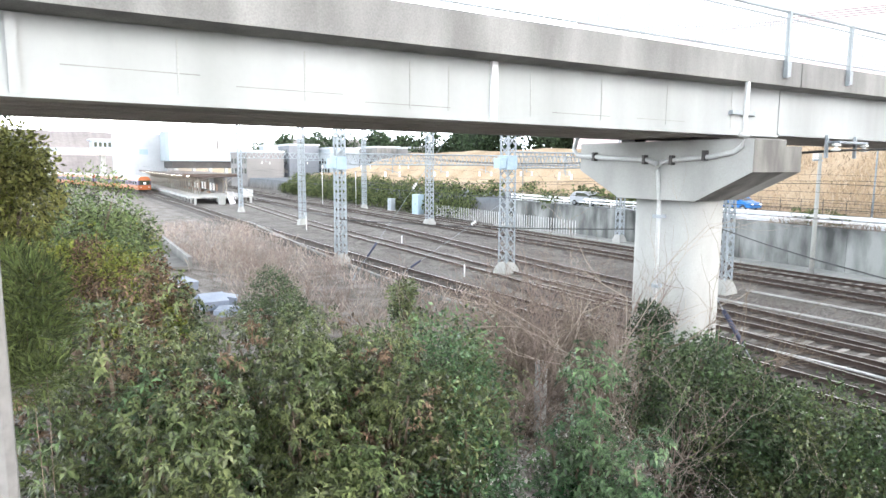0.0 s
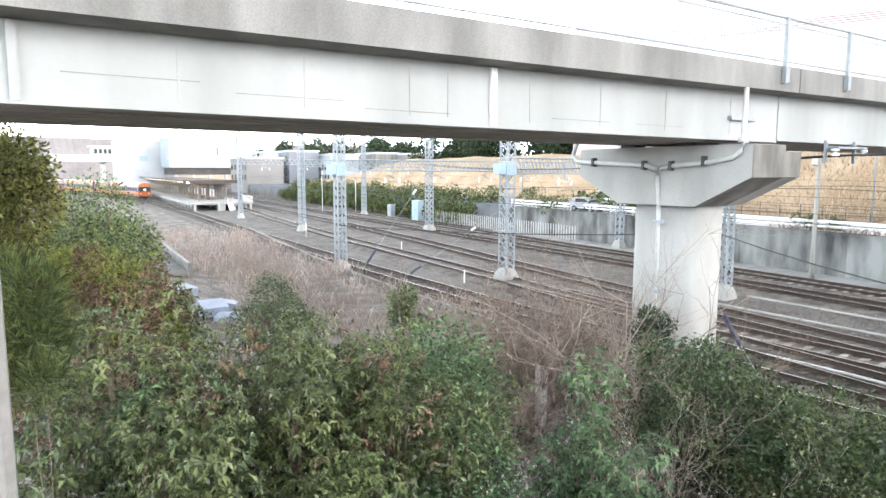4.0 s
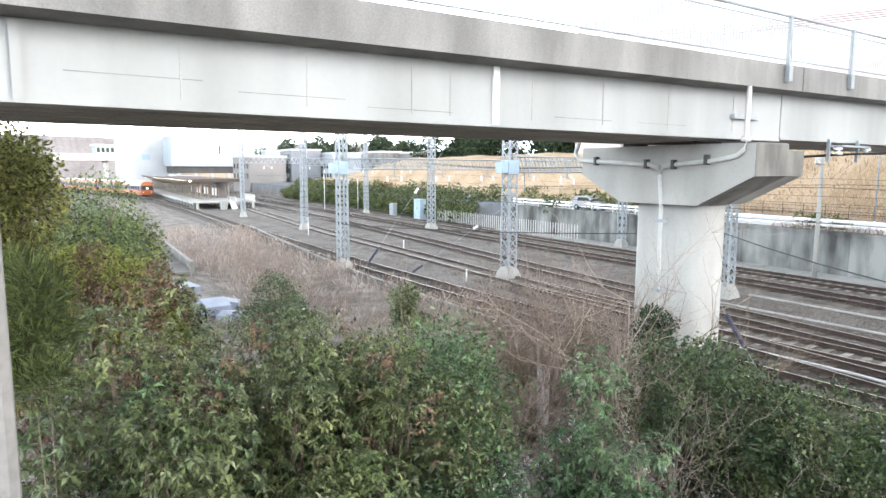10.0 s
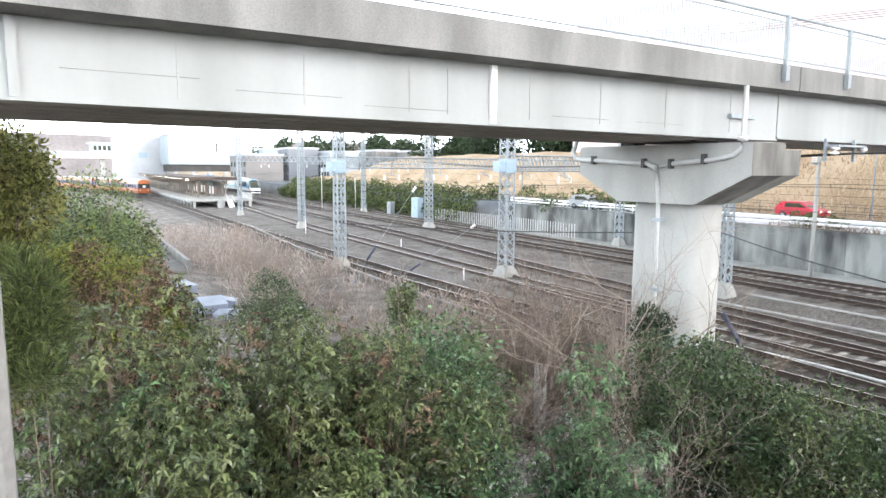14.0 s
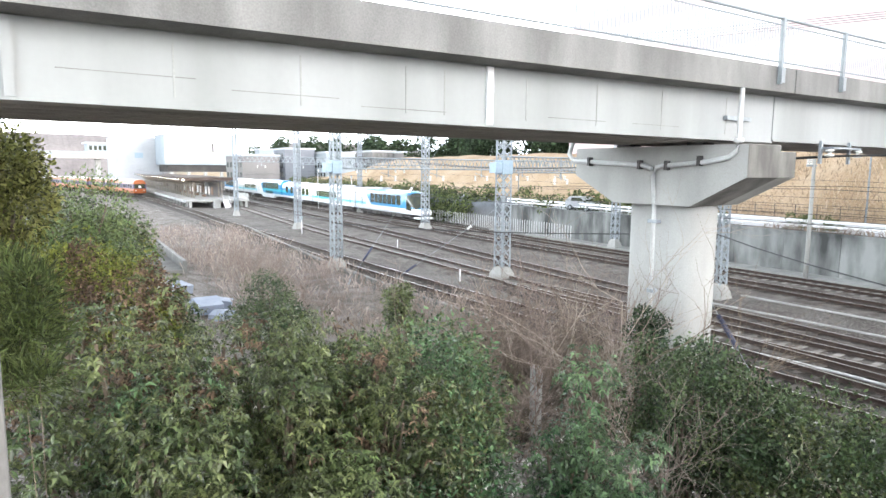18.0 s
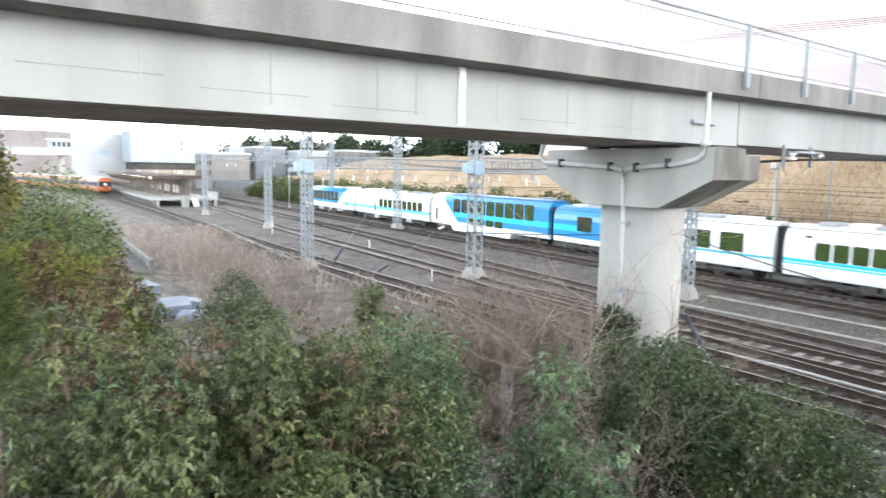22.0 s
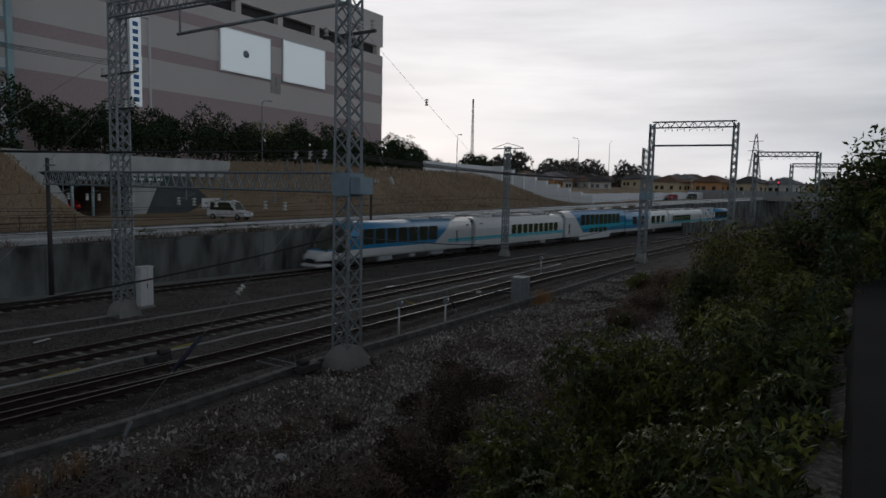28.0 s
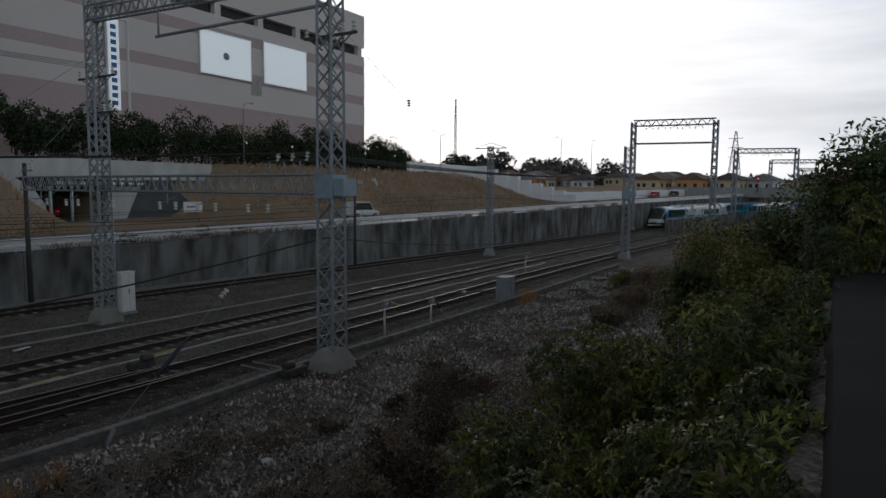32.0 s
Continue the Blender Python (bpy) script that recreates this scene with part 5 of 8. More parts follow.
# ---- shopping centre with its car park ----
wall_beige = mat("wall_beige", (0.76, 0.70, 0.67), (0.72, 0.66, 0.63), 0.05, 0.85, bump=0.05, fine=8)
wall_pink = mat("wall_pink", (0.55, 0.435, 0.43), (0.52, 0.41, 0.405), 0.05, 0.85, bump=0.05, fine=8)
sign_white = mat("sign_white", (0.86, 0.88, 0.9), (0.82, 0.84, 0.87), 0.4, 0.5, bump=0)
# board white with emission added for brightness
sign_glow = mat("sign_glow", (0.86, 0.88, 0.9), (0.84, 0.86, 0.89), 0.4, 0.5, bump=0, emit=(0.88, 0.97, 1.0, 0.9))
teal_paint = mat("teal_paint", (0.42, 0.58, 0.60), (0.38, 0.53, 0.56), 0.5, 0.6, bump=0)
# near-black colour that stands for the shade inside deep openings
recess_shade = mat("recess_shade", (0.045, 0.042, 0.042), (0.07, 0.066, 0.062), 0.3, 0.9)
lamp_warm = mat("lamp_warm", (0.9, 0.8, 0.5), (0.9, 0.8, 0.5), 1, 0.5, bump=0, emit=(1.0, 0.8, 0.4, 3.0))
MY = 92.0


def make_mall():
    mall = tagged(empty("shopping_centre"), "big beige shopping centre with dusty pink bands", "building", kind="structure")
    bands = [(8.0, 21.2, wall_pink), (21.2, 25.7, wall_beige), (25.7, 27.5, wall_pink), (27.5, 32.3, wall_beige), (32.3, 34.1, wall_pink), (34.1, 36.3, wall_beige)]
    for z0, z1, m in bands:
        part("wall_band", box(-90, 116, MY + (0.0 if m is wall_beige else 0.06), MY + 60, z0, z1 - 0.004), m, mall)
    # open roof deck: pillars and lintel, the gap's shade a near-black box
    part("roof_gap", box(36, 115.5, MY + 1.2, MY + 55, 36.3, 38.3), recess_shade, mall)
    for x in np.arange(37.0, 115.0, 9.6):
        part("pillar", box(x, x + 1.2, MY, MY + 1.1, 36.3, 38.3), wall_beige, mall)
    part("parapet", box(36, 116, MY, MY + 60, 38.3, 45.2), wall_beige, mall)
    part("low_wall", box(-90, 36, MY, MY + 60, 36.3, 40.5), wall_beige, mall)
    # sign boards and louvre; the boards' glow is added to outshine the wall
    for x0, x1, z0, z1 in ((72.0, 82.8, 26.2, 33.2), (86.0, 97.0, 26.4, 33.8)):
        b = part("sign_board", box(x0, x1, MY - 0.35, MY - 0.02, z0, z1), sign_glow, mall, "big white sign board with an added glow")
        for q in ((x0 - 0.2, x1 + 0.2, z0 - 0.2, z0), (x0 - 0.2, x1 + 0.2, z1, z1 + 0.2), (x0 - 0.2, x0, z0, z1), (x1, x1 + 0.2, z0, z1)):
            part("sign_frame", box(q[0], q[1], MY - 0.4, MY - 0.02, q[2], q[3]), white_paint, b)
    part("sign_mark", lathe([(0.1, 0), (0.7, 0.02), (0.7, 0.06), (0.1, 0.08)], 7), galv, mall, "grey emblem").matrix_basis = Matrix.Translation((77.3, MY - 0.36, 29.6)) @ Matrix.Rotation(math.pi / 2, 4, "X")
    for k in range(2):
        part("louvre", box(83.15 + k * 1.25, 84.25 + k * 1.25, MY - 0.12, MY - 0.02, 23.8, 26.7), steel_soffit, mall)
    # tall narrow banner frame with writing bars, its sheet given the same added glow
    b = part("banner", box(56.0, 57.7, MY - 0.3, MY - 0.02, 18.3, 31.3), sign_glow, mall, "tall white banner with blue writing")
    for i in range(11):
        z = 18.9 + i * 1.1
        part("writing_bar", box(56.4, 57.3, MY - 0.33, MY - 0.3, z, z + 0.7), mat("writing_blue", (0.08, 0.2, 0.42), (0.08, 0.2, 0.42), 1, 0.6, bump=0), b)
    for x0, x1, z0, z1 in ((55.75, 55.95, 18.0, 31.5), (59.05, 59.25, 18.0, 31.5), (55.75, 59.25, 31.5, 31.7), (57.8, 59.25, 17.8, 18.0)):
        part("banner_frame", box(x0, x1, MY - 0.4, MY - 0.02, z0, z1), white_paint, b)

    park = tagged(empty("car_park"), "multi-storey car park with white parapets and teal columns", "car park", kind="structure")
    X0, X1, Y0 = -5.0, 38.5, MY - 3.0
    # solid near-black box in place of the shade between parking floors
    part("core", box(X0 + 0.3, X1 - 0.3, Y0 + 1.6, MY - 0.02, 9.0, 46.0), recess_shade, park)
    xs = [X0, 7.5, 17.5, 28.0, X1]
    for x in xs:
        part("column", box(x - 0.35, x + 0.35, Y0 - 0.75, Y0 - 0.05, 9.0, 46.0, bev=0.05), teal_paint, park)
    # floors: the two middle bays are ramps
    for k in range(12):
        z = 10.4 + 3.02 * k
        for (a, b), (da, db) in zip(zip(xs, xs[1:]), ((0, 0), (0, -1.1), (-1.1, -2.2), (-2.2, -2.2))):
            bm = bmesh.new()
            vs = [bm.verts.new(v) for v in ((a, Y0, z + da), (b, Y0, z + db), (b, Y0, z + db + 1.45), (a, Y0, z + da + 1.45), (a, Y0 + 0.2, z + da), (b, Y0 + 0.2, z + db), (b, Y0 + 0.2, z + db + 1.45), (a, Y0 + 0.2, z + da + 1.45))]
            for q in ((0, 1, 2, 3), (7, 6, 5, 4), (3, 2, 6, 7), (0, 4, 5, 1), (0, 3, 7, 4), (1, 5, 6, 2)):
                bm.faces.new([vs[i] for i in q])
            part("parapet", bm, sign_white, park)
            bm = bmesh.new()
            vs = [bm.verts.new(v) for v in ((a, Y0 - 0.12, z + da - 0.12), (b, Y0 - 0.12, z + db - 0.12), (b, Y0 - 0.12, z + db + 0.28), (a, Y0 - 0.12, z + da + 0.28), (a, Y0, z + da - 0.12), (b, Y0, z + db - 0.12), (b, Y0, z + db + 0.28), (a, Y0, z + da + 0.28))]
            for q in ((0, 1, 2, 3), (3, 2, 6, 7), (0, 4, 5, 1)):
                bm.faces.new([vs[i] for i in q])
            part("ledge", bm, teal_paint, park)
            mx = (a + b) / 2
            part("ceiling_lamp", box(mx - 0.5, mx + 0.5, Y0 + 0.7, Y0 + 0.95, z + (da + db) / 2 - 0.6, z + (da + db) / 2 - 0.42), lamp_warm, park)
    b = part("sign_board", box(9.5, 26.5, Y0 - 1.1, Y0 - 0.8, 25.6, 38.0), sign_white, park, "white sign board with a pink mark")
    pink = mat("pink_mark", (0.45, 0.2, 0.36), (0.45, 0.2, 0.36), 1, 0.6, bump=0)
    for x, r in ((12.3, 1.0), (18.6, 1.1)):
        arc = [(x + r * math.cos(q * 0.4 + 0.7), Y0 - 1.13, 28.6 + r * math.sin(q * 0.4 + 0.7)) for q in range(13)]
        part("sign_mark", tube(arc, 0.16, 5), pink, b, "pink curved mark")
    part("sign_mark", tube([(15.6, Y0 - 1.13, 27.6), (16.4, Y0 - 1.13, 30.6), (17.2, Y0 - 1.13, 27.7)], 0.16, 5), pink, b)
    part("sign_mark", box(13.6, 15.6, Y0 - 1.14, Y0 - 1.1, 29.6, 29.75), pink, b)


make_mall()


# ---- underpass below the hillside ----
def make_underpass():
    u = tagged(empty("underpass"), "pale concrete underpass portal with a dark opening", "underpass", kind="structure")
    X0, X1, Y = 30.0, 57.5, 71.5
    pale = MATS["portal_pale"]
    part("portal_beam", box(X0, X1, Y, Y + 1.2, 7.75, 9.95), pale, u)
    part("side_wall", prism([(43.0, 2.8), (44.9, 2.8), (47.2, 7.74), (43.0, 7.74)], "y", Y - 0.3, Y + 0.8), pale, u)
    part("side_wall", prism([(31.0, 2.8), (36.4, 2.8), (36.0, 5.0), (34.9, 6.6), (33.2, 7.74), (30.0, 7.74)], "y", Y - 0.3, Y + 0.8), pale, u)
    # lining coloured near black for the shade inside the tunnel
    for x0, x1, y0, y1, z0, z1 in ((32.6, 33.5, Y + 0.9, Y + 14, 2.5, 9.9), (42.7, 43.6, Y + 0.9, Y + 14, 2.5, 9.9), (33.5, 42.7, Y + 1.3, Y + 14, 7.6, 9.9), (33.5, 42.7, Y + 13, Y + 14, 2.5, 7.6)):
        part("tunnel_lining", box(x0, x1, y0, y1, z0, z1), recess_shade, u)
    part("height_beam", box(36.0, 47.5, Y - 1.2, Y - 0.9, 6.9, 7.6), mat("sign_green", (0.02, 0.075, 0.05), (0.03, 0.09, 0.06), 1, 0.6, bump=0), u, "dark green height sign beam")
    for k in range(9):
        part("writing_bar", box(36.8 + k * 1.15, 37.5 + k * 1.15, Y - 1.22, Y - 1.2, 7.1, 7.4), white_paint, u)
    for x in (36.2, 38.4, 41.4):
        part("post", tube([(x, Y - 1.0, 2.8), (x, Y - 1.0, 6.9)], 0.16, 8), teal_paint, u)
    part("paved_slope", prism([(44.95, 2.8), (57.0, 2.8), (50.5, 7.74), (47.25, 7.74)], "y", Y + 0.1, Y + 0.9), mat("slate_slope", (0.09, 0.1, 0.105), (0.12, 0.13, 0.14), 0.6, 0.85), u, "dark stone-faced slope")
    part("slab_road", box(35, 49, 55, Y + 1.2, 2.4, 2.78), asphalt, u)


make_underpass()


# ---- shrubs and trees ----
def crown_points(rng, centre, radii, lumps, n, shell=0.55, flat=0.35):
    """Places and outward ways on many overlapping lumps, for an uneven leafy outline."""
    c = np.array(centre)
    r = np.array(radii)
    u = rng.normal(0, 1, (lumps, 3))
    u /= np.linalg.norm(u, axis=1, keepdims=True)
    lc = u * r * (rng.uniform(0.35, 0.85, (lumps, 1)))
    lr = rng.uniform(0.28, 0.5, lumps) * r.mean()
    k = rng.choice(lumps, n, p=lr ** 2 / (lr ** 2).sum())
    d = rng.normal(0, 1, (n, 3))
    d[:, 2] = np.where(rng.uniform(size=n) < flat, np.abs(d[:, 2]), d[:, 2])
    d /= np.linalg.norm(d, axis=1, keepdims=True)
    q = rng.uniform(shell, 1.08, (n, 1))
    p = lc[k] + d * lr[k][:, None] * q
    return c + p, d, c + lc


def stems(bm, rng, base, tips, r=0.05, bend=0.25):
    base = Vector(base)
    for tip in tips:
        tip = Vector(tip)
        mid = base.lerp(tip, 0.5) + Vector(rng.normal(0, bend, 3)) * 0.5
        off = Vector((rng.normal(0, 0.15), rng.normal(0, 0.15), -0.2))
        add_tube(bm, [base + off, mid, tip], r, 5, r * 0.3)


def shrub(name, x, y, top, radii, n, size, ratio, material, label, seed, lumps=26, second=None, share=0.12, droop=0.35, category="shrub", trunk=0.06, group="shrubs on the bank"):
    """A shrub: stems from one root, a crown of single leaves, some leaves of a second colour."""
    rng = np.random.default_rng(seed)
    g = z_ground(x, y)
    t = tagged(empty(name, Matrix.Translation((x, y, g - 0.1))), label, category, group)
    cz = top - g + 0.1 - radii[2] * 0.92
    p, d, lc = crown_points(rng, (0, 0, cz), radii, lumps, n)
    low = p[:, 2] > 0.05
    p, d = p[low], d[low]
    bm = bmesh.new()
    stems(bm, rng, (0, 0, 0), lc[: min(lumps, 16) if trunk > 0.01 else 2], trunk)
    part("stem", bm, bark, t)
    def foliage(part_name, q, e, m):
        if name != "laurel_shrub":
            return leaves(part_name, q, e, size, ratio, m, t, rng, droop)
        far = np.argsort(rng.uniform(size=len(q)))[: len(q) // 7]
        return whorls(part_name, q[far], e[far], size * 1.08, ratio * 0.9, m, t, rng, 7, 1.2)

    if second is not None:
        # patches of the second colour
        s = np.array([noise.noise(Vector(v * 1.3 + seed)) for v in p])
        pick = s > np.quantile(s, 1 - share)
        foliage("leaves", p[pick], d[pick], second)
        p, d = p[~pick], d[~pick]
    foliage("foliage", p, d, material)
    return t


def bare_bush(x, y, height, spread, n, label, seed, material=bark_pale, thick=0.02, category="bare bush"):
    """A leafless bush: forked twigs."""
    rng = np.random.default_rng(seed)
    g = z_ground(x, y)
    t = tagged(empty("bare_bush", Matrix.Translation((x, y, g - 0.05))), label, category, "leafless bushes")
    bm = bmesh.new()

    def twig(p, d, length, r, depth):
        pts = [p]
        for _ in range(3):
            d = (d + Vector(rng.normal(0, 0.22, 3)) + Vector((0, 0, 0.06))).normalized()
            pts.append(pts[-1] + d * length / 3)
        if depth:
            add_tube(bm, pts, r, 4, r * 0.5, caps=False)
        else:
            part("stem", tube(pts, r, 5, r * 0.5), material, t)
        if depth < 3:
            for _ in range(3 if depth else 4):
                k = pts[rng.integers(1, 4)]
                twig(k, (d + Vector(rng.normal(0, 0.55, 3))).normalized(), length * rng.uniform(0.45, 0.7), r * 0.55, depth + 1)

    for _ in range(n):
        d = Vector((rng.normal(0, spread), rng.normal(0, spread), 1)).normalized()
        twig(Vector((rng.normal(0, spread * 0.5), rng.normal(0, spread * 0.5), 0)), d, height * rng.uniform(0.45, 0.7), thick, 0)
    tagged(part("brushwood", bm, material, t), kind="stuff")
    return t


def make_near_plants():
    brush = leaf_mat("brush_brown", (0.06, 0.045, 0.033), (0.12, 0.09, 0.065), 0.9)
    lau = "evergreen shrub with long drooping glossy leaves on the bank"
    shrub("laurel_shrub", -8.3, 1.0, 5.5, (1.5, 1.35, 1.9), 15000, 0.092, 0.36, leaf_laurel, lau, 11, second=leaf_rust, share=0.2)
    shrub("laurel_shrub", -6.4, 1.2, 4.7, (1.1, 1.0, 1.7), 11500, 0.09, 0.36, leaf_laurel, lau, 12, second=leaf_mid, share=0.3)
    shrub("laurel_shrub", -8.6, 3.0, 5.2, (1.5, 1.3, 2.2), 15500, 0.092, 0.36, leaf_laurel, lau, 13, second=leaf_rust, share=0.16)
    shrub("laurel_shrub", -6.3, 3.0, 4.1, (1.2, 1.1, 1.7), 12000, 0.09, 0.36, leaf_laurel, lau, 14, second=leaf_mid, share=0.3)
    shrub("leafy_shrub", -8.5, 5.3, 4.95, (1.5, 1.15, 2.4), 12500, 0.085, 0.4, leaf_laurel, "tall evergreen shrub with small dull leaves", 15, second=leaf_fresh, share=0.5)
    shrub("leafy_shrub", -6.9, 4.9, 3.9, (1.1, 1.0, 1.9), 9000, 0.085, 0.4, leaf_fresh, "tall evergreen shrub with small dull leaves", 16, second=leaf_laurel, share=0.4)
    shrub("laurel_shrub", -6.1, 6.55, 4.22, (0.66, 0.62, 2.0), 8600, 0.1, 0.36, leaf_fresh, "slim upright evergreen shrub with glossy leaves", 17)
    shrub("laurel_shrub", -5.1, 6.3, 3.7, (0.75, 0.7, 1.7), 7500, 0.095, 0.36, leaf_fresh, lau, 18, second=leaf_rust, share=0.05)
    shrub("round_shrub", -7.3, 10.6, 3.65, (1.55, 1.35, 1.7), 19000, 0.082, 0.5, leaf_dense, "dense rounded dark green shrub near the pier", 19, lumps=34)
    shrub("round_shrub", -5.3, 10.9, 3.4, (1.7, 1.5, 1.6), 21000, 0.082, 0.5, leaf_dense, "dense rounded dark green shrub near the pier", 20, lumps=34, second=leaf_laurel, share=0.2)
    shrub("round_shrub", -3.9, 11.0, 2.8, (1.3, 1.3, 1.5), 14000, 0.082, 0.5, leaf_dense, "dense rounded dark green shrub near the pier", 21, lumps=24, second=leaf_laurel, share=0.3)
    shrub("small_shrub", -9.45, 12.3, 3.8, (0.42, 0.4, 0.95), 3000, 0.08, 0.5, leaf_wood, "small dark shrub against the bridge pier", 22, lumps=12)
    shrub("small_shrub", -17.3, 6.2, 3.75, (1.5, 1.3, 1.0), 9000, 0.08, 0.35, leaf_dense, "low spreading dark green shrub among dry grass", 23, lumps=20)
    shrub("small_shrub", -14.9, 9.1, 3.85, (0.75, 0.7, 1.0), 3600, 0.09, 0.45, leaf_laurel, "small dark shrub by the track", 24, lumps=10)
    shrub("laurel_shrub", -16.0, 3.4, 4.25, (0.9, 0.8, 1.3), 2600, 0.18, 0.36, leaf_laurel, lau, 25, lumps=12)
    shrub("leafy_shrub", -16.3, 1.6, 5.5, (1.6, 1.5, 2.0), 7000, 0.12, 0.45, leaf_mid, "olive shrub with some reddish leaves", 26, second=leaf_olive, share=0.4)
    shrub("leafy_shrub", -28.6, 2.7, 6.9, (3.0, 2.0, 3.2), 14000, 0.14, 0.45, leaf_mid, "big light olive shrub below the bridge", 27, lumps=34, second=leaf_laurel, share=0.3, trunk=0.1)
    shrub("leafy_shrub", -33.0, 4.4, 5.0, (2.4, 1.8, 2.4), 8000, 0.16, 0.45, leaf_mid, "big light olive shrub below the bridge", 28, lumps=30, second=leaf_laurel, share=0.4, trunk=0.1)
    shrub("leafy_tree", -17.2, 0.0, 8.8, (1.3, 1.15, 3.5), 24000, 0.12, 0.45, leaf_yellow, "tall olive-green tree beside the bridge", 29, lumps=44, category="tree", trunk=0.14, group="trees near the bridge")
    shrub("pine_shoots", -5.5, 0.3, 6.15, (0.5, 0.3, 0.6), 6500, 0.1, 0.04, leaf_mat("leaf_pine", (0.06, 0.085, 0.026), (0.11, 0.13, 0.04), 0.7), "soft pine shoots close by", 30, lumps=14, droop=-0.6, category="pine", trunk=0.006)
    for i, (x, y, tz, r) in enumerate(((-8.2, 2.05, 5.15, 1.0), (-8.3, 3.9, 4.95, 1.0), (-7.6, 2.9, 4.8, 0.9), (-7.4, 4.1, 4.6, 0.9), (-8.6, 6.4, 4.65, 0.9), (-7.2, 1.3, 5.0, 0.85))):
        shrub("laurel_shrub", x, y, tz, (r, r * 0.9, 1.6), 8000, 0.09, 0.36, leaf_laurel, lau, 900 + i, second=(leaf_rust, leaf_mid, leaf_fresh)[i % 3], share=0.18)
    for i, (x, y, tz) in enumerate(((-14.6, 1.0, 5.5), (-14.2, 1.9, 5.1), (-15.0, 2.6, 4.9))):
        shrub("leafy_shrub", x, y, tz, (0.9, 0.75, 1.2), 5200, 0.09, 0.4, leaf_rust, "half-dry shrub with rusty brown leaves", 920 + i, second=leaf_olive, share=0.45)
    # right of the view
    shrub("laurel_shrub", 9.0, 2.9, 5.2, (1.1, 1.0, 1.6), 8060, 0.106, 0.36, leaf_olive, lau, 31, second=leaf_shade, share=0.2)
    shrub("laurel_shrub", 8.2, 1.35, 5.5, (1.15, 0.85, 1.3), 8680, 0.114, 0.36, leaf_olive, lau, 32, second=leaf_shade, share=0.2)
    shrub("laurel_shrub", 6.6, 1.25, 4.75, (1.0, 0.8, 1.2), 8680, 0.106, 0.36, leaf_olive, lau, 33, second=leaf_shade, share=0.2)
    shrub("laurel_shrub", 7.0, 2.9, 3.9, (1.2, 1.1, 1.2), 8060, 0.106, 0.36, leaf_olive, "drooping olive shrub with pale dry leaves", 34, second=leaf_shade, share=0.4)
    shrub("laurel_shrub", 13.2, 2.45, 5.75, (0.6, 0.55, 1.7), 8060, 0.114, 0.36, leaf_shade, lau, 35)
    shrub("leafy_tree", 18.0, -1.0, 8.3, (2.0, 2.0, 2.4), 30000, 0.13, 0.45, leaf_mid, "spreading dark tree by the path", 36, lumps=42, category="tree", trunk=0.13, group="trees by the path", second=leaf_rust, share=0.1)
    shrub("leafy_tree", 18.5, 0.75, 6.5, (1.5, 1.15, 1.9), 11000, 0.15, 0.45, leaf_shade, "spreading dark tree by the path", 37, lumps=36, category="tree", trunk=0.12, group="trees by the path", second=leaf_rust, share=0.2)
    shrub("leafy_shrub", 27.0, 2.4, 5.4, (1.8, 1.7, 2.2), 8000, 0.15, 0.45, leaf_olive, "brownish olive shrub on the bank", 38, lumps=34, second=leaf_rust, share=0.3)
    shrub("leafy_shrub", 40.0, 5.2, 5.0, (4.5, 2.6, 2.6), 8000, 0.2, 0.45, leaf_olive, "brownish olive shrub on the bank", 39, lumps=40, second=leaf_rust, share=0.35)
    for i, (x, y, tz) in enumerate(((5.7, 2.2, 4.3), (9.8, 1.7, 5.3), (11.2, 1.5, 5.35), (12.6, 1.1, 5.5), (8.0, 3.9, 4.0), (10.4, 2.9, 4.6), (14.6, 1.6, 5.6))):
        shrub("laurel_shrub", x, y, tz, (0.95, 0.85, 1.2), 6500, 0.112, 0.36, leaf_olive, lau, 230 + i, second=leaf_shade if i % 3 else leaf_mid, share=0.25)
    shrub("laurel_shrub", 8.2, 0.75, 5.2, (0.9, 0.4, 1.0), 5000, 0.11, 0.36, leaf_shade, lau, 45, second=leaf_olive, share=0.2)
    shrub("laurel_shrub", 10.6, 0.9, 5.4, (1.0, 0.5, 1.0), 5000, 0.11, 0.36, leaf_shade, lau, 46)
    for i, (x, y, tz) in enumerate(((6.0, 0.62, 4.9), (7.1, 0.6, 5.0), (9.4, 0.55, 5.35), (11.8, 0.5, 5.7), (13.8, 0.3, 6.2), (15.0, -0.3, 7.0))):
        shrub("laurel_shrub", x, y, tz, (0.75, 0.42, 0.95 + 0.1 * i), 4600, 0.11, 0.36, leaf_olive if i % 2 else leaf_shade, lau, 130 + i, second=leaf_dense, share=0.3)
    for i in range(16):
        rb = np.random.default_rng(500 + i)
        x, y = 4.5 + 13 * rb.uniform(), 5.0 + 8.5 * rb.uniform()
        h = 0.35 + 0.5 * rb.uniform()
        shrub("low_shrub", x, y, z_ground(x, y) + h, (h * 1.7, h * 1.5, h * 0.6), 1900, 0.075, 0.3, leaf_rust if i % 4 == 0 else brush, "low dark brown brush among fallen leaves", 520 + i, lumps=14, second=dry_mat, share=0.3, trunk=0.02)
    for i, (x, y, h, r) in enumerate(((12.2, 7.7, 1.3, 1.1), (9.6, 6.4, 1.1, 0.9), (15.6, 9.4, 1.3, 1.2), (7.6, 6.0, 0.9, 0.8))):
        shrub("low_shrub", x, y, z_ground(x, y) + h, (r, r, h * 0.6), 4200, 0.085, 0.3, brush, "low dark dead shrub on the littered bank", 50 + i, lumps=18, second=dry_mat, share=0.25, trunk=0.03)
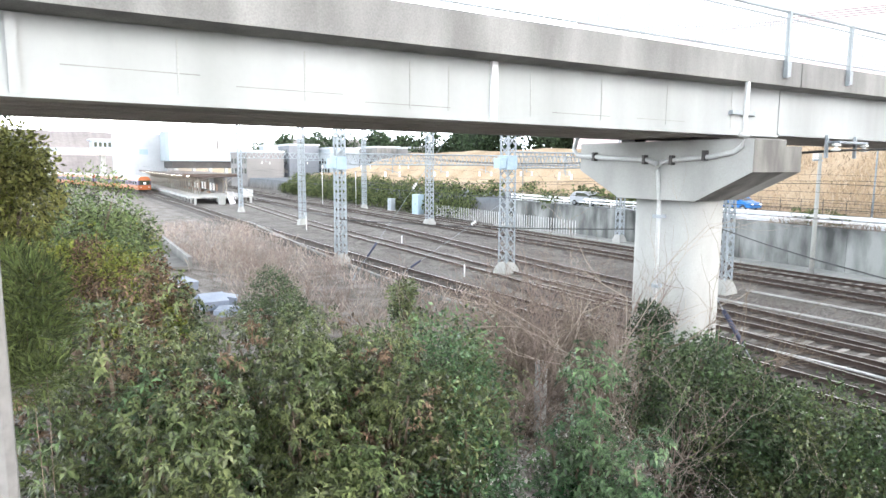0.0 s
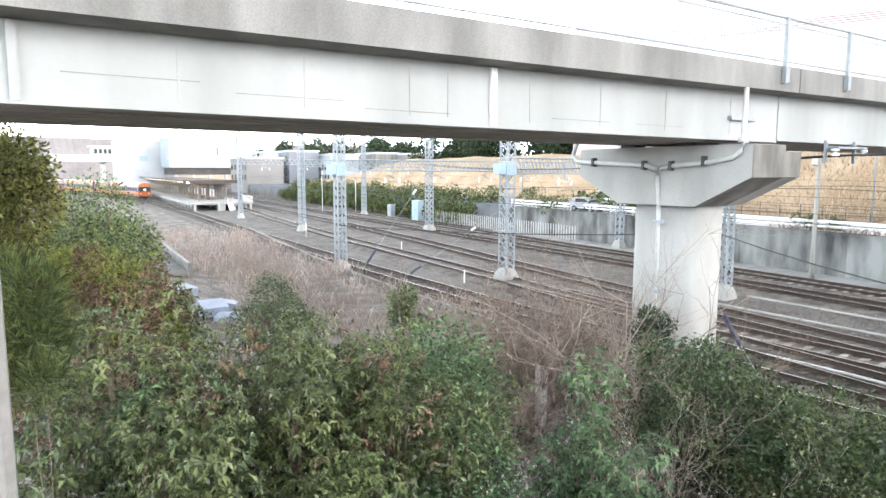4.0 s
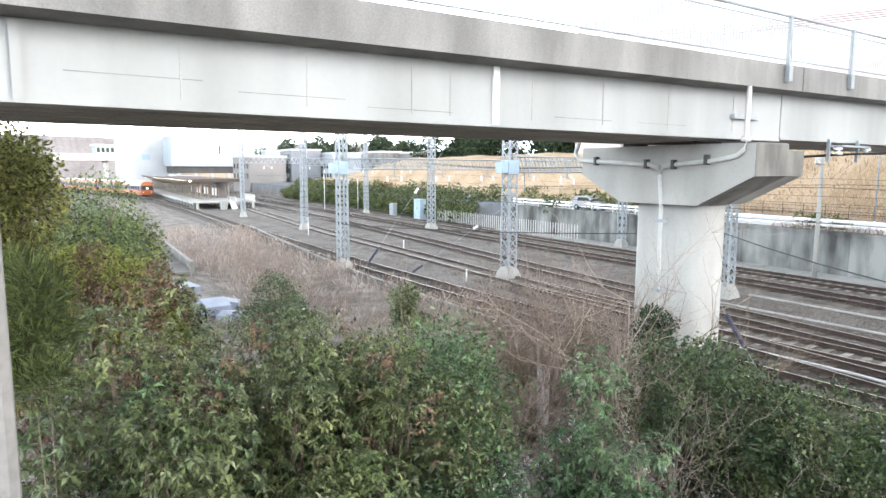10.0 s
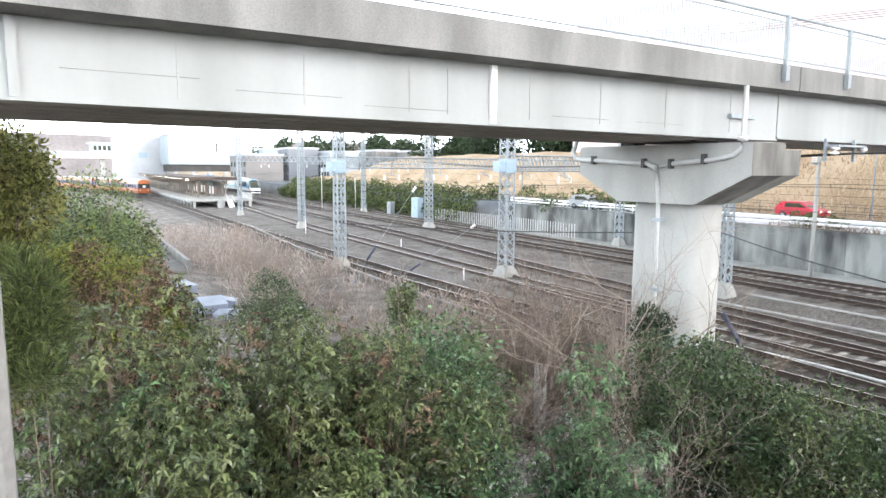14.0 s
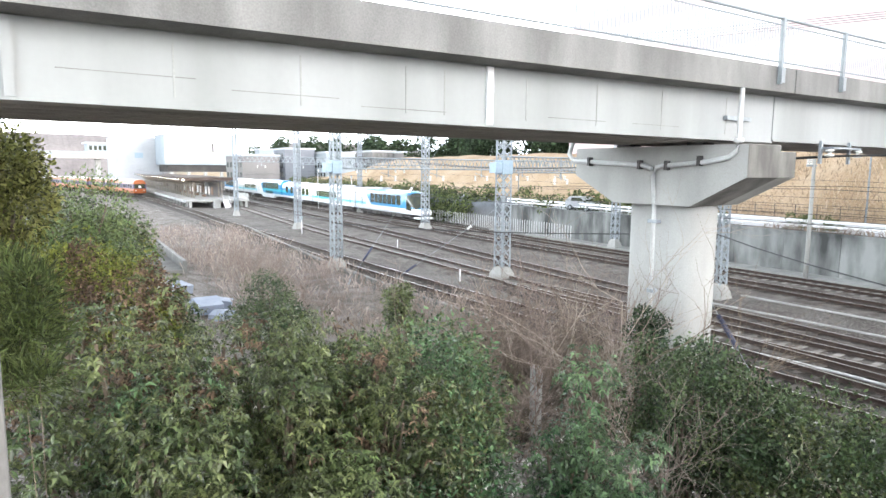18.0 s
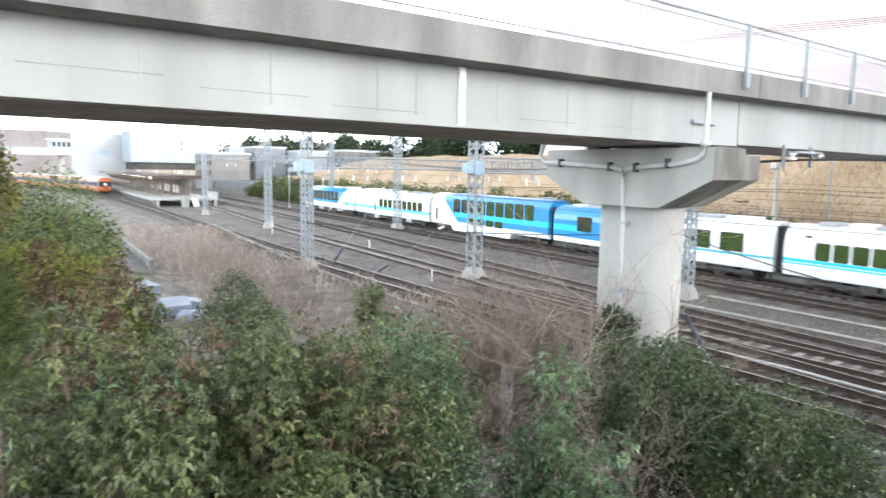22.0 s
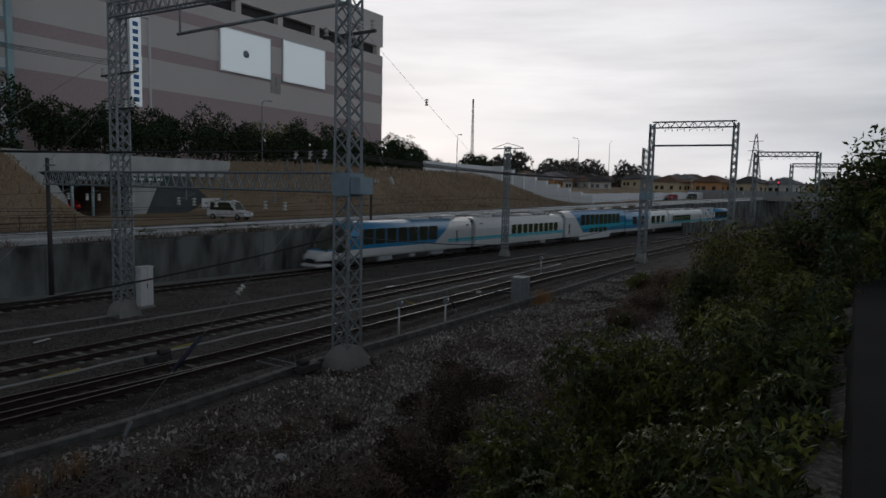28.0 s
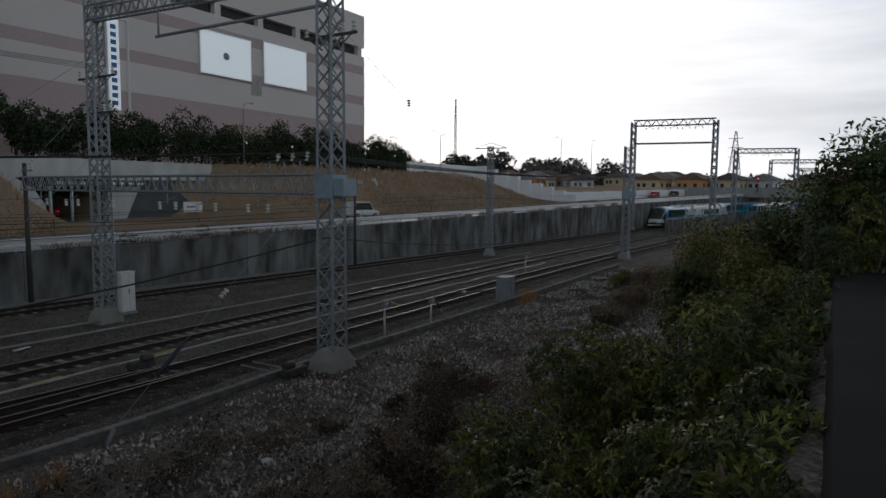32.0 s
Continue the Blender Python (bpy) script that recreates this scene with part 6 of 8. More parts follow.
    for i, (x, y, h) in enumerate(((-11.3, 10.6, 3.6), (-12.6, 9.9, 3.3), (-10.4, 12.0, 4.0), (-13.6, 11.2, 3.2), (-11.9, 12.6, 3.4), (-9.4, 11.0, 5.6), (-8.4, 11.9, 6.0), (-7.0, 8.9, 2.8), (-9.6, 8.2, 3.0), (-15.0, 12.2, 2.6), (-16.5, 11.5, 2.4), (-12.9, 10.6, 4.6), (-12.4, 11.6, 4.6), (-13.3, 12.4, 4.4), (-11.7, 12.0, 4.5), (-12.0, 13.2, 4.4))):
        bare_bush(x, y, h, 0.45, 17 if i < 5 or i > 10 else 10 if i > 8 else 7, "leafless grey-brown bush with fine twigs", 70 + i, (bark_pale if i in (5, 6) else bark_red) if i % 3 else bark, 0.021)
    for i, (x, y) in enumerate(((-6.7, 9.3), (-5.5, 9.5), (-7.6, 9.4), (-4.6, 9.7))):
        bare_bush(x, y, 2.9 - 0.25 * i, 0.6, 5, "pale leafless climber tangled over a dark shrub", 960 + i, bark_pale, 0.013)
    for i in range(46):
        rb = np.random.default_rng(300 + i)
        x, y = -16 - 36 * rb.uniform(), 9.0 + 7.5 * rb.uniform()
        bare_bush(x, y, 1.5 + 1.0 * rb.uniform(), 0.7, 5, "leafless reddish-brown thicket among the reeds", 410 + i, bark_red if i % 3 else bark_pale, 0.014)
    for i, x in enumerate(np.arange(3.7, 9.0, 0.75)):
        shrub("laurel_shrub", x, 0.55 + 0.12 * (i % 3), 5.15 + 0.1 * (i % 2), (0.62, 0.42, 0.75), 3600, 0.105, 0.36, leaf_shade if i % 2 else leaf_olive, lau, 330 + i, second=leaf_olive if i % 2 else leaf_shade, share=0.3)
    for i, x in enumerate(np.arange(3.3, 15.0, 0.62)):
        shrub("low_shrub", x, 0.4 + 0.08 * (i % 3), 5.32 + 0.08 * (i % 2), (0.45, 0.3, 0.4), 1300, 0.085, 0.36, leaf_shade if i % 3 else leaf_dense, "low leafy shrub along the edge of the path", 600 + i, lumps=10, second=leaf_olive, share=0.3, trunk=0.02)
    for i, (x, y, h, r) in enumerate(((31, 5.5, 2.0, 2.0), (34, 9.0, 1.3, 1.8), (38, 7.0, 1.8, 2.2), (44, 10.0, 1.6, 2.4), (50, 8.0, 2.4, 3.0), (58, 9.5, 2.2, 3.2), (47, 13.0, 1.0, 1.6), (29, 8.5, 1.0, 1.3), (68, 10.0, 2.2, 3.6))):
        shrub("low_shrub", x, y, z_ground(x, y) + h, (r, r * 0.8, h * 0.6), 5000, 0.13, 0.4, dry_mat if i % 2 else leaf_olive, "low rounded brown-olive shrub on the bank", 350 + i, lumps=24, second=leaf_rust, share=0.3, trunk=0.04)
    for i, (x, y, h) in enumerate(((10.5, 3.8, 1.8), (11.3, 5.2, 1.4), (5.6, 4.6, 1.4), (14.6, 6.2, 1.6))):
        bare_bush(x, y, h, 0.5, 5, "leafless dry bush on the bank", 90 + i, bark_pale, 0.012)


make_near_plants()


def make_dry_ground_cover():
    rng = np.random.default_rng(8)
    # reeds at the left edge of the yard
    n = 8000
    x = rng.uniform(-75, -17, n)
    y = rng.uniform(0, 1, n) ** 0.8 * 11 + 7.0 + 0.06 * (-17 - x)
    keep = np.array([noise.noise(Vector((a * 0.3, b * 0.3, 0))) > -0.04 for a, b in zip(x, y)])
    x, y = x[keep], y[keep]
    z = np.array([z_ground(a, b) for a, b in zip(x, y)])
    tagged(blades("dry_reeds", np.stack([x, y, z], 1), 1.0, 0.007, reed_mat, rng=rng, tuft=0.03, lean=0.6), "pale dry reeds with feathery heads beside the yard", "reeds", kind="stuff")
    # straw grass on the bank
    n = 16000
    x, y = rng.uniform(-24, 34, n), rng.uniform(2.2, 16.5, n)
    keep = np.array([noise.noise(Vector((a * 0.4, b * 0.4, 5))) > 0.05 for a, b in zip(x, y)])
    x, y = x[keep], y[keep]
    z = np.array([z_ground(a, b) for a, b in zip(x, y)])
    tagged(blades("dry_grass", np.stack([x, y, z], 1), 0.35, 0.007, dry_mat, rng=rng, lean=0.7), "thin dry grass on the bank", "grass", kind="stuff")
    # dry grass hanging over the top of the retaining wall
    n = 5200
    x = rng.uniform(-34, 120, n)
    keep = np.array([noise.noise(Vector((a * 0.22, 3.3, 1))) > -0.02 for a in x])
    x = x[keep]
    y = np.array([y_wall(a) for a in x]) + rng.uniform(-0.1, 0.5, len(x))
    z = np.array([z_road(a) for a in x]) + 0.05
    tagged(blades("wall_grass", np.stack([x, y, z], 1), 0.5, 0.022, dry_mat, rng=rng, lean=1.3), "dry grass hanging over the top of the retaining wall", "grass", kind="stuff")
    # fallen leaves and chips on the bank
    n = 105000
    x, y = rng.uniform(-14, 60, n), rng.uniform(2.0, 16.8, n)
    z = np.array([z_ground(a, b) + 0.16 * noise.noise(Vector((a * 0.5, b * 0.5, 0))) + 0.09 * noise.noise(Vector((a * 1.7, b * 1.7, 3))) for a, b in zip(x, y)]) + 0.03
    p = np.stack([x, y, z], 1)
    up = np.tile([0, 0, 0.6], (n, 1))
    pale = leaf_mat("litter_pale", (0.33, 0.315, 0.3), (0.56, 0.54, 0.52), 0.95)
    brown = leaf_mat("litter_brown", (0.09, 0.07, 0.054), (0.2, 0.16, 0.13), 0.95)
    patch = np.array([noise.noise(Vector((a * 0.45, b * 0.45, 9))) for a, b in zip(x, y)])
    k = patch + rng.normal(0, 0.22, n) > -0.1
    tagged(leaves("fallen_leaves", p[k], up[k], 0.15, 0.5, pale, None, rng, 0.2), "pale curled fallen leaves on the bank", "leaf litter", kind="stuff")
    tagged(leaves("fallen_leaves", p[~k], up[~k], 0.11, 0.6, brown, None, rng, 0.2), "brown curled fallen leaves on the bank", "leaf litter", kind="stuff")
    # twigs and cut sticks among the leaves
    n = 5000
    x, y = rng.uniform(-4, 34, n), rng.uniform(3.0, 16.2, n)
    sticks = bmesh.new()
    for a, b in zip(x, y):
        h = z_ground(a, b) + 0.16 * noise.noise(Vector((a * 0.5, b * 0.5, 0))) + 0.09 * noise.noise(Vector((a * 1.7, b * 1.7, 3))) + 0.05
        d = Vector((rng.normal(), rng.normal(), rng.normal(0.1, 0.25))).normalized() * rng.uniform(0.12, 0.45)
        add_tube(sticks, [Vector((a, b, h)) - d, Vector((a, b, h)) + d], rng.uniform(0.006, 0.014), 3, caps=False)
    tagged(part("fallen_twigs", sticks, bark_pale, None), "pale broken twigs on the littered bank", "twigs", kind="stuff")
    # orange tufts
    for i, (x, y) in enumerate(((8.0, 15.6), (6.9, 15.5), (1.5, 16.2), (37.6, 16.6), (4.4, 15.9))):
        m = 60 if i not in (3,) else 220
        r = np.stack([rng.normal(0, 0.16 if i != 3 else 0.6, m), rng.normal(0, 0.16, m), 0 * rng.uniform(size=m)], 1)
        t = tagged(empty("grass_tuft", Matrix.Translation((x, y, z_ground(x, y) - 0.02))), "orange-brown tuft of dry grass by the cable trough", "grass tuft", "dry grass tufts")
        blades("tuft", r, 0.85 if i == 3 else 0.62, 0.008, orange_grass, t, rng, 0.35)


make_dry_ground_cover()


# ---- lineside things ----
def sag(a, b, drop, n=12):
    a, b = Vector(a), Vector(b)
    return [a.lerp(b, i / n) - Vector((0, 0, drop * 4 * (i / n) * (1 - i / n))) for i in range(n + 1)]


def wire(name, pts, r, label, group="", mat_=None):
    return tagged(part(name, tube(pts, r, 4), mat_ or wire_mat, None), label, "cable" if "feeder" in name or "cable" in name else "wire", group)


def make_wires():
    for line, h in ((LINE_A, 5.2), (LINE_B, 5.2), (LINE_C, 5.25)):
        pts = [p for p in spline(line, 8) if -170 < p.x < 230]
        wire("contact_wire", [(p.x, p.y, h) for p in pts], 0.011, "thin contact wire above the track", "contact wires")
        cat = []
        for i, p in enumerate(pts):
            cat.append((p.x, p.y, h + 0.75 + 0.35 * math.cos(i * 2 * math.pi / 6)))
        wire("catenary_wire", cat, 0.009, "sagging catenary wire above the track", "contact wires")
    # feeder cables that run from the bridge past the masts
    for k, (y, z) in enumerate(((20.5, 7.3), (21.3, 7.32), (22.1, 7.34))):
        wire("feeder_cable", sag((-60, y + 17, z + 0.3), (-9.5, y, z), 0.5) + sag((-9.5, y, z), (19.2, 18.1 + 0.8 * k, 8.25), 0.35)[1:] + sag((19.2, 18.1 + 0.8 * k, 8.25), (67.2, 18.2 + 0.5 * k, 8.5), 0.5)[1:], 0.026, "black feeder cable under the bridge", "feeder cables")
    for k in range(4):
        wire("feeder_cable", sag((-72, 29, 14.2 + 0.2 * k), (-32.3, 27.1, 14.3 + 0.2 * k), 0.6), 0.012, "thin feeder wire between masts", "feeder cables")
        wire("feeder_cable", sag((-32.3, 27.1, 14.3 + 0.2 * k), (19.5, 32.0 + 0.5 * k, 12.9), 1.0), 0.012, "thin feeder wire between masts", "feeder cables")
    # low signal cable slung along the masts
    wire("signal_cable", sag((-41.8, 19.5, 3.0), (-21, 33, 3.4), 0.3) + sag((-21, 33, 3.4), (19.3, 17.2, 4.9), 1.9)[1:], 0.03, "thick black cable slung between masts", "signal cables")
    wire("signal_cable", sag((-97, 29.4, 3.6), (-41.8, 19.7, 3.2), 0.8), 0.03, "thick black cable slung between masts", "signal cables")
    wire("signal_cable", sag((19.3, 17.2, 4.9), (67.2, 18.7, 4.6), 1.4), 0.025, "thick black cable slung between masts", "signal cables")


make_wires()


def guy(foot, top, tube_z=(1.0, 2.6), material=dark_steel, at=0.72):
    """A stay wire with its anchor, a dark guard tube and an insulator."""
    a, b = Vector(foot), Vector(top)
    t = tagged(empty("guy_wire"), "steel guy wire with a dark guard tube and small insulator", "guy wire", "guy wires")
    d = b - a
    part("cable", tube([a, b], 0.01, 4), galv, t)
    k0, k1 = (tube_z[0] - a.z) / d.z, (tube_z[1] - a.z) / d.z
    part("guard_tube", tube([a + d * k0, a + d * k1], 0.07, 8), material, t, "dark guard tube")
    part("anchor", tube([a + Vector((0, 0, -0.3)), a + d * 0.03], 0.06, 6), galv, t)
    m = Matrix.Translation(a + d * at) @ d.to_track_quat("Z", "Y").to_matrix().to_4x4()
    piece("insulator", INSULATOR, t, m)


def make_lineside():
    navy = mat("navy_tube", (0.035, 0.04, 0.075), (0.05, 0.055, 0.09), 4, 0.5, bump=0.05)
    guy((-8.4, 17.0, -0.2), (-13.0, 17.0, 5.85), (1.88, 2.72), navy)
    guy((3.54, 19.93, -0.2), (19.4, 32.6, 8.8), (0.4, 0.95), navy, 0.35)
    guy((10.07, 17.05, -0.15), (19.0, 16.95, 7.55), (1.25, 2.12), navy, 0.46)
    guy((-34.78, 16.98, -0.2), (-32.3, 26.9, 14.2), (1.3, 2.15), navy, 0.4)
    guy((-33.5, 18.98, -0.2), (-32.4, 26.9, 4.5), (0.6, 1.0), navy)
    guy((10.5, 37.0, -0.2), (19.5, 33.0, 11.5), (0.6, 1.0), navy)
    guy((4.0, 41.0, -0.2), (19.5, 33.2, 13.5), (0.6, 1.0), navy)
    wire("stay_wire", sag((19.6, 17.0, 13.3), (62.4, 32.3, 7.0), 0.15), 0.009, "thin stay wire with an egg insulator between masts", mat_=galv)
    ei = tagged(new("egg_insulator", INSULATOR), "dark egg insulator on a stay wire", "insulator", "stay insulators")
    ei.matrix_basis = Matrix.Translation((30.3, 20.83, 11.65))
    guy((31.0, 18.9, -0.2), (19.6, 16.9, 10.0), (0.2, 0.6), navy)
    guy((40.5, 19.0, -0.2), (30.0, 18.5, 1.2), (-0.1, 0.5), navy)
    # cable trough of lidded concrete troughs along the bank
    trough = tagged(empty("cable_trough"), "long row of concrete cable troughs beside the near track", "cable trough", kind="structure")
    bm = bmesh.new()
    add_box(bm, 0.004, 0.996, -0.125, 0.125, -0.03, 0.012, bev=0.008)
    # sides in darker concrete, which paints the shade below the lid
    add_box(bm, 0.006, 0.994, -0.1, 0.1, -0.35, -0.033, mi=1)
    me = mesh_of("trough_lid", bm, [mat("trough_concrete", (0.27, 0.27, 0.255), (0.18, 0.18, 0.17), 2.5, 0.9, obj=0.2), concrete_wall])
    line = spline([(-78, 24.5), (-43.7, 20.0), (-20, 18.5), (0, 18.25), (10, 17.6), (19, 17.9), (34, 17.6), (60, 17.5)], 2)
    for i, (p, a) in enumerate(along(line, 1.0)):
        piece("trough_lid", me, trough, Matrix.Translation((p.x, p.y, -0.06 + random.uniform(-0.01, 0.01))) @ Matrix.Rotation(a + random.uniform(-0.006, 0.006), 4, "Z"))
    trough2 = tagged(empty("cable_pipe"), "grey cable pipe lying between the tracks", "cable pipe", kind="structure")
    part("pipe", tube([(x, 23.7 + 0.1 * math.sin(x), -0.08) for x in np.arange(-14.0, 60.0, 2.0)], 0.05, 6), pvc, trough2)
    trough3 = tagged(empty("cable_pipe"), "grey cable pipe lying between the tracks", "cable pipe", kind="structure")
    part("pipe", tube([(x, 30.6 - 0.02 * x, -0.12) for x in np.arange(-20.0, 70.0, 3.0)], 0.06, 6), concrete, trough3)
    part("pipe", tube([(x, 33.4 - 0.05 * x, -0.12) for x in np.arange(-20.0, 20.0, 3.0)], 0.06, 6), concrete, trough3)
    # relay cabinets
    def cabinet(x, y, w, d, h, m, label, z=-0.3):
        c = tagged(empty("relay_cabinet", Matrix.Translation((x, y, z))), label, "cabinet", "relay cabinets")
        part("body", box(-w / 2, w / 2, -d / 2, d / 2, 0.12, h, bev=0.03), m, c)
        part("plinth", box(-w / 2 - 0.06, w / 2 + 0.06, -d / 2 - 0.06, d / 2 + 0.06, 0, 0.118), concrete, c)
        part("lid", box(-w / 2 - 0.04, w / 2 + 0.04, -d / 2 - 0.04, d / 2 + 0.04, h + 0.002, h + 0.05, bev=0.015), m, c)
        for s in (-1, 1):
            part("door", box(s * w / 4 - w / 4 + 0.03, s * w / 4 + w / 4 - 0.03, -d / 2 - 0.02, -d / 2 - 0.002, 0.2, h - 0.08), m, c)
        part("handle", box(-0.02, 0.02, -d / 2 - 0.05, -d / 2 - 0.022, h * 0.5, h * 0.6), dark_steel, c)
        return c
    cabinet(37.4, 18.1, 1.1, 0.8, 1.55, galv, "grey steel relay cabinet beside the track")
    cabinet(-79.0, 49.5, 1.7, 1.0, 2.9, pale_blue, "pale blue relay cabinet at the foot of a mast")
    cabinet(-88.0, 50.2, 1.1, 0.8, 1.9, galv, "squat grey relay cabinet in the yard")
    cabinet(20.3, 32.2, 0.75, 0.5, 2.2, white_paint, "white switch box at the foot of a mast", 0.1)
    # dwarf signals and marker posts
    def marker(x, y, h, label, head=True):
        m = tagged(empty("dwarf_signal", Matrix.Translation((x, y, -0.3))), label, "signal", "trackside signals")
        part("post", lathe([(0.05, 0), (0.05, h - 0.1), (0.03, h)], 8), white_paint, m)
        if head:
            part("head", box(-0.13, 0.13, -0.14, 0.1, h - 0.05, h + 0.33, bev=0.04), galv, m)
            part("lens", lathe([(0.0, 0), (0.06, 0.0), (0.06, 0.03), (0.0, 0.04)], 10), porcelain, m).matrix_basis = Matrix.Translation((0, -0.15, h + 0.18)) @ Matrix.Rotation(math.pi / 2, 4, "X")
        return m
    cs = tagged(empty("colour_light_signal", Matrix.Translation((134.0, 23.9, -0.4))), "white-hooded colour light signal on a slim post", "signal", "trackside signals")
    part("post", lathe([(0.12, 0), (0.12, 4.4), (0.05, 4.6)], 8), white_paint, cs)
    part("head", box(-0.2, 0.2, -0.55, 0.1, 2.9, 4.0, bev=0.08), white_paint, cs)
    part("head", box(-0.2, 0.2, -0.1, 0.5, 3.9, 4.8, bev=0.08), white_paint, cs)
    rs = tagged(empty("stop_signal", Matrix.Translation((195.4, 18.4, 7.3))), "slim signal post showing a red light", "signal", "trackside signals")
    part("post", lathe([(0.1, 0), (0.1, 3.2)], 8), dark_steel, rs)
    part("head", box(-0.18, 0.18, -0.35, 0.35, 2.6, 4.0, bev=0.05), dark_steel, rs)
    part("red_light", lathe([(0.0, 0), (0.26, 0), (0.26, 0.05), (0, 0.08)], 12), mat("signal_red", (0.8, 0.05, 0.08), (0.8, 0.05, 0.08), 1, 0.4, bump=0, emit=(1.0, 0.06, 0.12, 4.0)), rs, "red signal light").matrix_basis = Matrix.Translation((-0.2, 0, 3.4)) @ Matrix.Rotation(-math.pi / 2, 4, "Y")
    marker(24.5, 18.2, 1.55, "small round-headed white trackside signal")
    marker(28.3, 18.0, 1.2, "short white marker post with a capped top")
    marker(52.0, 23.2, 1.1, "small white marker post between the tracks")
    marker(66.0, 18.0, 1.2, "small white marker post beside the track")
    marker(1.2, 29.8, 2.3, "white and black post signal between the tracks")
    marker(7.7, 29.6, 1.8, "slim grey post between the tracks", False)
    marker(-107.0, 46.9, 6.0, "tall white yard signal post")
    marker(-104.0, 52.0, 5.6, "tall white yard signal post")
    marker(-66.5, 27.2, 1.6, "white marker post in the yard")
    marker(-33.0, 24.2, 0.8, "short white marker in the yard", False)
    marker(-49.0, 29.0, 0.9, "short white marker in the yard", False)
    # point machines
    def point_machine(x, y, a, label):
        p = tagged(empty("point_machine", Matrix.Translation((x, y, -0.2)) @ Matrix.Rotation(radians(a), 4, "Z")), label, "point machine", "point machines")
        part("case", box(-0.5, 0.5, -0.22, 0.22, 0, 0.3, bev=0.05), dark_steel, p)
        part("motor", lathe([(0.12, -0.45), (0.16, -0.4), (0.16, 0.0), (0.12, 0.05)], 10), dark_steel, p).matrix_basis = Matrix.Translation((0, 0.1, 0.38)) @ Matrix.Rotation(math.pi / 2, 4, "Y")
        for k in (-0.3, 0.3):
            part("rod", tube([(k, 0.2, 0.05), (k, 2.6, 0.05)], 0.025, 5), galv, p)
    point_machine(4.0, 23.9, 180, "black electric point machine beside the rails")
    point_machine(15.0, 22.9, 180, "black electric point machine beside the rails")
    point_machine(17.6, 17.3, 0, "greasy equipment box beside the mast base")
    point_machine(-2.5, 31.4, 0, "grey point machine between the tracks")
    # white marker boards and yellow rods on the ballast
    for x, y in ((36.5, 27.9), (45, 24.2), (8.6, 24.4), (14, 29.9)):
        m = tagged(part("marker_board", box(-0.4, 0.4, -0.09, 0.09, 0.0, 0.05, bev=0.02), white_paint, None), "white flat marker lying beside the rails", "marker", "track markers")
        m.matrix_basis = Matrix.Translation((x, y, -0.22)) @ Matrix.Rotation(random.uniform(-0.3, 0.3), 4, "Z")
    for x, y, a in ((12.0, 24.2, 5), (17.0, 24.3, 3), (10.3, 29.0, 20), (19.0, 30.3, 0), (32.0, 23.0, 60), (1.5, 24.3, 10)):
        r = tagged(part("yellow_rod", tube([(-0.7, 0, 0), (0.7, 0, 0)], 0.035, 6), yellow_paint, None), "faded yellow rod beside the rails", "rod", "point rods")
        r.matrix_basis = Matrix.Translation((x, y, -0.18)) @ Matrix.Rotation(radians(a), 4, "Z")
    # litter
    lp = tagged(part("litter", lathe([(0.02, 0), (0.16, 0.05), (0.13, 0.16), (0.03, 0.2)], 7), white_paint, None), "crumpled white litter on the bank", "litter")
    lp.matrix_basis = Matrix.Translation((10.9, 11.6, z_ground(10.9, 11.6) + 0.02))
    cl = tagged(part("plastic_sheet", prism([(-0.5, 0), (0.45, 0.05), (0.5, 0.28), (-0.1, 0.4), (-0.48, 0.25)], "y", -0.3, 0.3), mat("sheet_blue", (0.3, 0.34, 0.42), (0.24, 0.28, 0.36), 3, 0.6), None), "crumpled pale blue plastic sheet in the grass", "plastic sheet")
    cl.matrix_basis = Matrix.Translation((-24.6, 6.3, z_ground(-24.6, 6.3) + 0.05)) @ Matrix.Scale(1.5, 4)
    for x, y, a, k in ((-28.0, 5.7, 0.5, 1.7), (-25.8, 7.0, 1.2, 1.2), (-23.6, 6.6, 2.2, 0.9)):
        o = tagged(new("plastic_sheet", cl.data), "crumpled pale blue plastic sheet in the grass", "plastic sheet", "plastic sheets")
        o.matrix_basis = Matrix.Translation((x, y, z_ground(x, y) + 0.05)) @ Matrix.Rotation(a, 4, "Z") @ Matrix.Scale(k, 4)
    # broken concrete lattice frames lying at the foot of the bank
    for x, y, a, n in ((9.2, 14.45, 0.16, 9), (17.8, 14.3, -0.05, 6)):
        fr = tagged(empty("concrete_lattice", Matrix.Translation((x, y, z_ground(x, y) - 0.05)) @ Matrix.Rotation(a, 4, "Z") @ Matrix.Rotation(-0.1, 4, "X")), "grey concrete ladder frame half sunk in the bank", "concrete frame", "slope frames")
        w = n * 0.44
        for q in (-0.42, 0.42):
            part("bar", box(-w / 2, w / 2, q - 0.09, q + 0.09, -0.1, 0.12, bev=0.02), darker_concrete, fr)
        rung = mesh_of("rung", box(-0.06, 0.06, -0.33, 0.33, -0.1, 0.1), darker_concrete)
        for k in range(n):
            piece("rung", rung, fr, Matrix.Translation((-w / 2 + 0.22 + 0.44 * k, 0, 0)))
    # concrete drain and stub in the bank
    dr = tagged(part("concrete_drain", prism([(-0.5, 0), (0.5, 0), (0.5, 0.5), (0.36, 0.5), (0.36, 0.12), (-0.36, 0.12), (-0.36, 0.5), (-0.5, 0.5)], "x", -4, 4), concrete_dark, None), "dark concrete drain channel in the bank", "drain", kind="structure")
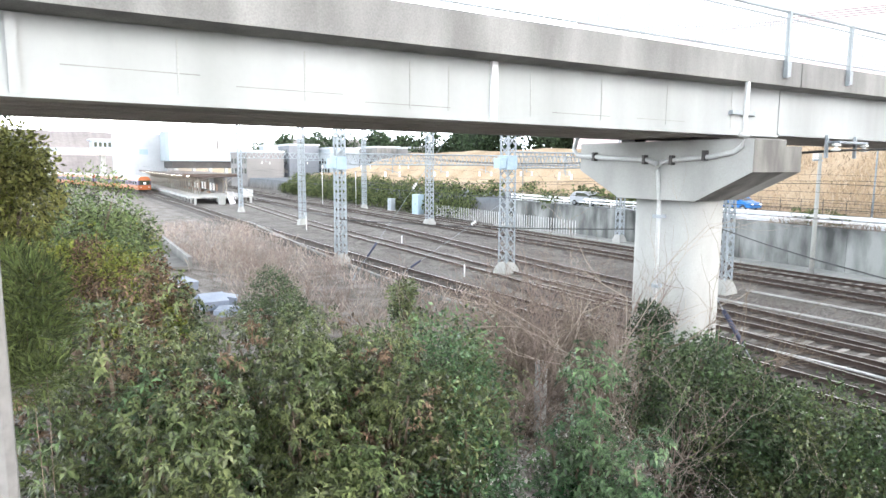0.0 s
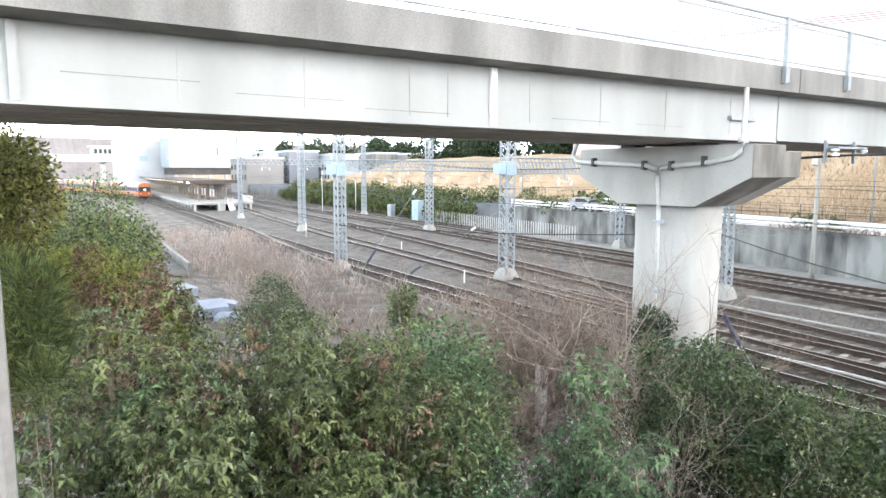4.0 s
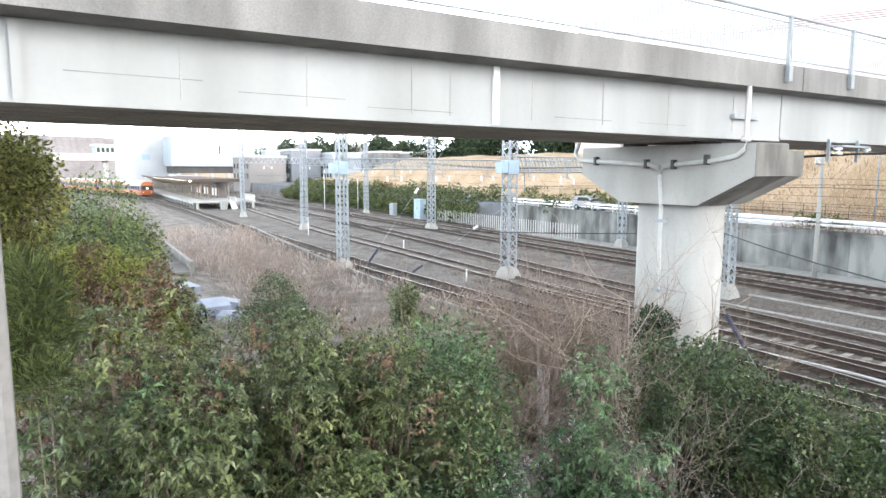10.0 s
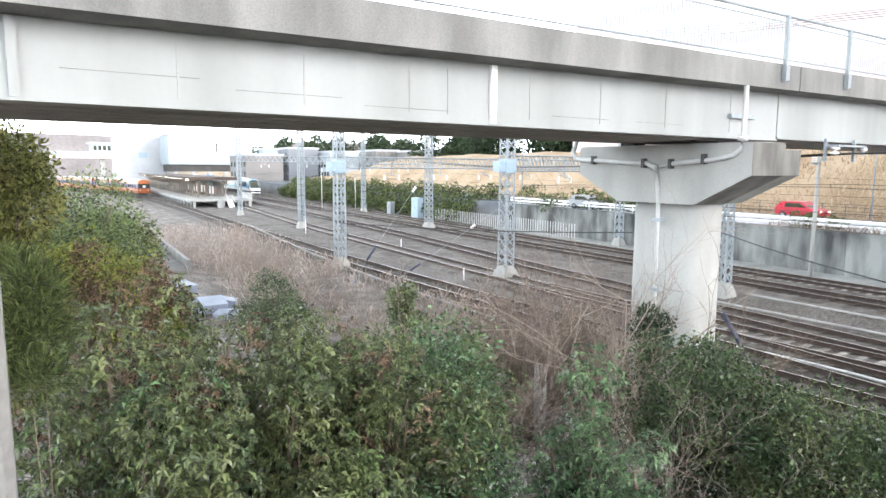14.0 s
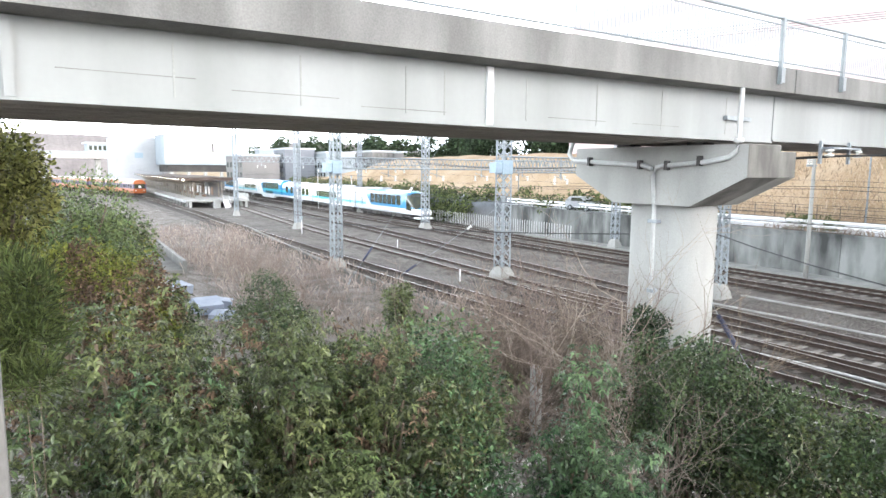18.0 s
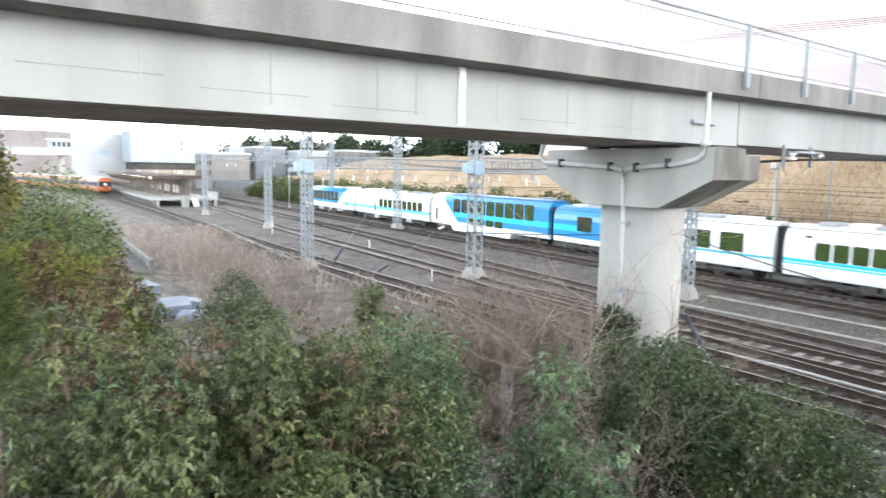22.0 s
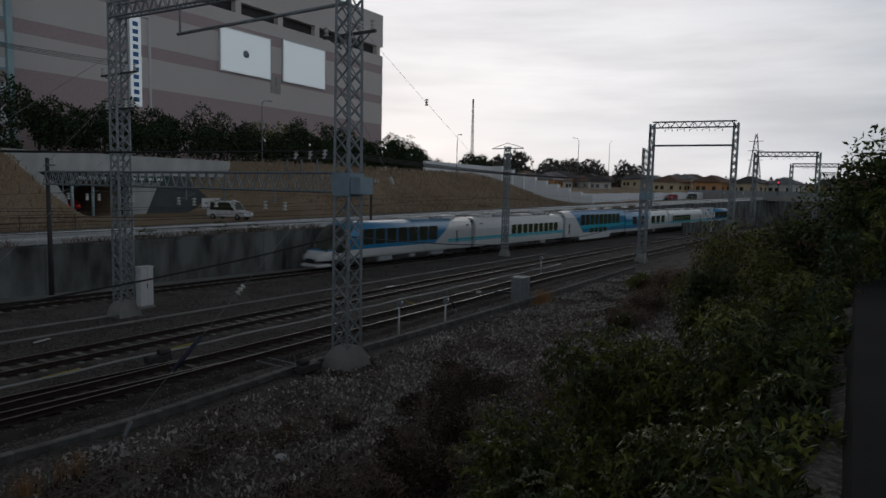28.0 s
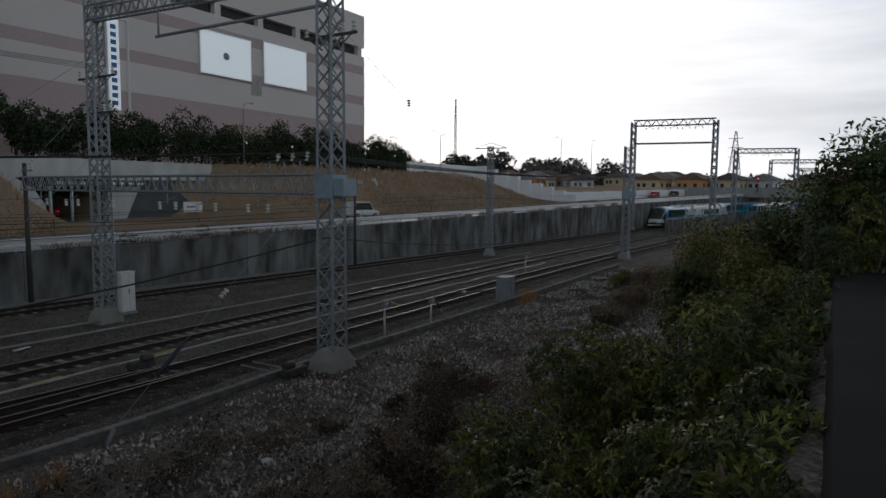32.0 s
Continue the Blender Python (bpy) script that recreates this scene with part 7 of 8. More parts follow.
    dr.matrix_basis = Matrix.Translation((-45, 8.5, z_ground(-45, 8.5) + 0.35)) @ Matrix.Rotation(-0.07, 4, "Z") @ Matrix.Diagonal((1.6, 1.5, 1.4, 1))
    st = tagged(part("concrete_stub", box(-0.12, 0.12, -0.12, 0.12, -1.4, 0.75, bev=0.03), concrete, None), "short concrete post with a white cap among bare bushes", "post")
    st.matrix_basis = Matrix.Translation((-11.2, 10.5, z_ground(-11.2, 10.5) + 1.1))
    # steel poles near the wall
    for x, y, h, m in ((-21.2, 44.2, 8.0, concrete), (20.0, 41.5, 8.5, dark_steel), (-3.0, 42.5, 8.0, concrete), (47.0, 38.4, 8.0, dark_steel)):
        p = tagged(empty("steel_pole", Matrix.Translation((x, y, -0.3))), "plain grey pole with wire brackets before the wall", "pole", "line poles")
        part("shaft", lathe([(0.16, 0), (0.11, h)], 10), m, p)
        part("bracket", box(-0.05, 0.05, -0.9, 0.3, h - 0.5, h - 0.4), galv, p)
        piece("insulator", INSULATOR, p, Matrix.Translation((0, -0.8, h - 0.2)))
        piece("insulator", INSULATOR, p, Matrix.Translation((0, -0.45, h - 0.2)))
    # mesh fence along the edge of the yard, left of the bridge
    f = tagged(empty("pale_fence"), "pale slatted fence above the yard", "fence")
    slat = mesh_of("slat", box(-0.045, 0.045, -0.015, 0.015, 0, 1.5), pvc)
    for x in np.arange(-74.0, -45.0, 0.42):
        y = y_wall(x) - 1.8 + 0.02 * (x + 45)
        piece("slat", slat, f, Matrix.Translation((x, y, -0.1)))
    part("rail", box(-74, -45, -0.02, 0.02, 1.1, 1.16), galv, f).matrix_basis = Matrix.Translation((0, 0, 0))
    f.children[-1].matrix_basis = Matrix.Translation((-59.5, y_wall(-59.5) - 2.1, 0)) @ Matrix.Rotation(-0.08, 4, "Z") @ Matrix.Translation((59.5, 0, 0))
    # near concrete gate post at the end of the path
    gp = tagged(part("concrete_post", box(-0.15, 0.15, -0.25, 0.25, -3.2, 1.75, bev=0.02), concrete_dark, None), "rough pale concrete post beside the path end", "post")
    gp.matrix_basis = Matrix.Translation((-2.28, -0.04, 5.2))
    # asphalt path behind the shrubs
    bm = bmesh.new()
    prev = None
    for x in np.arange(-1.0, 120.0, 2.0):
        cur = [bm.verts.new((x, y, z_ground(x, -1.5) + (0.13 if y < 0.2 else -0.1))) for y in (0.24, 0.15, -4.2)]
        if prev:
            bm.faces.new((prev[0], prev[1], cur[1], cur[0]))
            bm.faces.new((prev[1], prev[2], cur[2], cur[1]))
        prev = cur
    tagged(part("path", bm, asphalt, None), "dark asphalt footpath along the top of the bank", "path", kind="structure")


make_lineside()


# ---- far left: station, hedge and town ----
def make_station():
    flat_wall = mat("flat_wall", (0.2, 0.19, 0.185), (0.165, 0.16, 0.155), 0.2, 0.85)
    orange = mat("train_orange", (0.36, 0.1, 0.028), (0.3, 0.085, 0.024), 2, 0.4)
    maroon = mat("train_navy", (0.06, 0.05, 0.1), (0.08, 0.06, 0.12), 2, 0.4)
    cream = mat("train_cream", (0.4, 0.38, 0.34), (0.33, 0.31, 0.28), 2, 0.45)
    for i in range(4):
        x = -165 - 10 - i * 20.3
        y = 26.3 - 0.12 * (-175 - x) - 0.0007 * (-175 - x) ** 2
        c = tagged(empty("train_car", Matrix.Translation((x, y, 0)) @ Matrix.Rotation(0.1 + 0.03 * i, 4, "Z")), "orange and navy commuter train car standing at the platform", "train car", "standing commuter train")
        part("body", car_body(-10.1, 10.1), orange, c)
        part("roof", prism([(-1.2, 3.7), (-0.8, 4.0), (0.8, 4.0), (1.2, 3.7)], "x", -10, 10), cream, c)
        part("band", box(-10.12, 10.12, -1.415, 1.415, 1.9, 2.95), maroon, c)
        for k in range(9):
            window(c, -8 + k * 2, 2.42, 1.3, 0.8, glass_dark)
        if i == 0:
            part("front_window", box(10.1, 10.16, -1.15, 1.15, 2.0, 3.0, bev=0.02), glass_dark, c)
            part("headboard", box(10.16, 10.2, -0.28, 0.28, 2.1, 2.6), white_paint, c)
            for s in (-0.9, 0.9):
                part("headlight", lathe([(0.0, 0), (0.13, 0), (0.13, 0.05), (0, 0.06)], 10), porcelain, c).matrix_basis = Matrix.Translation((10.14, s, 1.45)) @ Matrix.Rotation(math.pi / 2, 4, "Y")
        make_bogie(c, -7), make_bogie(c, 7)
    # platform with canopy
    mat("canopy_brown", (0.06, 0.042, 0.034), (0.085, 0.06, 0.05), 0.8, 0.8)
    p = tagged(empty("platform"), "station platform with a lit canopy on slim posts", "platform", kind="structure")
    m = Matrix.Translation((-119.5, 33.0, 0)) @ Matrix.Rotation(-0.07, 4, "Z")
    def put(o):
        o.matrix_basis = m
        return o
    put(part("slab", box(-95, 0, -5.6, 5.4, 0.75, 1.05), concrete, p))
    put(part("edge", box(-95, 0.02, -5.7, -5.6, 0.6, 1.06), concrete_light, p))
    for k in range(24):
        for y in (-5.0, 0.0, 4.8):
            put(part("leg", box(-92 + k * 4, -91.6 + k * 4, y - 0.2, y + 0.2, -0.4, 0.748), concrete, p))
    # dark sheet added below the slab for the shade between its legs
    put(part("shade_wall", box(-95, -1.0, -0.1, 0.1, -0.4, 0.748), concrete_dark, p))
    put(part("canopy", prism([(-5.4, 4.95), (0.0, 4.55), (5.2, 4.95), (5.2, 4.78), (0.0, 4.35), (-5.4, 4.78)], "x", -95, -9), MATS["canopy_brown"], p))
    post = bmesh.new()
    add_tube(post, [(0, 0, 1.05), (0, 0, 4.4)], 0.11, 8)
    for w in (-1.7, 1.7):
        add_tube(post, [(0, 0, 3.2), (0, w, 4.5)], 0.07, 6)
    post = mesh_of("canopy_post", post, mat("post_tan", (0.3, 0.26, 0.215), (0.23, 0.2, 0.165), 2, 0.7))
    lamp = mesh_of("canopy_lamp", box(-0.5, 0.5, -0.12, 0.12, 4.5, 4.68), mat("tube_lamp", (0.9, 0.88, 0.8), (0.9, 0.88, 0.8), 1, 0.5, bump=0, emit=(1.0, 0.93, 0.75, 4.0)))
    rafter = mesh_of("rafter", box(-0.08, 0.08, -5.3, 5.1, 4.5, 4.62), MATS["canopy_brown"])
    for k in range(28):
        for y in (-2.7, 2.5):
            piece("canopy_post", post, p, m @ Matrix.Translation((-92 + k * 3.05, y, 0)))
        piece("rafter", rafter, p, m @ Matrix.Translation((-92 + k * 3.05, 0, 0)))
        piece("canopy_lamp", lamp, p, m @ Matrix.Translation((-90.5 + k * 3.05, -4.8, 0)))
    bench = mesh_of("bench", box(-0.9, 0.9, -0.25, 0.25, 1.06, 1.5, bev=0.05), mat("bench_brown", (0.16, 0.1, 0.07), (0.2, 0.13, 0.09), 2, 0.7))
    for k in range(7):
        piece("bench", bench, p, m @ Matrix.Translation((-62 + k * 7.6, 0.3, 0)))
    for k in range(12):
        put(part("notice_panel", box(-46 + k * 3.1, -44.6 + k * 3.1, 0.9, 1.0, 1.6, 3.1), (white_paint, wall_beige, MATS["bench_brown"])[k % 3], p))
    for k in range(20):
        put(part("fence_post", box(-8.6 + k * 0.45, -8.52 + k * 0.45, 5.2, 5.28, 1.05, 2.2), pvc, p))
    put(part("fence_rail", box(-8.6, 0, 5.2, 5.26, 2.1, 2.18), pvc, p))
    st = put(part("end_steps", prism([(0, 1.05), (2.2, -0.3), (2.0, -0.3), (-0.1, 1.0)], "y", 0.6, 1.6), white_paint, p, "white steel end steps"))
    for y in (0.6, 1.6):
        put(part("step_rail", tube([(0, y, 2.0), (2.1, y, 0.7), (2.1, y, -0.3)], 0.03, 5), white_paint, p))
    put(part("equipment_block", box(1.5, 3.0, -1.4, -0.4, -0.3, 1.3, bev=0.03), concrete_light, p))
    put(part("kiosk", box(-60, -52, -0.4, 2.4, 1.05, 3.9), flat_wall, p))
    put(part("kiosk", box(-20, -15.5, 1.2, 3.4, 1.05, 3.9), flat_wall, p))
    put(part("fascia", box(-95, -9, -5.55, -5.4, 4.7, 5.1), mat("canopy_brown", (0.06, 0.042, 0.034), (0.085, 0.06, 0.05), 0.8, 0.8), p, "dark brown canopy fascia"))
    put(part("fascia", box(-9.0, -8.85, -5.55, 5.3, 4.4, 5.05), MATS["canopy_brown"], p))
    put(part("back_screen", box(-90, -30, 4.0, 4.1, 1.05, 3.4), mat("screen_tan", (0.12, 0.085, 0.065), (0.16, 0.12, 0.095), 0.8, 0.8), p))
    # over-track station building and white halls behind
    h = tagged(empty("station_hall"), "large pale station building raised over the tracks", "building", "town buildings")
    hall_white = mat("hall_white", (0.3, 0.335, 0.36), (0.265, 0.3, 0.32), 0.2, 0.8)
    hall_bright = mat("hall_bright", (0.42, 0.43, 0.44), (0.36, 0.37, 0.38), 0.2, 0.8)
    part("hall", box(-266, -250, 50, 75, 8.0, 18.6), hall_white, h)
    part("roof_edge", box(-266.3, -249.7, 49.7, 75.3, 18.6, 19.1), concrete, h)
    for y in (55, 61, 70):
        part("roof_plant", box(-262, -257, y, y + 2.6, 19.1, 20.2), concrete, h)
    # near-black box painted in for the shade under the hall
    part("undercroft", box(-265, -251, 51, 74, 5.4, 8.0), recess_shade, h)
    for y in (52, 58, 64, 70):
        part("leg", box(-252, -250.6, y, y + 1, -0.3, 5.4), concrete, h)
    part("doorway", box(-250, -249.8, 65, 69.5, 11, 17), white_paint, h)
    part("slot", box(-249.8, -249.7, 66.8, 67.5, 12.5, 16), dark_steel, h)
    for k in range(6):
        part("railing", box(-249.98, -249.9, 50 + k * 2.4, 52.2 + k * 2.4, 9.2, 9.5), galv, h)
    b = tagged(empty("white_hall"), "plain white hall beside the station", "building", "town buildings")
    part("hall", box(-290, -268, 36.5, 52.5, 2.0, 18.4), hall_bright, b)
    part("blue_mark", box(-267.98, -267.9, 43, 46, 10.5, 12.5), pale_blue, b)
    b = tagged(empty("viaduct"), "long pale viaduct deck crossing beyond the station", "viaduct", kind="structure")
    part("deck", box(-340, -330, -60, 60, 10.8, 12.4), steel_soffit, b)
    part("parapet", box(-330, -329.6, -60, 60, 12.4, 13.9), hall_white, b)
    for y in range(-50, 60, 22):
        part("pier", box(-337, -333, y - 1, y + 1, -0.3, 11.4), concrete, b)
    s = tagged(empty("station_house"), "small pale station house over the tracks", "building", "town buildings")
    part("body", box(-345, -332, 34, 44, 13.9, 17.6), hall_white, s)
    part("roof", box(-346, -331, 33, 45, 17.6, 18.2), roof_grey, s)
    for k in range(5):
        part("window", box(-331.99, -331.9, 34.6 + k * 1.9, 35.8 + k * 1.9, 14.6, 16.6), glass_dark, s)


def far_tree_stuff(name, centres, radii, n, size, label, material=None, seed=3, kind="stuff", trunk=True):
    """A far stand of trees: many leaf clumps on overlapping crowns."""
    rng = np.random.default_rng(seed)
    ps, ds = [], []
    for c, r in zip(centres, radii):
        p, d, _ = crown_points(rng, c, r, 14, n, 0.7)
        ps.append(p), ds.append(d)
    ob = leaves(name, np.concatenate(ps), np.concatenate(ds), size, 0.7, material or leaf_wood, None, rng, 0.1)
    return tagged(ob, label, "trees", kind=kind)


def make_left_distance():
    rng = np.random.default_rng(17)
    # hedge on the bank between yard and road
    cs, rs = [], []
    for x in np.arange(-158.0, -30.0, 2.0):
        y = y_wall(x) + 2.0
        if not -66 < x < -58:
            cs.append((x, y + rng.normal(0, 0.4), 3.1 + rng.uniform(0, 0.4))), rs.append((1.8, 1.7, 1.5))
        if x < -66:
            for dy, z in ((-1.0, 1.9), (-2.4, 0.9)):
                cs.append((x + rng.normal(0, 0.5), y + dy - 1.0, z)), rs.append((1.7, 1.5, 1.2))
    hedge = leaf_mat("leaf_hedge", (0.055, 0.08, 0.03), (0.12, 0.135, 0.05), 0.7)
    far_tree_stuff("hedge", cs, rs, 330, 0.3, "long olive-green hedge on the bank above the yard", hedge, 21)
    far_tree_stuff("hedge", [(x, y_wall(x) + 1.2 + rng.normal(0, 0.3), 2.9) for x in (-24, -23, -21.5, 12, 27, 31, 33, 36)], [(0.9, 0.7, 0.9)] * 8, 500, 0.16, "scrubby bushes on top of the retaining wall", hedge, 22)
    # wooded rise and town beyond
    cs = [(-150 + 6 * k + rng.normal(0, 1), 96 + rng.uniform(0, 14), 12 + rng.uniform(-2, 3)) for k in range(22)]
    far_tree_stuff("wood", cs, [(6, 6, 6.5)] * len(cs), 2600, 0.75, "dark wood on the rise behind the road", None, 23)
    # wooded hills far behind the town, haze put into their colour: ridges with a ragged crest
    haze = mat("hill_haze", (0.15, 0.135, 0.135), (0.2, 0.185, 0.18), 0.03, 0.95, bump=0.4, fine=0.4)
    for x0, ya, yb, h, lab in ((-640, -60, 150, 35, "hazy brown wooded hill far behind the viaduct"), (-470, 130, 330, 27, "hazy wooded ridge far behind the town")):
        verts, faces = [], []
        n = 140
        for i in range(n + 1):
            y = ya + (yb - ya) * i / n
            e = smooth(0, 0.3, i / n) * (1 - smooth(0.75, 1.0, i / n))
            top = h * (0.45 + 0.55 * e) + 3.0 * noise.noise(Vector((y * 0.03, x0, 0))) + 1.3 * noise.noise(Vector((y * 0.22, x0, 4)))
            verts += [(x0 + 60, y, -1), (x0 + 22, y, top * 0.7), (x0, y, top), (x0 - 60, y, -1)]
        for i in range(n):
            for j in range(3):
                k = i * 4 + j
                faces.append((k, k + 1, k + 5, k + 4))
        tagged(raw("hill", verts, faces, haze), lab, "hill", kind="structure")
    cs = [(-330 + 16 * k, 120 + rng.uniform(-14, 14) + 2 * k, 11 + rng.uniform(-3, 4)) for k in range(9)]
    far_tree_stuff("wood", cs, [(9, 8, 7)] * len(cs), 2200, 1.0, "trees between the town blocks", None, 24)
    hall_grey = MATS["hall_white"]
    flat = MATS["flat_wall"]
    tones = [flat, hall_grey, flat, concrete_dark, mat("grey_clad", (0.18, 0.19, 0.21), (0.15, 0.16, 0.18), 0.2, 0.8)]
    for i in range(13):
        az = radians(58 + i * 1.15)
        rr = 215 + 40 * (i % 3) + rng.uniform(0, 15)
        x, y = -rr * math.sin(az), rr * math.cos(az)
        w, d, h = rng.uniform(10, 20), rng.uniform(8, 14), rng.uniform(7, 14)
        b = tagged(empty("town_block", Matrix.Translation((x, y, 3)) @ Matrix.Rotation(rng.uniform(-0.2, 0.2), 4, "Z")), "pale flat-roofed block of the town behind the yard", "building", "town buildings")
        part("body", box(-w / 2, w / 2, -d / 2, d / 2, -4, h), tones[i % 5], b)
        part("roof", box(-w / 2 - 0.3, w / 2 + 0.3, -d / 2 - 0.3, d / 2 + 0.3, h + 0.004, h + 0.6), roof_grey, b)
        for f in range(int(h // 3.2)):
            for k in range(int(w // 3)):
                part("window", box(-w / 2 + 0.8 + k * 3, -w / 2 + 2.4 + k * 3, -d / 2 - 0.06, -d / 2 - 0.01, 1 + f * 3.2, 2.6 + f * 3.2), glass_dark, b)


make_station()
make_left_distance()


# ---- hillside trees, lamps, right distance ----
def street_lamp(x, y, h=6.0, z=None, arm=1.6, label="slim grey street lamp with a curved arm", turn=0.0):
    g = z_ground(x, y) if z is None else z
    t = tagged(empty("street_lamp", Matrix.Translation((x, y, g - 0.1)) @ Matrix.Rotation(turn, 4, "Z")), label, "street lamp", "street lamps")
    part("pole", tube([(0, 0, 0), (0, 0, h * 0.85), (0, 0, h - 0.5), (arm * 0.35, 0, h - 0.08), (arm, 0, h)], 0.075, 8, 0.04), galv, t)
    part("lamp_head", box(arm - 0.1, arm + 0.55, -0.13, 0.13, h - 0.06, h + 0.07, bev=0.04), galv, t)
    return t


def z_top(x, y):
    """The hillside's height, also over the tunnel."""
    return z_ground(28.5, y) if 33.0 < x < 43.4 and y > 72.5 else z_ground(x, y)


def make_hill_trees():
    rng = np.random.default_rng(31)
    bushy = leaf_mat("leaf_hill", (0.038, 0.06, 0.032), (0.072, 0.095, 0.046), 0.7)
    for i, x in enumerate(np.arange(-14.0, 120.0, 3.1)):
        y = 76 + rng.uniform(-1.5, 5.0)
        if x > 100:
            y += (x - 100) * 0.2
        h = 7.0 + rng.uniform(-1.4, 1.2) + (1.5 if 12 < x < 20 else 0)
        seed = 200 + i
        g = z_top(x, y)
        t = tagged(empty("roadside_tree", Matrix.Translation((x, y, g - 0.2))), "bushy dark evergreen tree below the shopping centre", "tree", "evergreen trees on the hillside")
        r = np.random.default_rng(seed)
        w = rng.uniform(2.0, 2.8)
        p, d, lc = crown_points(r, (0, 0, h * 0.56), (w, w, h * 0.46), 18, 2000, 0.6)
        bm = bmesh.new()
        add_tube(bm, [(0, 0, 0), (0.1, 0, h * 0.5), (0, 0.1, h * 0.85)], 0.14, 6, 0.04)
        stems(bm, r, (0, 0, h * 0.25), lc[:6], 0.05)
        part("trunk", bm, bark, t)
        leaves("crown", p, d, 0.34, 0.6, leaf_olive if i in (11, 27) else bushy, t, r, 0.0)
    # lower evergreen fringe in front
    cs = [(x + rng.normal(0, 0.5), 73.2 + rng.uniform(-0.5, 1.4) + max(0, x - 100) * 0.2, z_top(x, 74) + 1.5 + rng.uniform(0, 0.9)) for x in np.arange(-12.0, 118.0, 1.5)]
    far_tree_stuff("shrub_belt", cs, [(1.6, 1.3, 2.5)] * len(cs), 640, 0.32, "belt of dark shrubs along the top of the hillside", bushy, 32)
    # one taller tree and a bare one at the bridge end
    for x, y, h, m, n in ((-12.0, 80.0, 8.5, leaf_wood, 2400), (-3.5, 74.5, 6.0, leaf_rust, 700)):
        g = z_top(x, y)
        r = np.random.default_rng(41 + int(h))
        t = tagged(empty("roadside_tree", Matrix.Translation((x, y, g - 0.2))), "round-headed tree at the far end of the footbridge" if m is leaf_wood else "half-bare brownish tree on the hillside", "tree", "trees at the bridge end")
        p, d, lc = crown_points(r, (0, 0, h * 0.72), (1.9, 1.9, h * 0.26), 14, n, 0.5)
        bm = bmesh.new()
        add_tube(bm, [(0, 0, 0), (0.05, 0, h * 0.6)], 0.16, 7, 0.08)
        stems(bm, r, (0, 0, h * 0.5), lc, 0.06)
        part("trunk", bm, bark, t)
        leaves("crown", p, d, 0.28, 0.6, m, t, r, 0.0)
    street_lamp(3.0, 60.5, 9.0, arm=0.5, label="tall straight grey lamp pole by the road")
    street_lamp(60.0, 68.0, 8.5, turn=0.2)
    street_lamp(97.0, 60.0, 8.0, turn=0.2)
    street_lamp(-23.4, 58.0, 7.0, arm=0.5, label="tall straight grey lamp pole by the road")
    street_lamp(-75.0, 66.0, 12.0, turn=0.2)
    for x in np.arange(-8.0, 110.0, 9.0):
        t = tagged(empty("garden_lamp", Matrix.Translation((x, 72.0, z_top(x, 72.0)))), "small post lamp with a glowing white head", "lamp", "post lamps on the hillside")
        part("post", lathe([(0.05, 0), (0.05, 3.2)], 6), dark_steel, t)
        part("globe", lathe([(0.05, 3.2), (0.12, 3.27), (0.14, 3.38), (0.1, 3.5), (0.0, 3.53)], 8), mat("lamp_white", (0.9, 0.9, 0.88), (0.9, 0.9, 0.88), 1, 0.5, bump=0, emit=(1, 0.97, 0.9, 0.5)), t)
    # dark paved slope beside the bridge abutment
    bm = bmesh.new()
    bm.faces.new([bm.verts.new(v) for v in ((-4.9, 57.6, 2.75), (4.6, 57.6, 2.85), (-3.4, 69.4, 9.0), (-4.9, 69.8, 9.3))])
    bmesh.ops.translate(bm, verts=bm.verts[:], vec=(0, -0.25, 0.35))
    bmesh.ops.solidify(bm, geom=bm.faces[:], thickness=0.5)
    tagged(part("paved_slope", bm, mat("slate_paving", (0.065, 0.072, 0.078), (0.1, 0.108, 0.115), 0.6, 0.85), None), "dark stone-faced slope beside the bridge end", "slope", kind="structure")
    # signs near the underpass and at the bridge end
    for x, y, z, w, h, m, lab in ((45.7, 60.0, 4.2, 2.4, 1.1, white_paint, "white rectangular road sign on two posts"), (-6.0, 79.0, 11.5, 1.2, 1.8, white_paint, "white sign board at the bridge end")):
        s = tagged(empty("road_sign", Matrix.Translation((x, y, z))), lab, "sign", "road signs")
        part("board", box(-w / 2, w / 2, -0.05, 0.05, 0, h, bev=0.02), m, s)
        for k in (-0.35, 0.35):
            part("post", tube([(k * w, 0.07, z_top(x, y) - z - 0.1), (k * w, 0.07, h)], 0.05, 6), galv, s)
        part("writing_bar", box(-w * 0.35, w * 0.35, -0.058, -0.05, h * 0.45, h * 0.58), mat("writing_dark", (0.1, 0.12, 0.12), (0.1, 0.12, 0.12), 1, 0.6, bump=0), s)

    # rank dry grass on the hillside
    n = 26000
    x, w = rng.uniform(-60, 118, n), rng.uniform(14, 30, n)
    keep = (x < 30) | (x > 58)
    x, w = x[keep], w[keep]
    y = np.array([y_wall(a) for a in x]) + w
    z = np.array([z_top(a, b) for a, b in zip(x, y)])
    tagged(blades("hill_grass", np.stack([x, y, z - 0.05], 1), 0.55, 0.045, leaf_mat("hill_straw", (0.34, 0.255, 0.175), (0.46, 0.365, 0.275), 0.95), rng=rng, lean=0.9), "rank straw-coloured grass on the hillside", "grass", kind="stuff")


make_hill_trees()


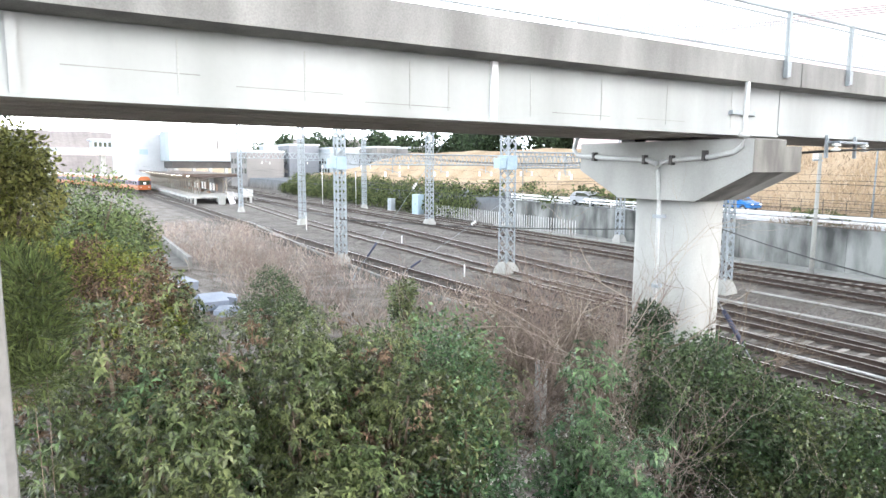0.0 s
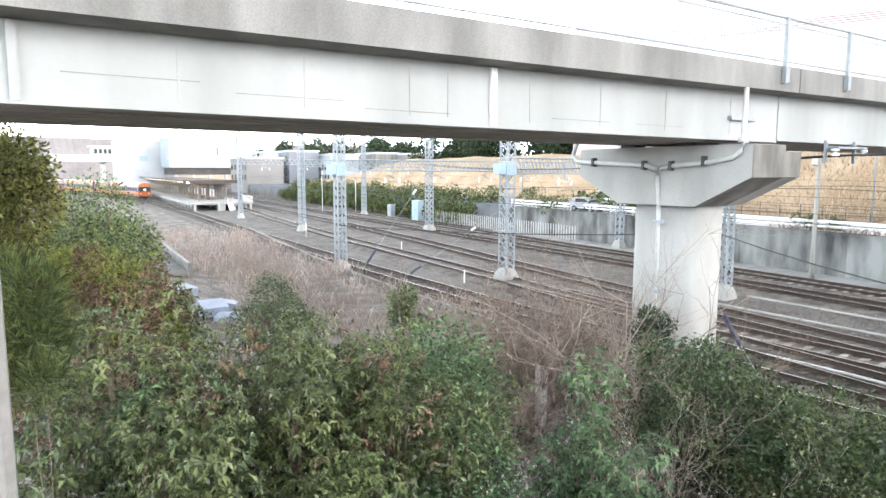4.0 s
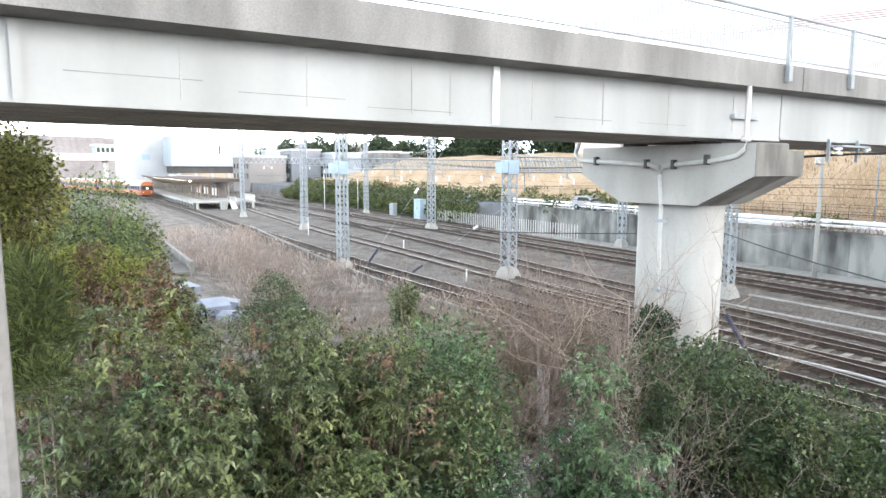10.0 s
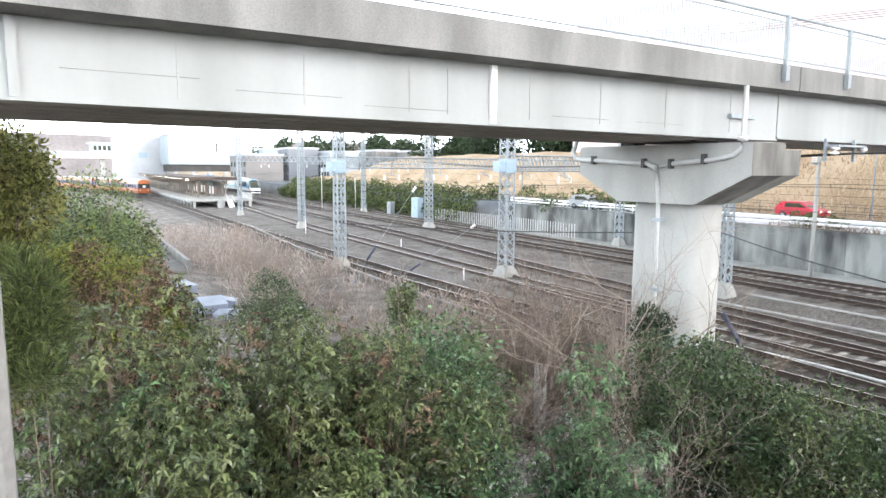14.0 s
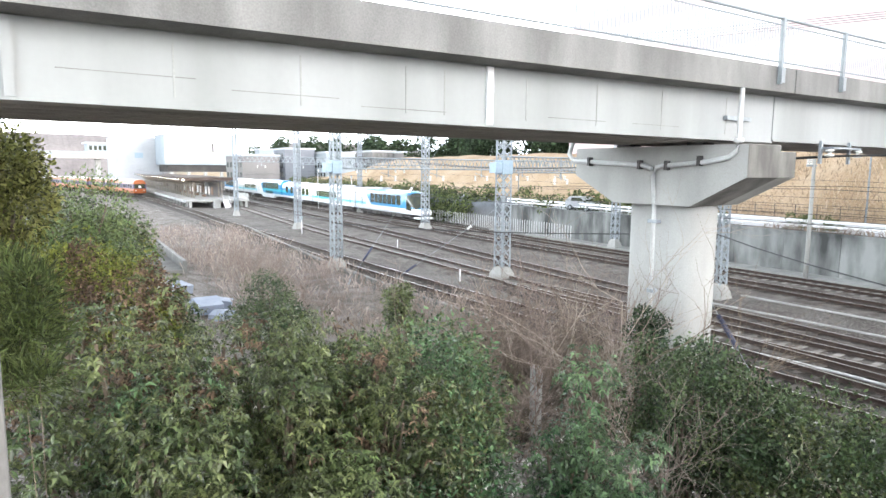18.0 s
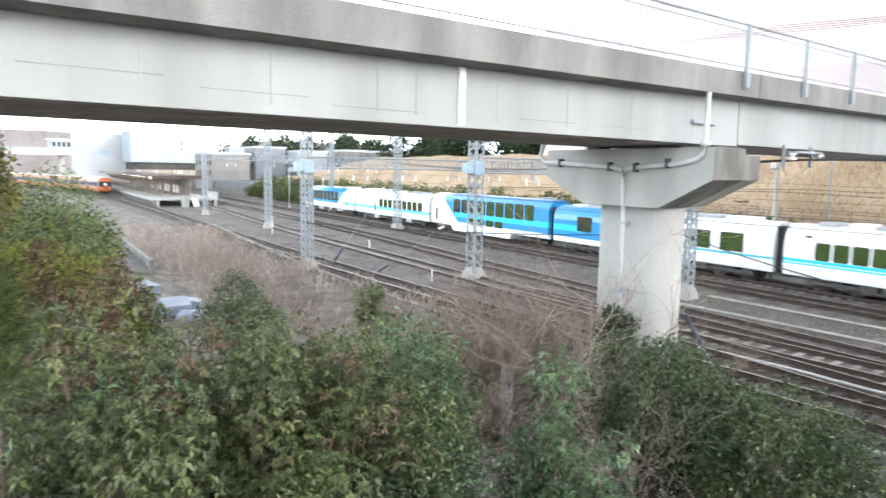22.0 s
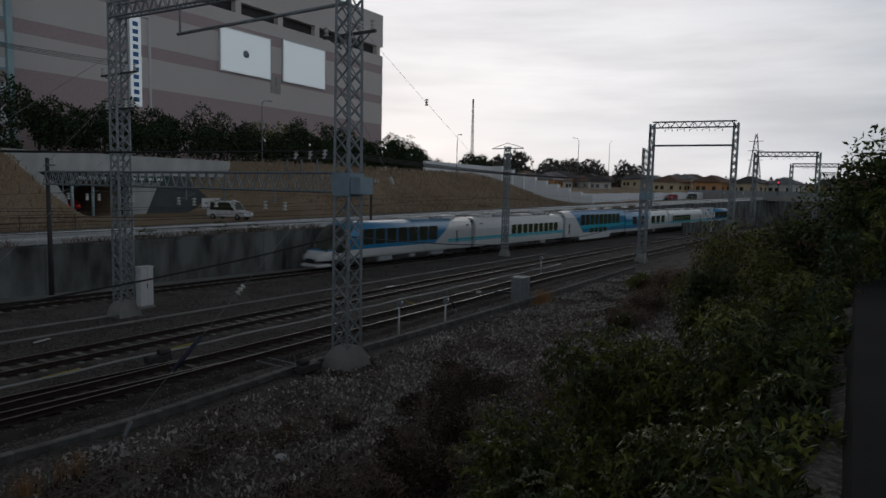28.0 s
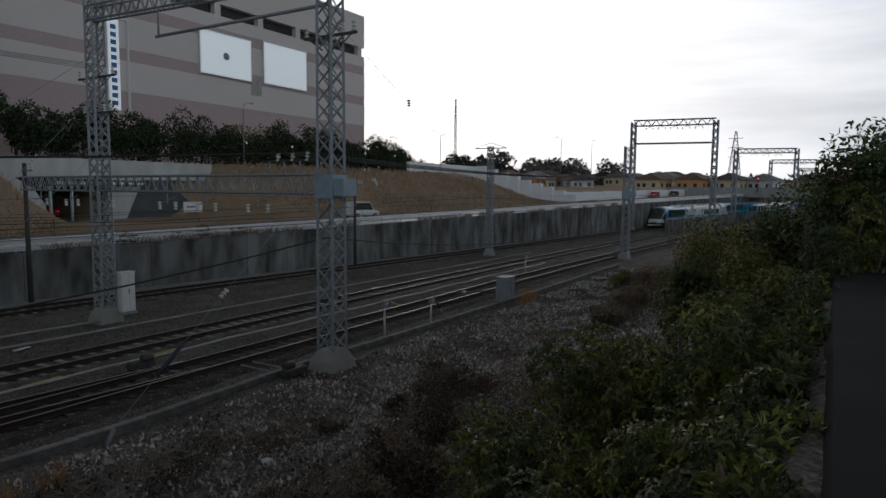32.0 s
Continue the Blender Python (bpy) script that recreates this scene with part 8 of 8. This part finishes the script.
def make_right_distance():
    rng = np.random.default_rng(51)
    w = tagged(empty("stepped_wall"), "stepped white retaining wall beside the road", "wall", kind="structure")
    # down the flank of the hill in steps, then level along the road
    for k in range(9):
        x0, y0 = 121 + k * 0.6, 66 - k * 2.3
        zt = 12.0 - k * 0.72
        part("step", box(x0, x0 + 1.2, y0 - 2.3, y0, 2.5, zt), sign_white, w)
    for k in range(28):
        x = 126 + k * 10
        y = y_wall(min(x, 400)) + 15 + 0.05 * k
        o = part("panel", box(0, 9.97, -0.2, 0.2, -1, 2.1 - 0.012 * k), sign_white, w)
        o.matrix_basis = Matrix.Translation((x, y_wall(min(x, 260)) + 16.5 - 0.25 * max(0, x - 260), z_road(min(x, 260)))) @ Matrix.Rotation(math.atan2(y_wall(min(x + 10, 260)) - y_wall(min(x, 260)) - (2.5 if x > 260 else 0), 10), 4, "Z")
    part("top_wall", box(96, 122, 66, 66.5, 9.6, 11.9), sign_white, w)
    roofs = [mat("tile_dark", (0.07, 0.07, 0.075), (0.11, 0.1, 0.1), 0.6, 0.7), mat("tile_brown", (0.15, 0.085, 0.06), (0.2, 0.12, 0.085), 0.6, 0.7), mat("tile_grey", (0.2, 0.2, 0.21), (0.26, 0.26, 0.27), 0.6, 0.7)]
    walls = [mat("render_cream", (0.62, 0.52, 0.36), (0.55, 0.46, 0.32), 0.4, 0.9), mat("render_orange", (0.6, 0.33, 0.16), (0.53, 0.29, 0.14), 0.4, 0.9), mat("render_white", (0.66, 0.64, 0.6), (0.58, 0.56, 0.53), 0.4, 0.9), mat("render_grey", (0.36, 0.35, 0.34), (0.3, 0.29, 0.28), 0.4, 0.9)]

    def house(x, y, z, wd, dp, h, wm, rm, a):
        t = tagged(empty("house", Matrix.Translation((x, y, z)) @ Matrix.Rotation(a, 4, "Z")), "small house with a broad tiled hipped roof above the line", "house", "houses on the rise")
        h *= 0.62
        part("wall", box(-wd / 2, wd / 2, -dp / 2, dp / 2, -2, h), wm, t)
        bm = bmesh.new()
        e = 0.9
        b = [bm.verts.new(v) for v in ((-wd / 2 - e, -dp / 2 - e, h), (wd / 2 + e, -dp / 2 - e, h), (wd / 2 + e, dp / 2 + e, h), (-wd / 2 - e, dp / 2 + e, h))]
        r = [bm.verts.new((-wd / 4, 0, h + 2.5)), bm.verts.new((wd / 4, 0, h + 2.5))]
        for q in ((b[0], b[1], r[1], r[0]), (b[2], b[3], r[0], r[1]), (b[1], b[2], r[1]), (b[3], b[0], r[0]), (b[3], b[2], b[1], b[0])):
            bm.faces.new(q)
        part("roof", bm, rm, t)
        for f in (0.9,):
            for k in (-0.28, 0.1, 0.32):
                for s in (-1, 1):
                    part("window", box(k * wd - 0.7, k * wd + 0.7, s * dp / 2 - 0.04, s * dp / 2 + 0.04, f, f + 1.3), glass_dark, t)
                part("window", box(-wd / 2 - 0.04, -wd / 2 + 0.04, k * dp - 0.6, k * dp + 0.6, f, f + 1.3), glass_dark, t)
        part("eave_band", box(-wd / 2 - 0.05, wd / 2 + 0.05, -dp / 2 - 0.05, dp / 2 + 0.05, h - 0.25, h - 0.05), wm, t)

    house(232, 55, 7.6, 11, 9, 5.6, walls[0], roofs[1], -0.2)
    house(236, 42, 7.6, 12, 9, 5.8, walls[1], roofs[1], -0.2)
    house(240, 31, 7.6, 11, 9, 5.6, walls[0], roofs[0], -0.2)
    house(246, 21, 7.6, 11, 9, 5.4, walls[2], roofs[2], -0.2)
    for i in range(44):
        x, y = 215 + rng.uniform(0, 130), 62 + rng.uniform(0, 95)
        house(x, y, 7.5 + 0.02 * (x - 220) + rng.uniform(0, 1.5), rng.uniform(8, 13), rng.uniform(7, 10), rng.uniform(4.5, 6.0), walls[rng.integers(0, 4)], roofs[rng.integers(0, 3)], rng.uniform(-0.6, 0.6))
    for i in range(10):
        x, y = 270 + rng.uniform(0, 120), -30 + rng.uniform(0, 70)
        house(x, y, 7.5 + rng.uniform(0, 1.0), rng.uniform(8, 13), rng.uniform(7, 10), rng.uniform(4.5, 6.0), walls[rng.integers(0, 4)], roofs[rng.integers(0, 3)], rng.uniform(-0.6, 0.6))
    # woods on the far rise, haze mixed into their pale leaf colour
    cs = [(300 + rng.uniform(-20, 40), 95 + 9 * k, 13 + 5 * math.exp(-((k - 7) / 4.5) ** 2) + rng.uniform(-2, 2)) for k in range(14)]
    far_tree_stuff("wood", cs, [(9, 8, 7)] * len(cs), 1300, 1.4, "bare and evergreen wood on the far rise", leaf_mat("leaf_far_haze", (0.13, 0.125, 0.115), (0.19, 0.18, 0.165), 0.9), 52)
    cs = [(520, -120 + 22 * k, 8 + rng.uniform(-2, 3)) for k in range(22)]
    far_tree_stuff("wood", cs, [(18, 16, 8)] * len(cs), 700, 2.8, "far low woods on the horizon", MATS["leaf_far_haze"], 53)
    cs = [(128 + 5 * k + rng.normal(0, 1), 76 + 1.5 * k, 11.5 + rng.uniform(-1, 1)) for k in range(5)]
    far_tree_stuff("wood", cs, [(3.2, 3.0, 3.0)] * len(cs), 1500, 0.45, "evergreen trees at the corner of the shopping centre", None, 54)
    street_lamp(150, 58, 12, z=8, turn=2.8)
    street_lamp(185, 62, 14, z=8, turn=0.0)
    # radio mast and pylon
    t = tagged(empty("radio_mast", Matrix.Translation((230, 135, 10))), "tall thin radio mast on the rise", "radio mast")
    bm = bmesh.new()
    lattice(bm, 0, 0, 0, 34, 1.2, 0.4, 2.0, 0.08, 0.04)
    part("lattice", bm, galv, t)
    t = tagged(empty("pylon", Matrix.Translation((420, 52.5, 6))), "distant lattice power pylon", "pylon")
    bm = bmesh.new()
    lattice(bm, 0, 0, 0, 37.5, 9, 0.8, 3.6, 0.16, 0.08)
    for z in (22, 27.5, 33):
        add_box(bm, -0.2, 0.2, -4, 4, z, z + 0.3)
    part("lattice", bm, galv, t)
    # overbridge far along the line
    b = tagged(empty("overbridge"), "low concrete road bridge across the far line", "bridge", kind="structure")
    part("deck", box(196, 206, -30, 40, 5.6, 7.4), concrete, b)
    part("pier", box(199, 203, 27, 29, -0.3, 5.6), concrete, b)
    part("abutment", box(196, 206, 34, 44, -0.3, 5.6), concrete, b)
    for k in range(14):
        part("railing", box(195.9, 196.05, -28 + k * 5, -23.1 + k * 5, 7.4, 8.3), galv, b)


make_right_distance()


# ---- road vehicles ----
def make_vehicle(kind, colour, label):
    v = tagged(empty(kind), label, "car" if kind != "truck" else "truck", "vehicles on the road")
    long, high = {"car": (4.0, 1.5), "van": (4.6, 1.95), "truck": (7.5, 2.9)}[kind]
    m = mat("paint_" + colour, {"white": (0.75, 0.76, 0.78), "red": (0.45, 0.03, 0.05), "blue": (0.03, 0.2, 0.55), "grey": (0.3, 0.31, 0.33), "black": (0.03, 0.03, 0.035)}[colour], None, 2, 0.3, bump=0)
    h = long / 2
    if kind == "truck":
        part("cab", prism([(h - 1.8, 0.5), (h, 0.5), (h, 1.5), (h - 0.25, 2.3), (h - 1.8, 2.35)], "y", -1.05, 1.05), m, v)
        part("load_box", box(-h, h - 1.9, -1.12, 1.12, 0.8, high, bev=0.04), m, v)
    else:
        back = -h + (0.15 if kind == "van" else 0.6)
        prof = [(-h, 0.35), (h, 0.35), (h, 0.8), (h - 0.9, 0.98), (h - 1.7, high), (back, high - 0.02), (-h, 0.95)]
        bm = prism([(x, z) for x, z in prof], "y", -0.84, 0.84)
        bmesh.ops.bevel(bm, geom=bm.edges[:], offset=0.07, segments=2, affect="EDGES")
        part("body", bm, m, v)
        for s in (-1, 1):
            part("side_window", prism([(back + 0.3, 1.0), (h - 1.15, 1.0), (h - 1.75, high - 0.14), (back + 0.4, high - 0.14)], "y", s * 0.845 - 0.008, s * 0.845 + 0.008), glass_dark, v)
        part("windscreen", prism([(h - 0.95, 1.02), (h - 0.9, 1.0), (h - 1.66, high - 0.05), (h - 1.72, high - 0.08)], "y", -0.7, 0.7), glass_dark, v)
    for s in (-1, 1):
        part("headlight", box(h - 0.04, h + 0.02, s * 0.6 - 0.14, s * 0.6 + 0.14, 0.62, 0.76), mat("headlight_on", (0.9, 0.9, 0.85), (0.9, 0.9, 0.85), 1, 0.3, bump=0, emit=(1, 0.95, 0.85, 0.3)), v)
        part("tail_light", box(-h - 0.02, -h + 0.04, s * 0.62 - 0.12, s * 0.62 + 0.12, 0.75, 0.9), mat("taillight_on", (0.5, 0.02, 0.02), (0.5, 0.02, 0.02), 1, 0.3, bump=0, emit=(1, 0.05, 0.03, 1.0)), v)
        for x in (-h + 0.8, h - 0.8):
            w = part("wheel", lathe([(0.05, -0.09), (0.3, -0.09), (0.32, 0), (0.3, 0.09), (0.05, 0.09)], 14), rubber, v)
            w.matrix_basis = Matrix.Translation((x, s * 0.78, 0.32)) @ Matrix.Rotation(math.pi / 2, 4, "X")
            part("hub", lathe([(0.02, -0.1), (0.17, -0.1), (0.17, 0.1), (0.02, 0.1)], 10), galv, w)
    return v


CARS = [make_vehicle("car", "blue", "bright blue car driving along the road"), make_vehicle("van", "white", "white van driving along the road"),
        make_vehicle("car", "red", "red car that turns off the road into the underpass"), make_vehicle("van", "white", "white van driving along the road")]
for x, y, a, kind, col, lab in ((-47.0, 50.5, 0, "car", "grey", "grey car parked behind the hedge"), (172, 40.5, 175, "car", "red", "red car far along the road"), (186, 38.5, 175, "car", "black", "black car far along the road")):
    p = make_vehicle(kind, col, lab)
    p.matrix_basis = Matrix.Translation((x, y, z_ground(x, y) + (0.02 if y < 60 else 0.05))) @ Matrix.Rotation(radians(a), 4, "Z")


def road_rows(t0, x0, speed, lane, turn):
    """Rows for a vehicle that drives along the road, passing x0 at t0."""
    rows = []
    for t in (0.0, 4.0, 8.0, 12.0, 16.0, 20.0, 24.0, 28.0, 32.0):
        x = x0 + speed * (t - t0)
        slope = math.atan((y_wall(x + 2) - y_wall(x - 2)) / 4)
        pitch = math.atan((z_road(x + 2) - z_road(x - 2)) / 4)
        rows.append((t, pose(x, y_wall(x) + lane, z_road(x) + 0.01, 0, -math.degrees(pitch) * (1 if turn == 0 else -1), math.degrees(slope) + turn)))
    return rows


def motions():
    for i, car in enumerate(TRAIN, 1):
        walk(car, car_rows(i))

    walk(CARS[0], road_rows(0.8, -26.0, 11.0, 9.9, 0))
    walk(CARS[1], road_rows(2.4, -28.6, -15.75, 11.4, 180))
    rows = [(t, pose(x, y_wall(x) + 9.9, z_road(x) + 0.01, 0, 0, -5)) for t, x in ((0.0, -150.0), (8.0, -150.0), (13.0, -40.0), (14.0, -28.4), (16.0, -5.4))]
    rows += [(18.8, pose(27.0, y_wall(27.0) + 9.9, z_road(27), 0, 0, -5)), (20.0, pose(36.5, y_wall(36.5) + 12.0, z_road(36), 0, 0, 40)), (21.2, pose(40.5, 58.5, z_road(40), 0, 0, 82)),
             (22.8, pose(41.0, 66.0, z_road(41), 0, 0, 90)), (25.2, pose(41.0, 66.6, z_road(41), 0, 0, 90)), (26.3, pose(40.6, 76.0, z_road(41), 0, 0, 92)), (28.0, pose(40.4, 80.5, z_road(41), 0, 0, 91)), (32.0, pose(40.4, 80.5, z_road(41), 0, 0, 91))]
    walk(CARS[2], rows)
    z = z_road(46)
    walk(CARS[3], [(0.0, pose(45.5, 64.6, z, 0, 0, -95)), (26.2, pose(45.5, 64.6, z, 0, 0, -95)), (28.0, pose(44.6, 55.5, z, 0, 0, -75)), (29.0, pose(44.6, 51.0, z, 0, 0, -40)),
                   (30.0, pose(47.5, y_wall(47.5) + 10, z, 0, 0, -8)), (32.0, pose(60.3, y_wall(60.3) + 10, z_road(60.3), 0, 0, -5))])


motions()
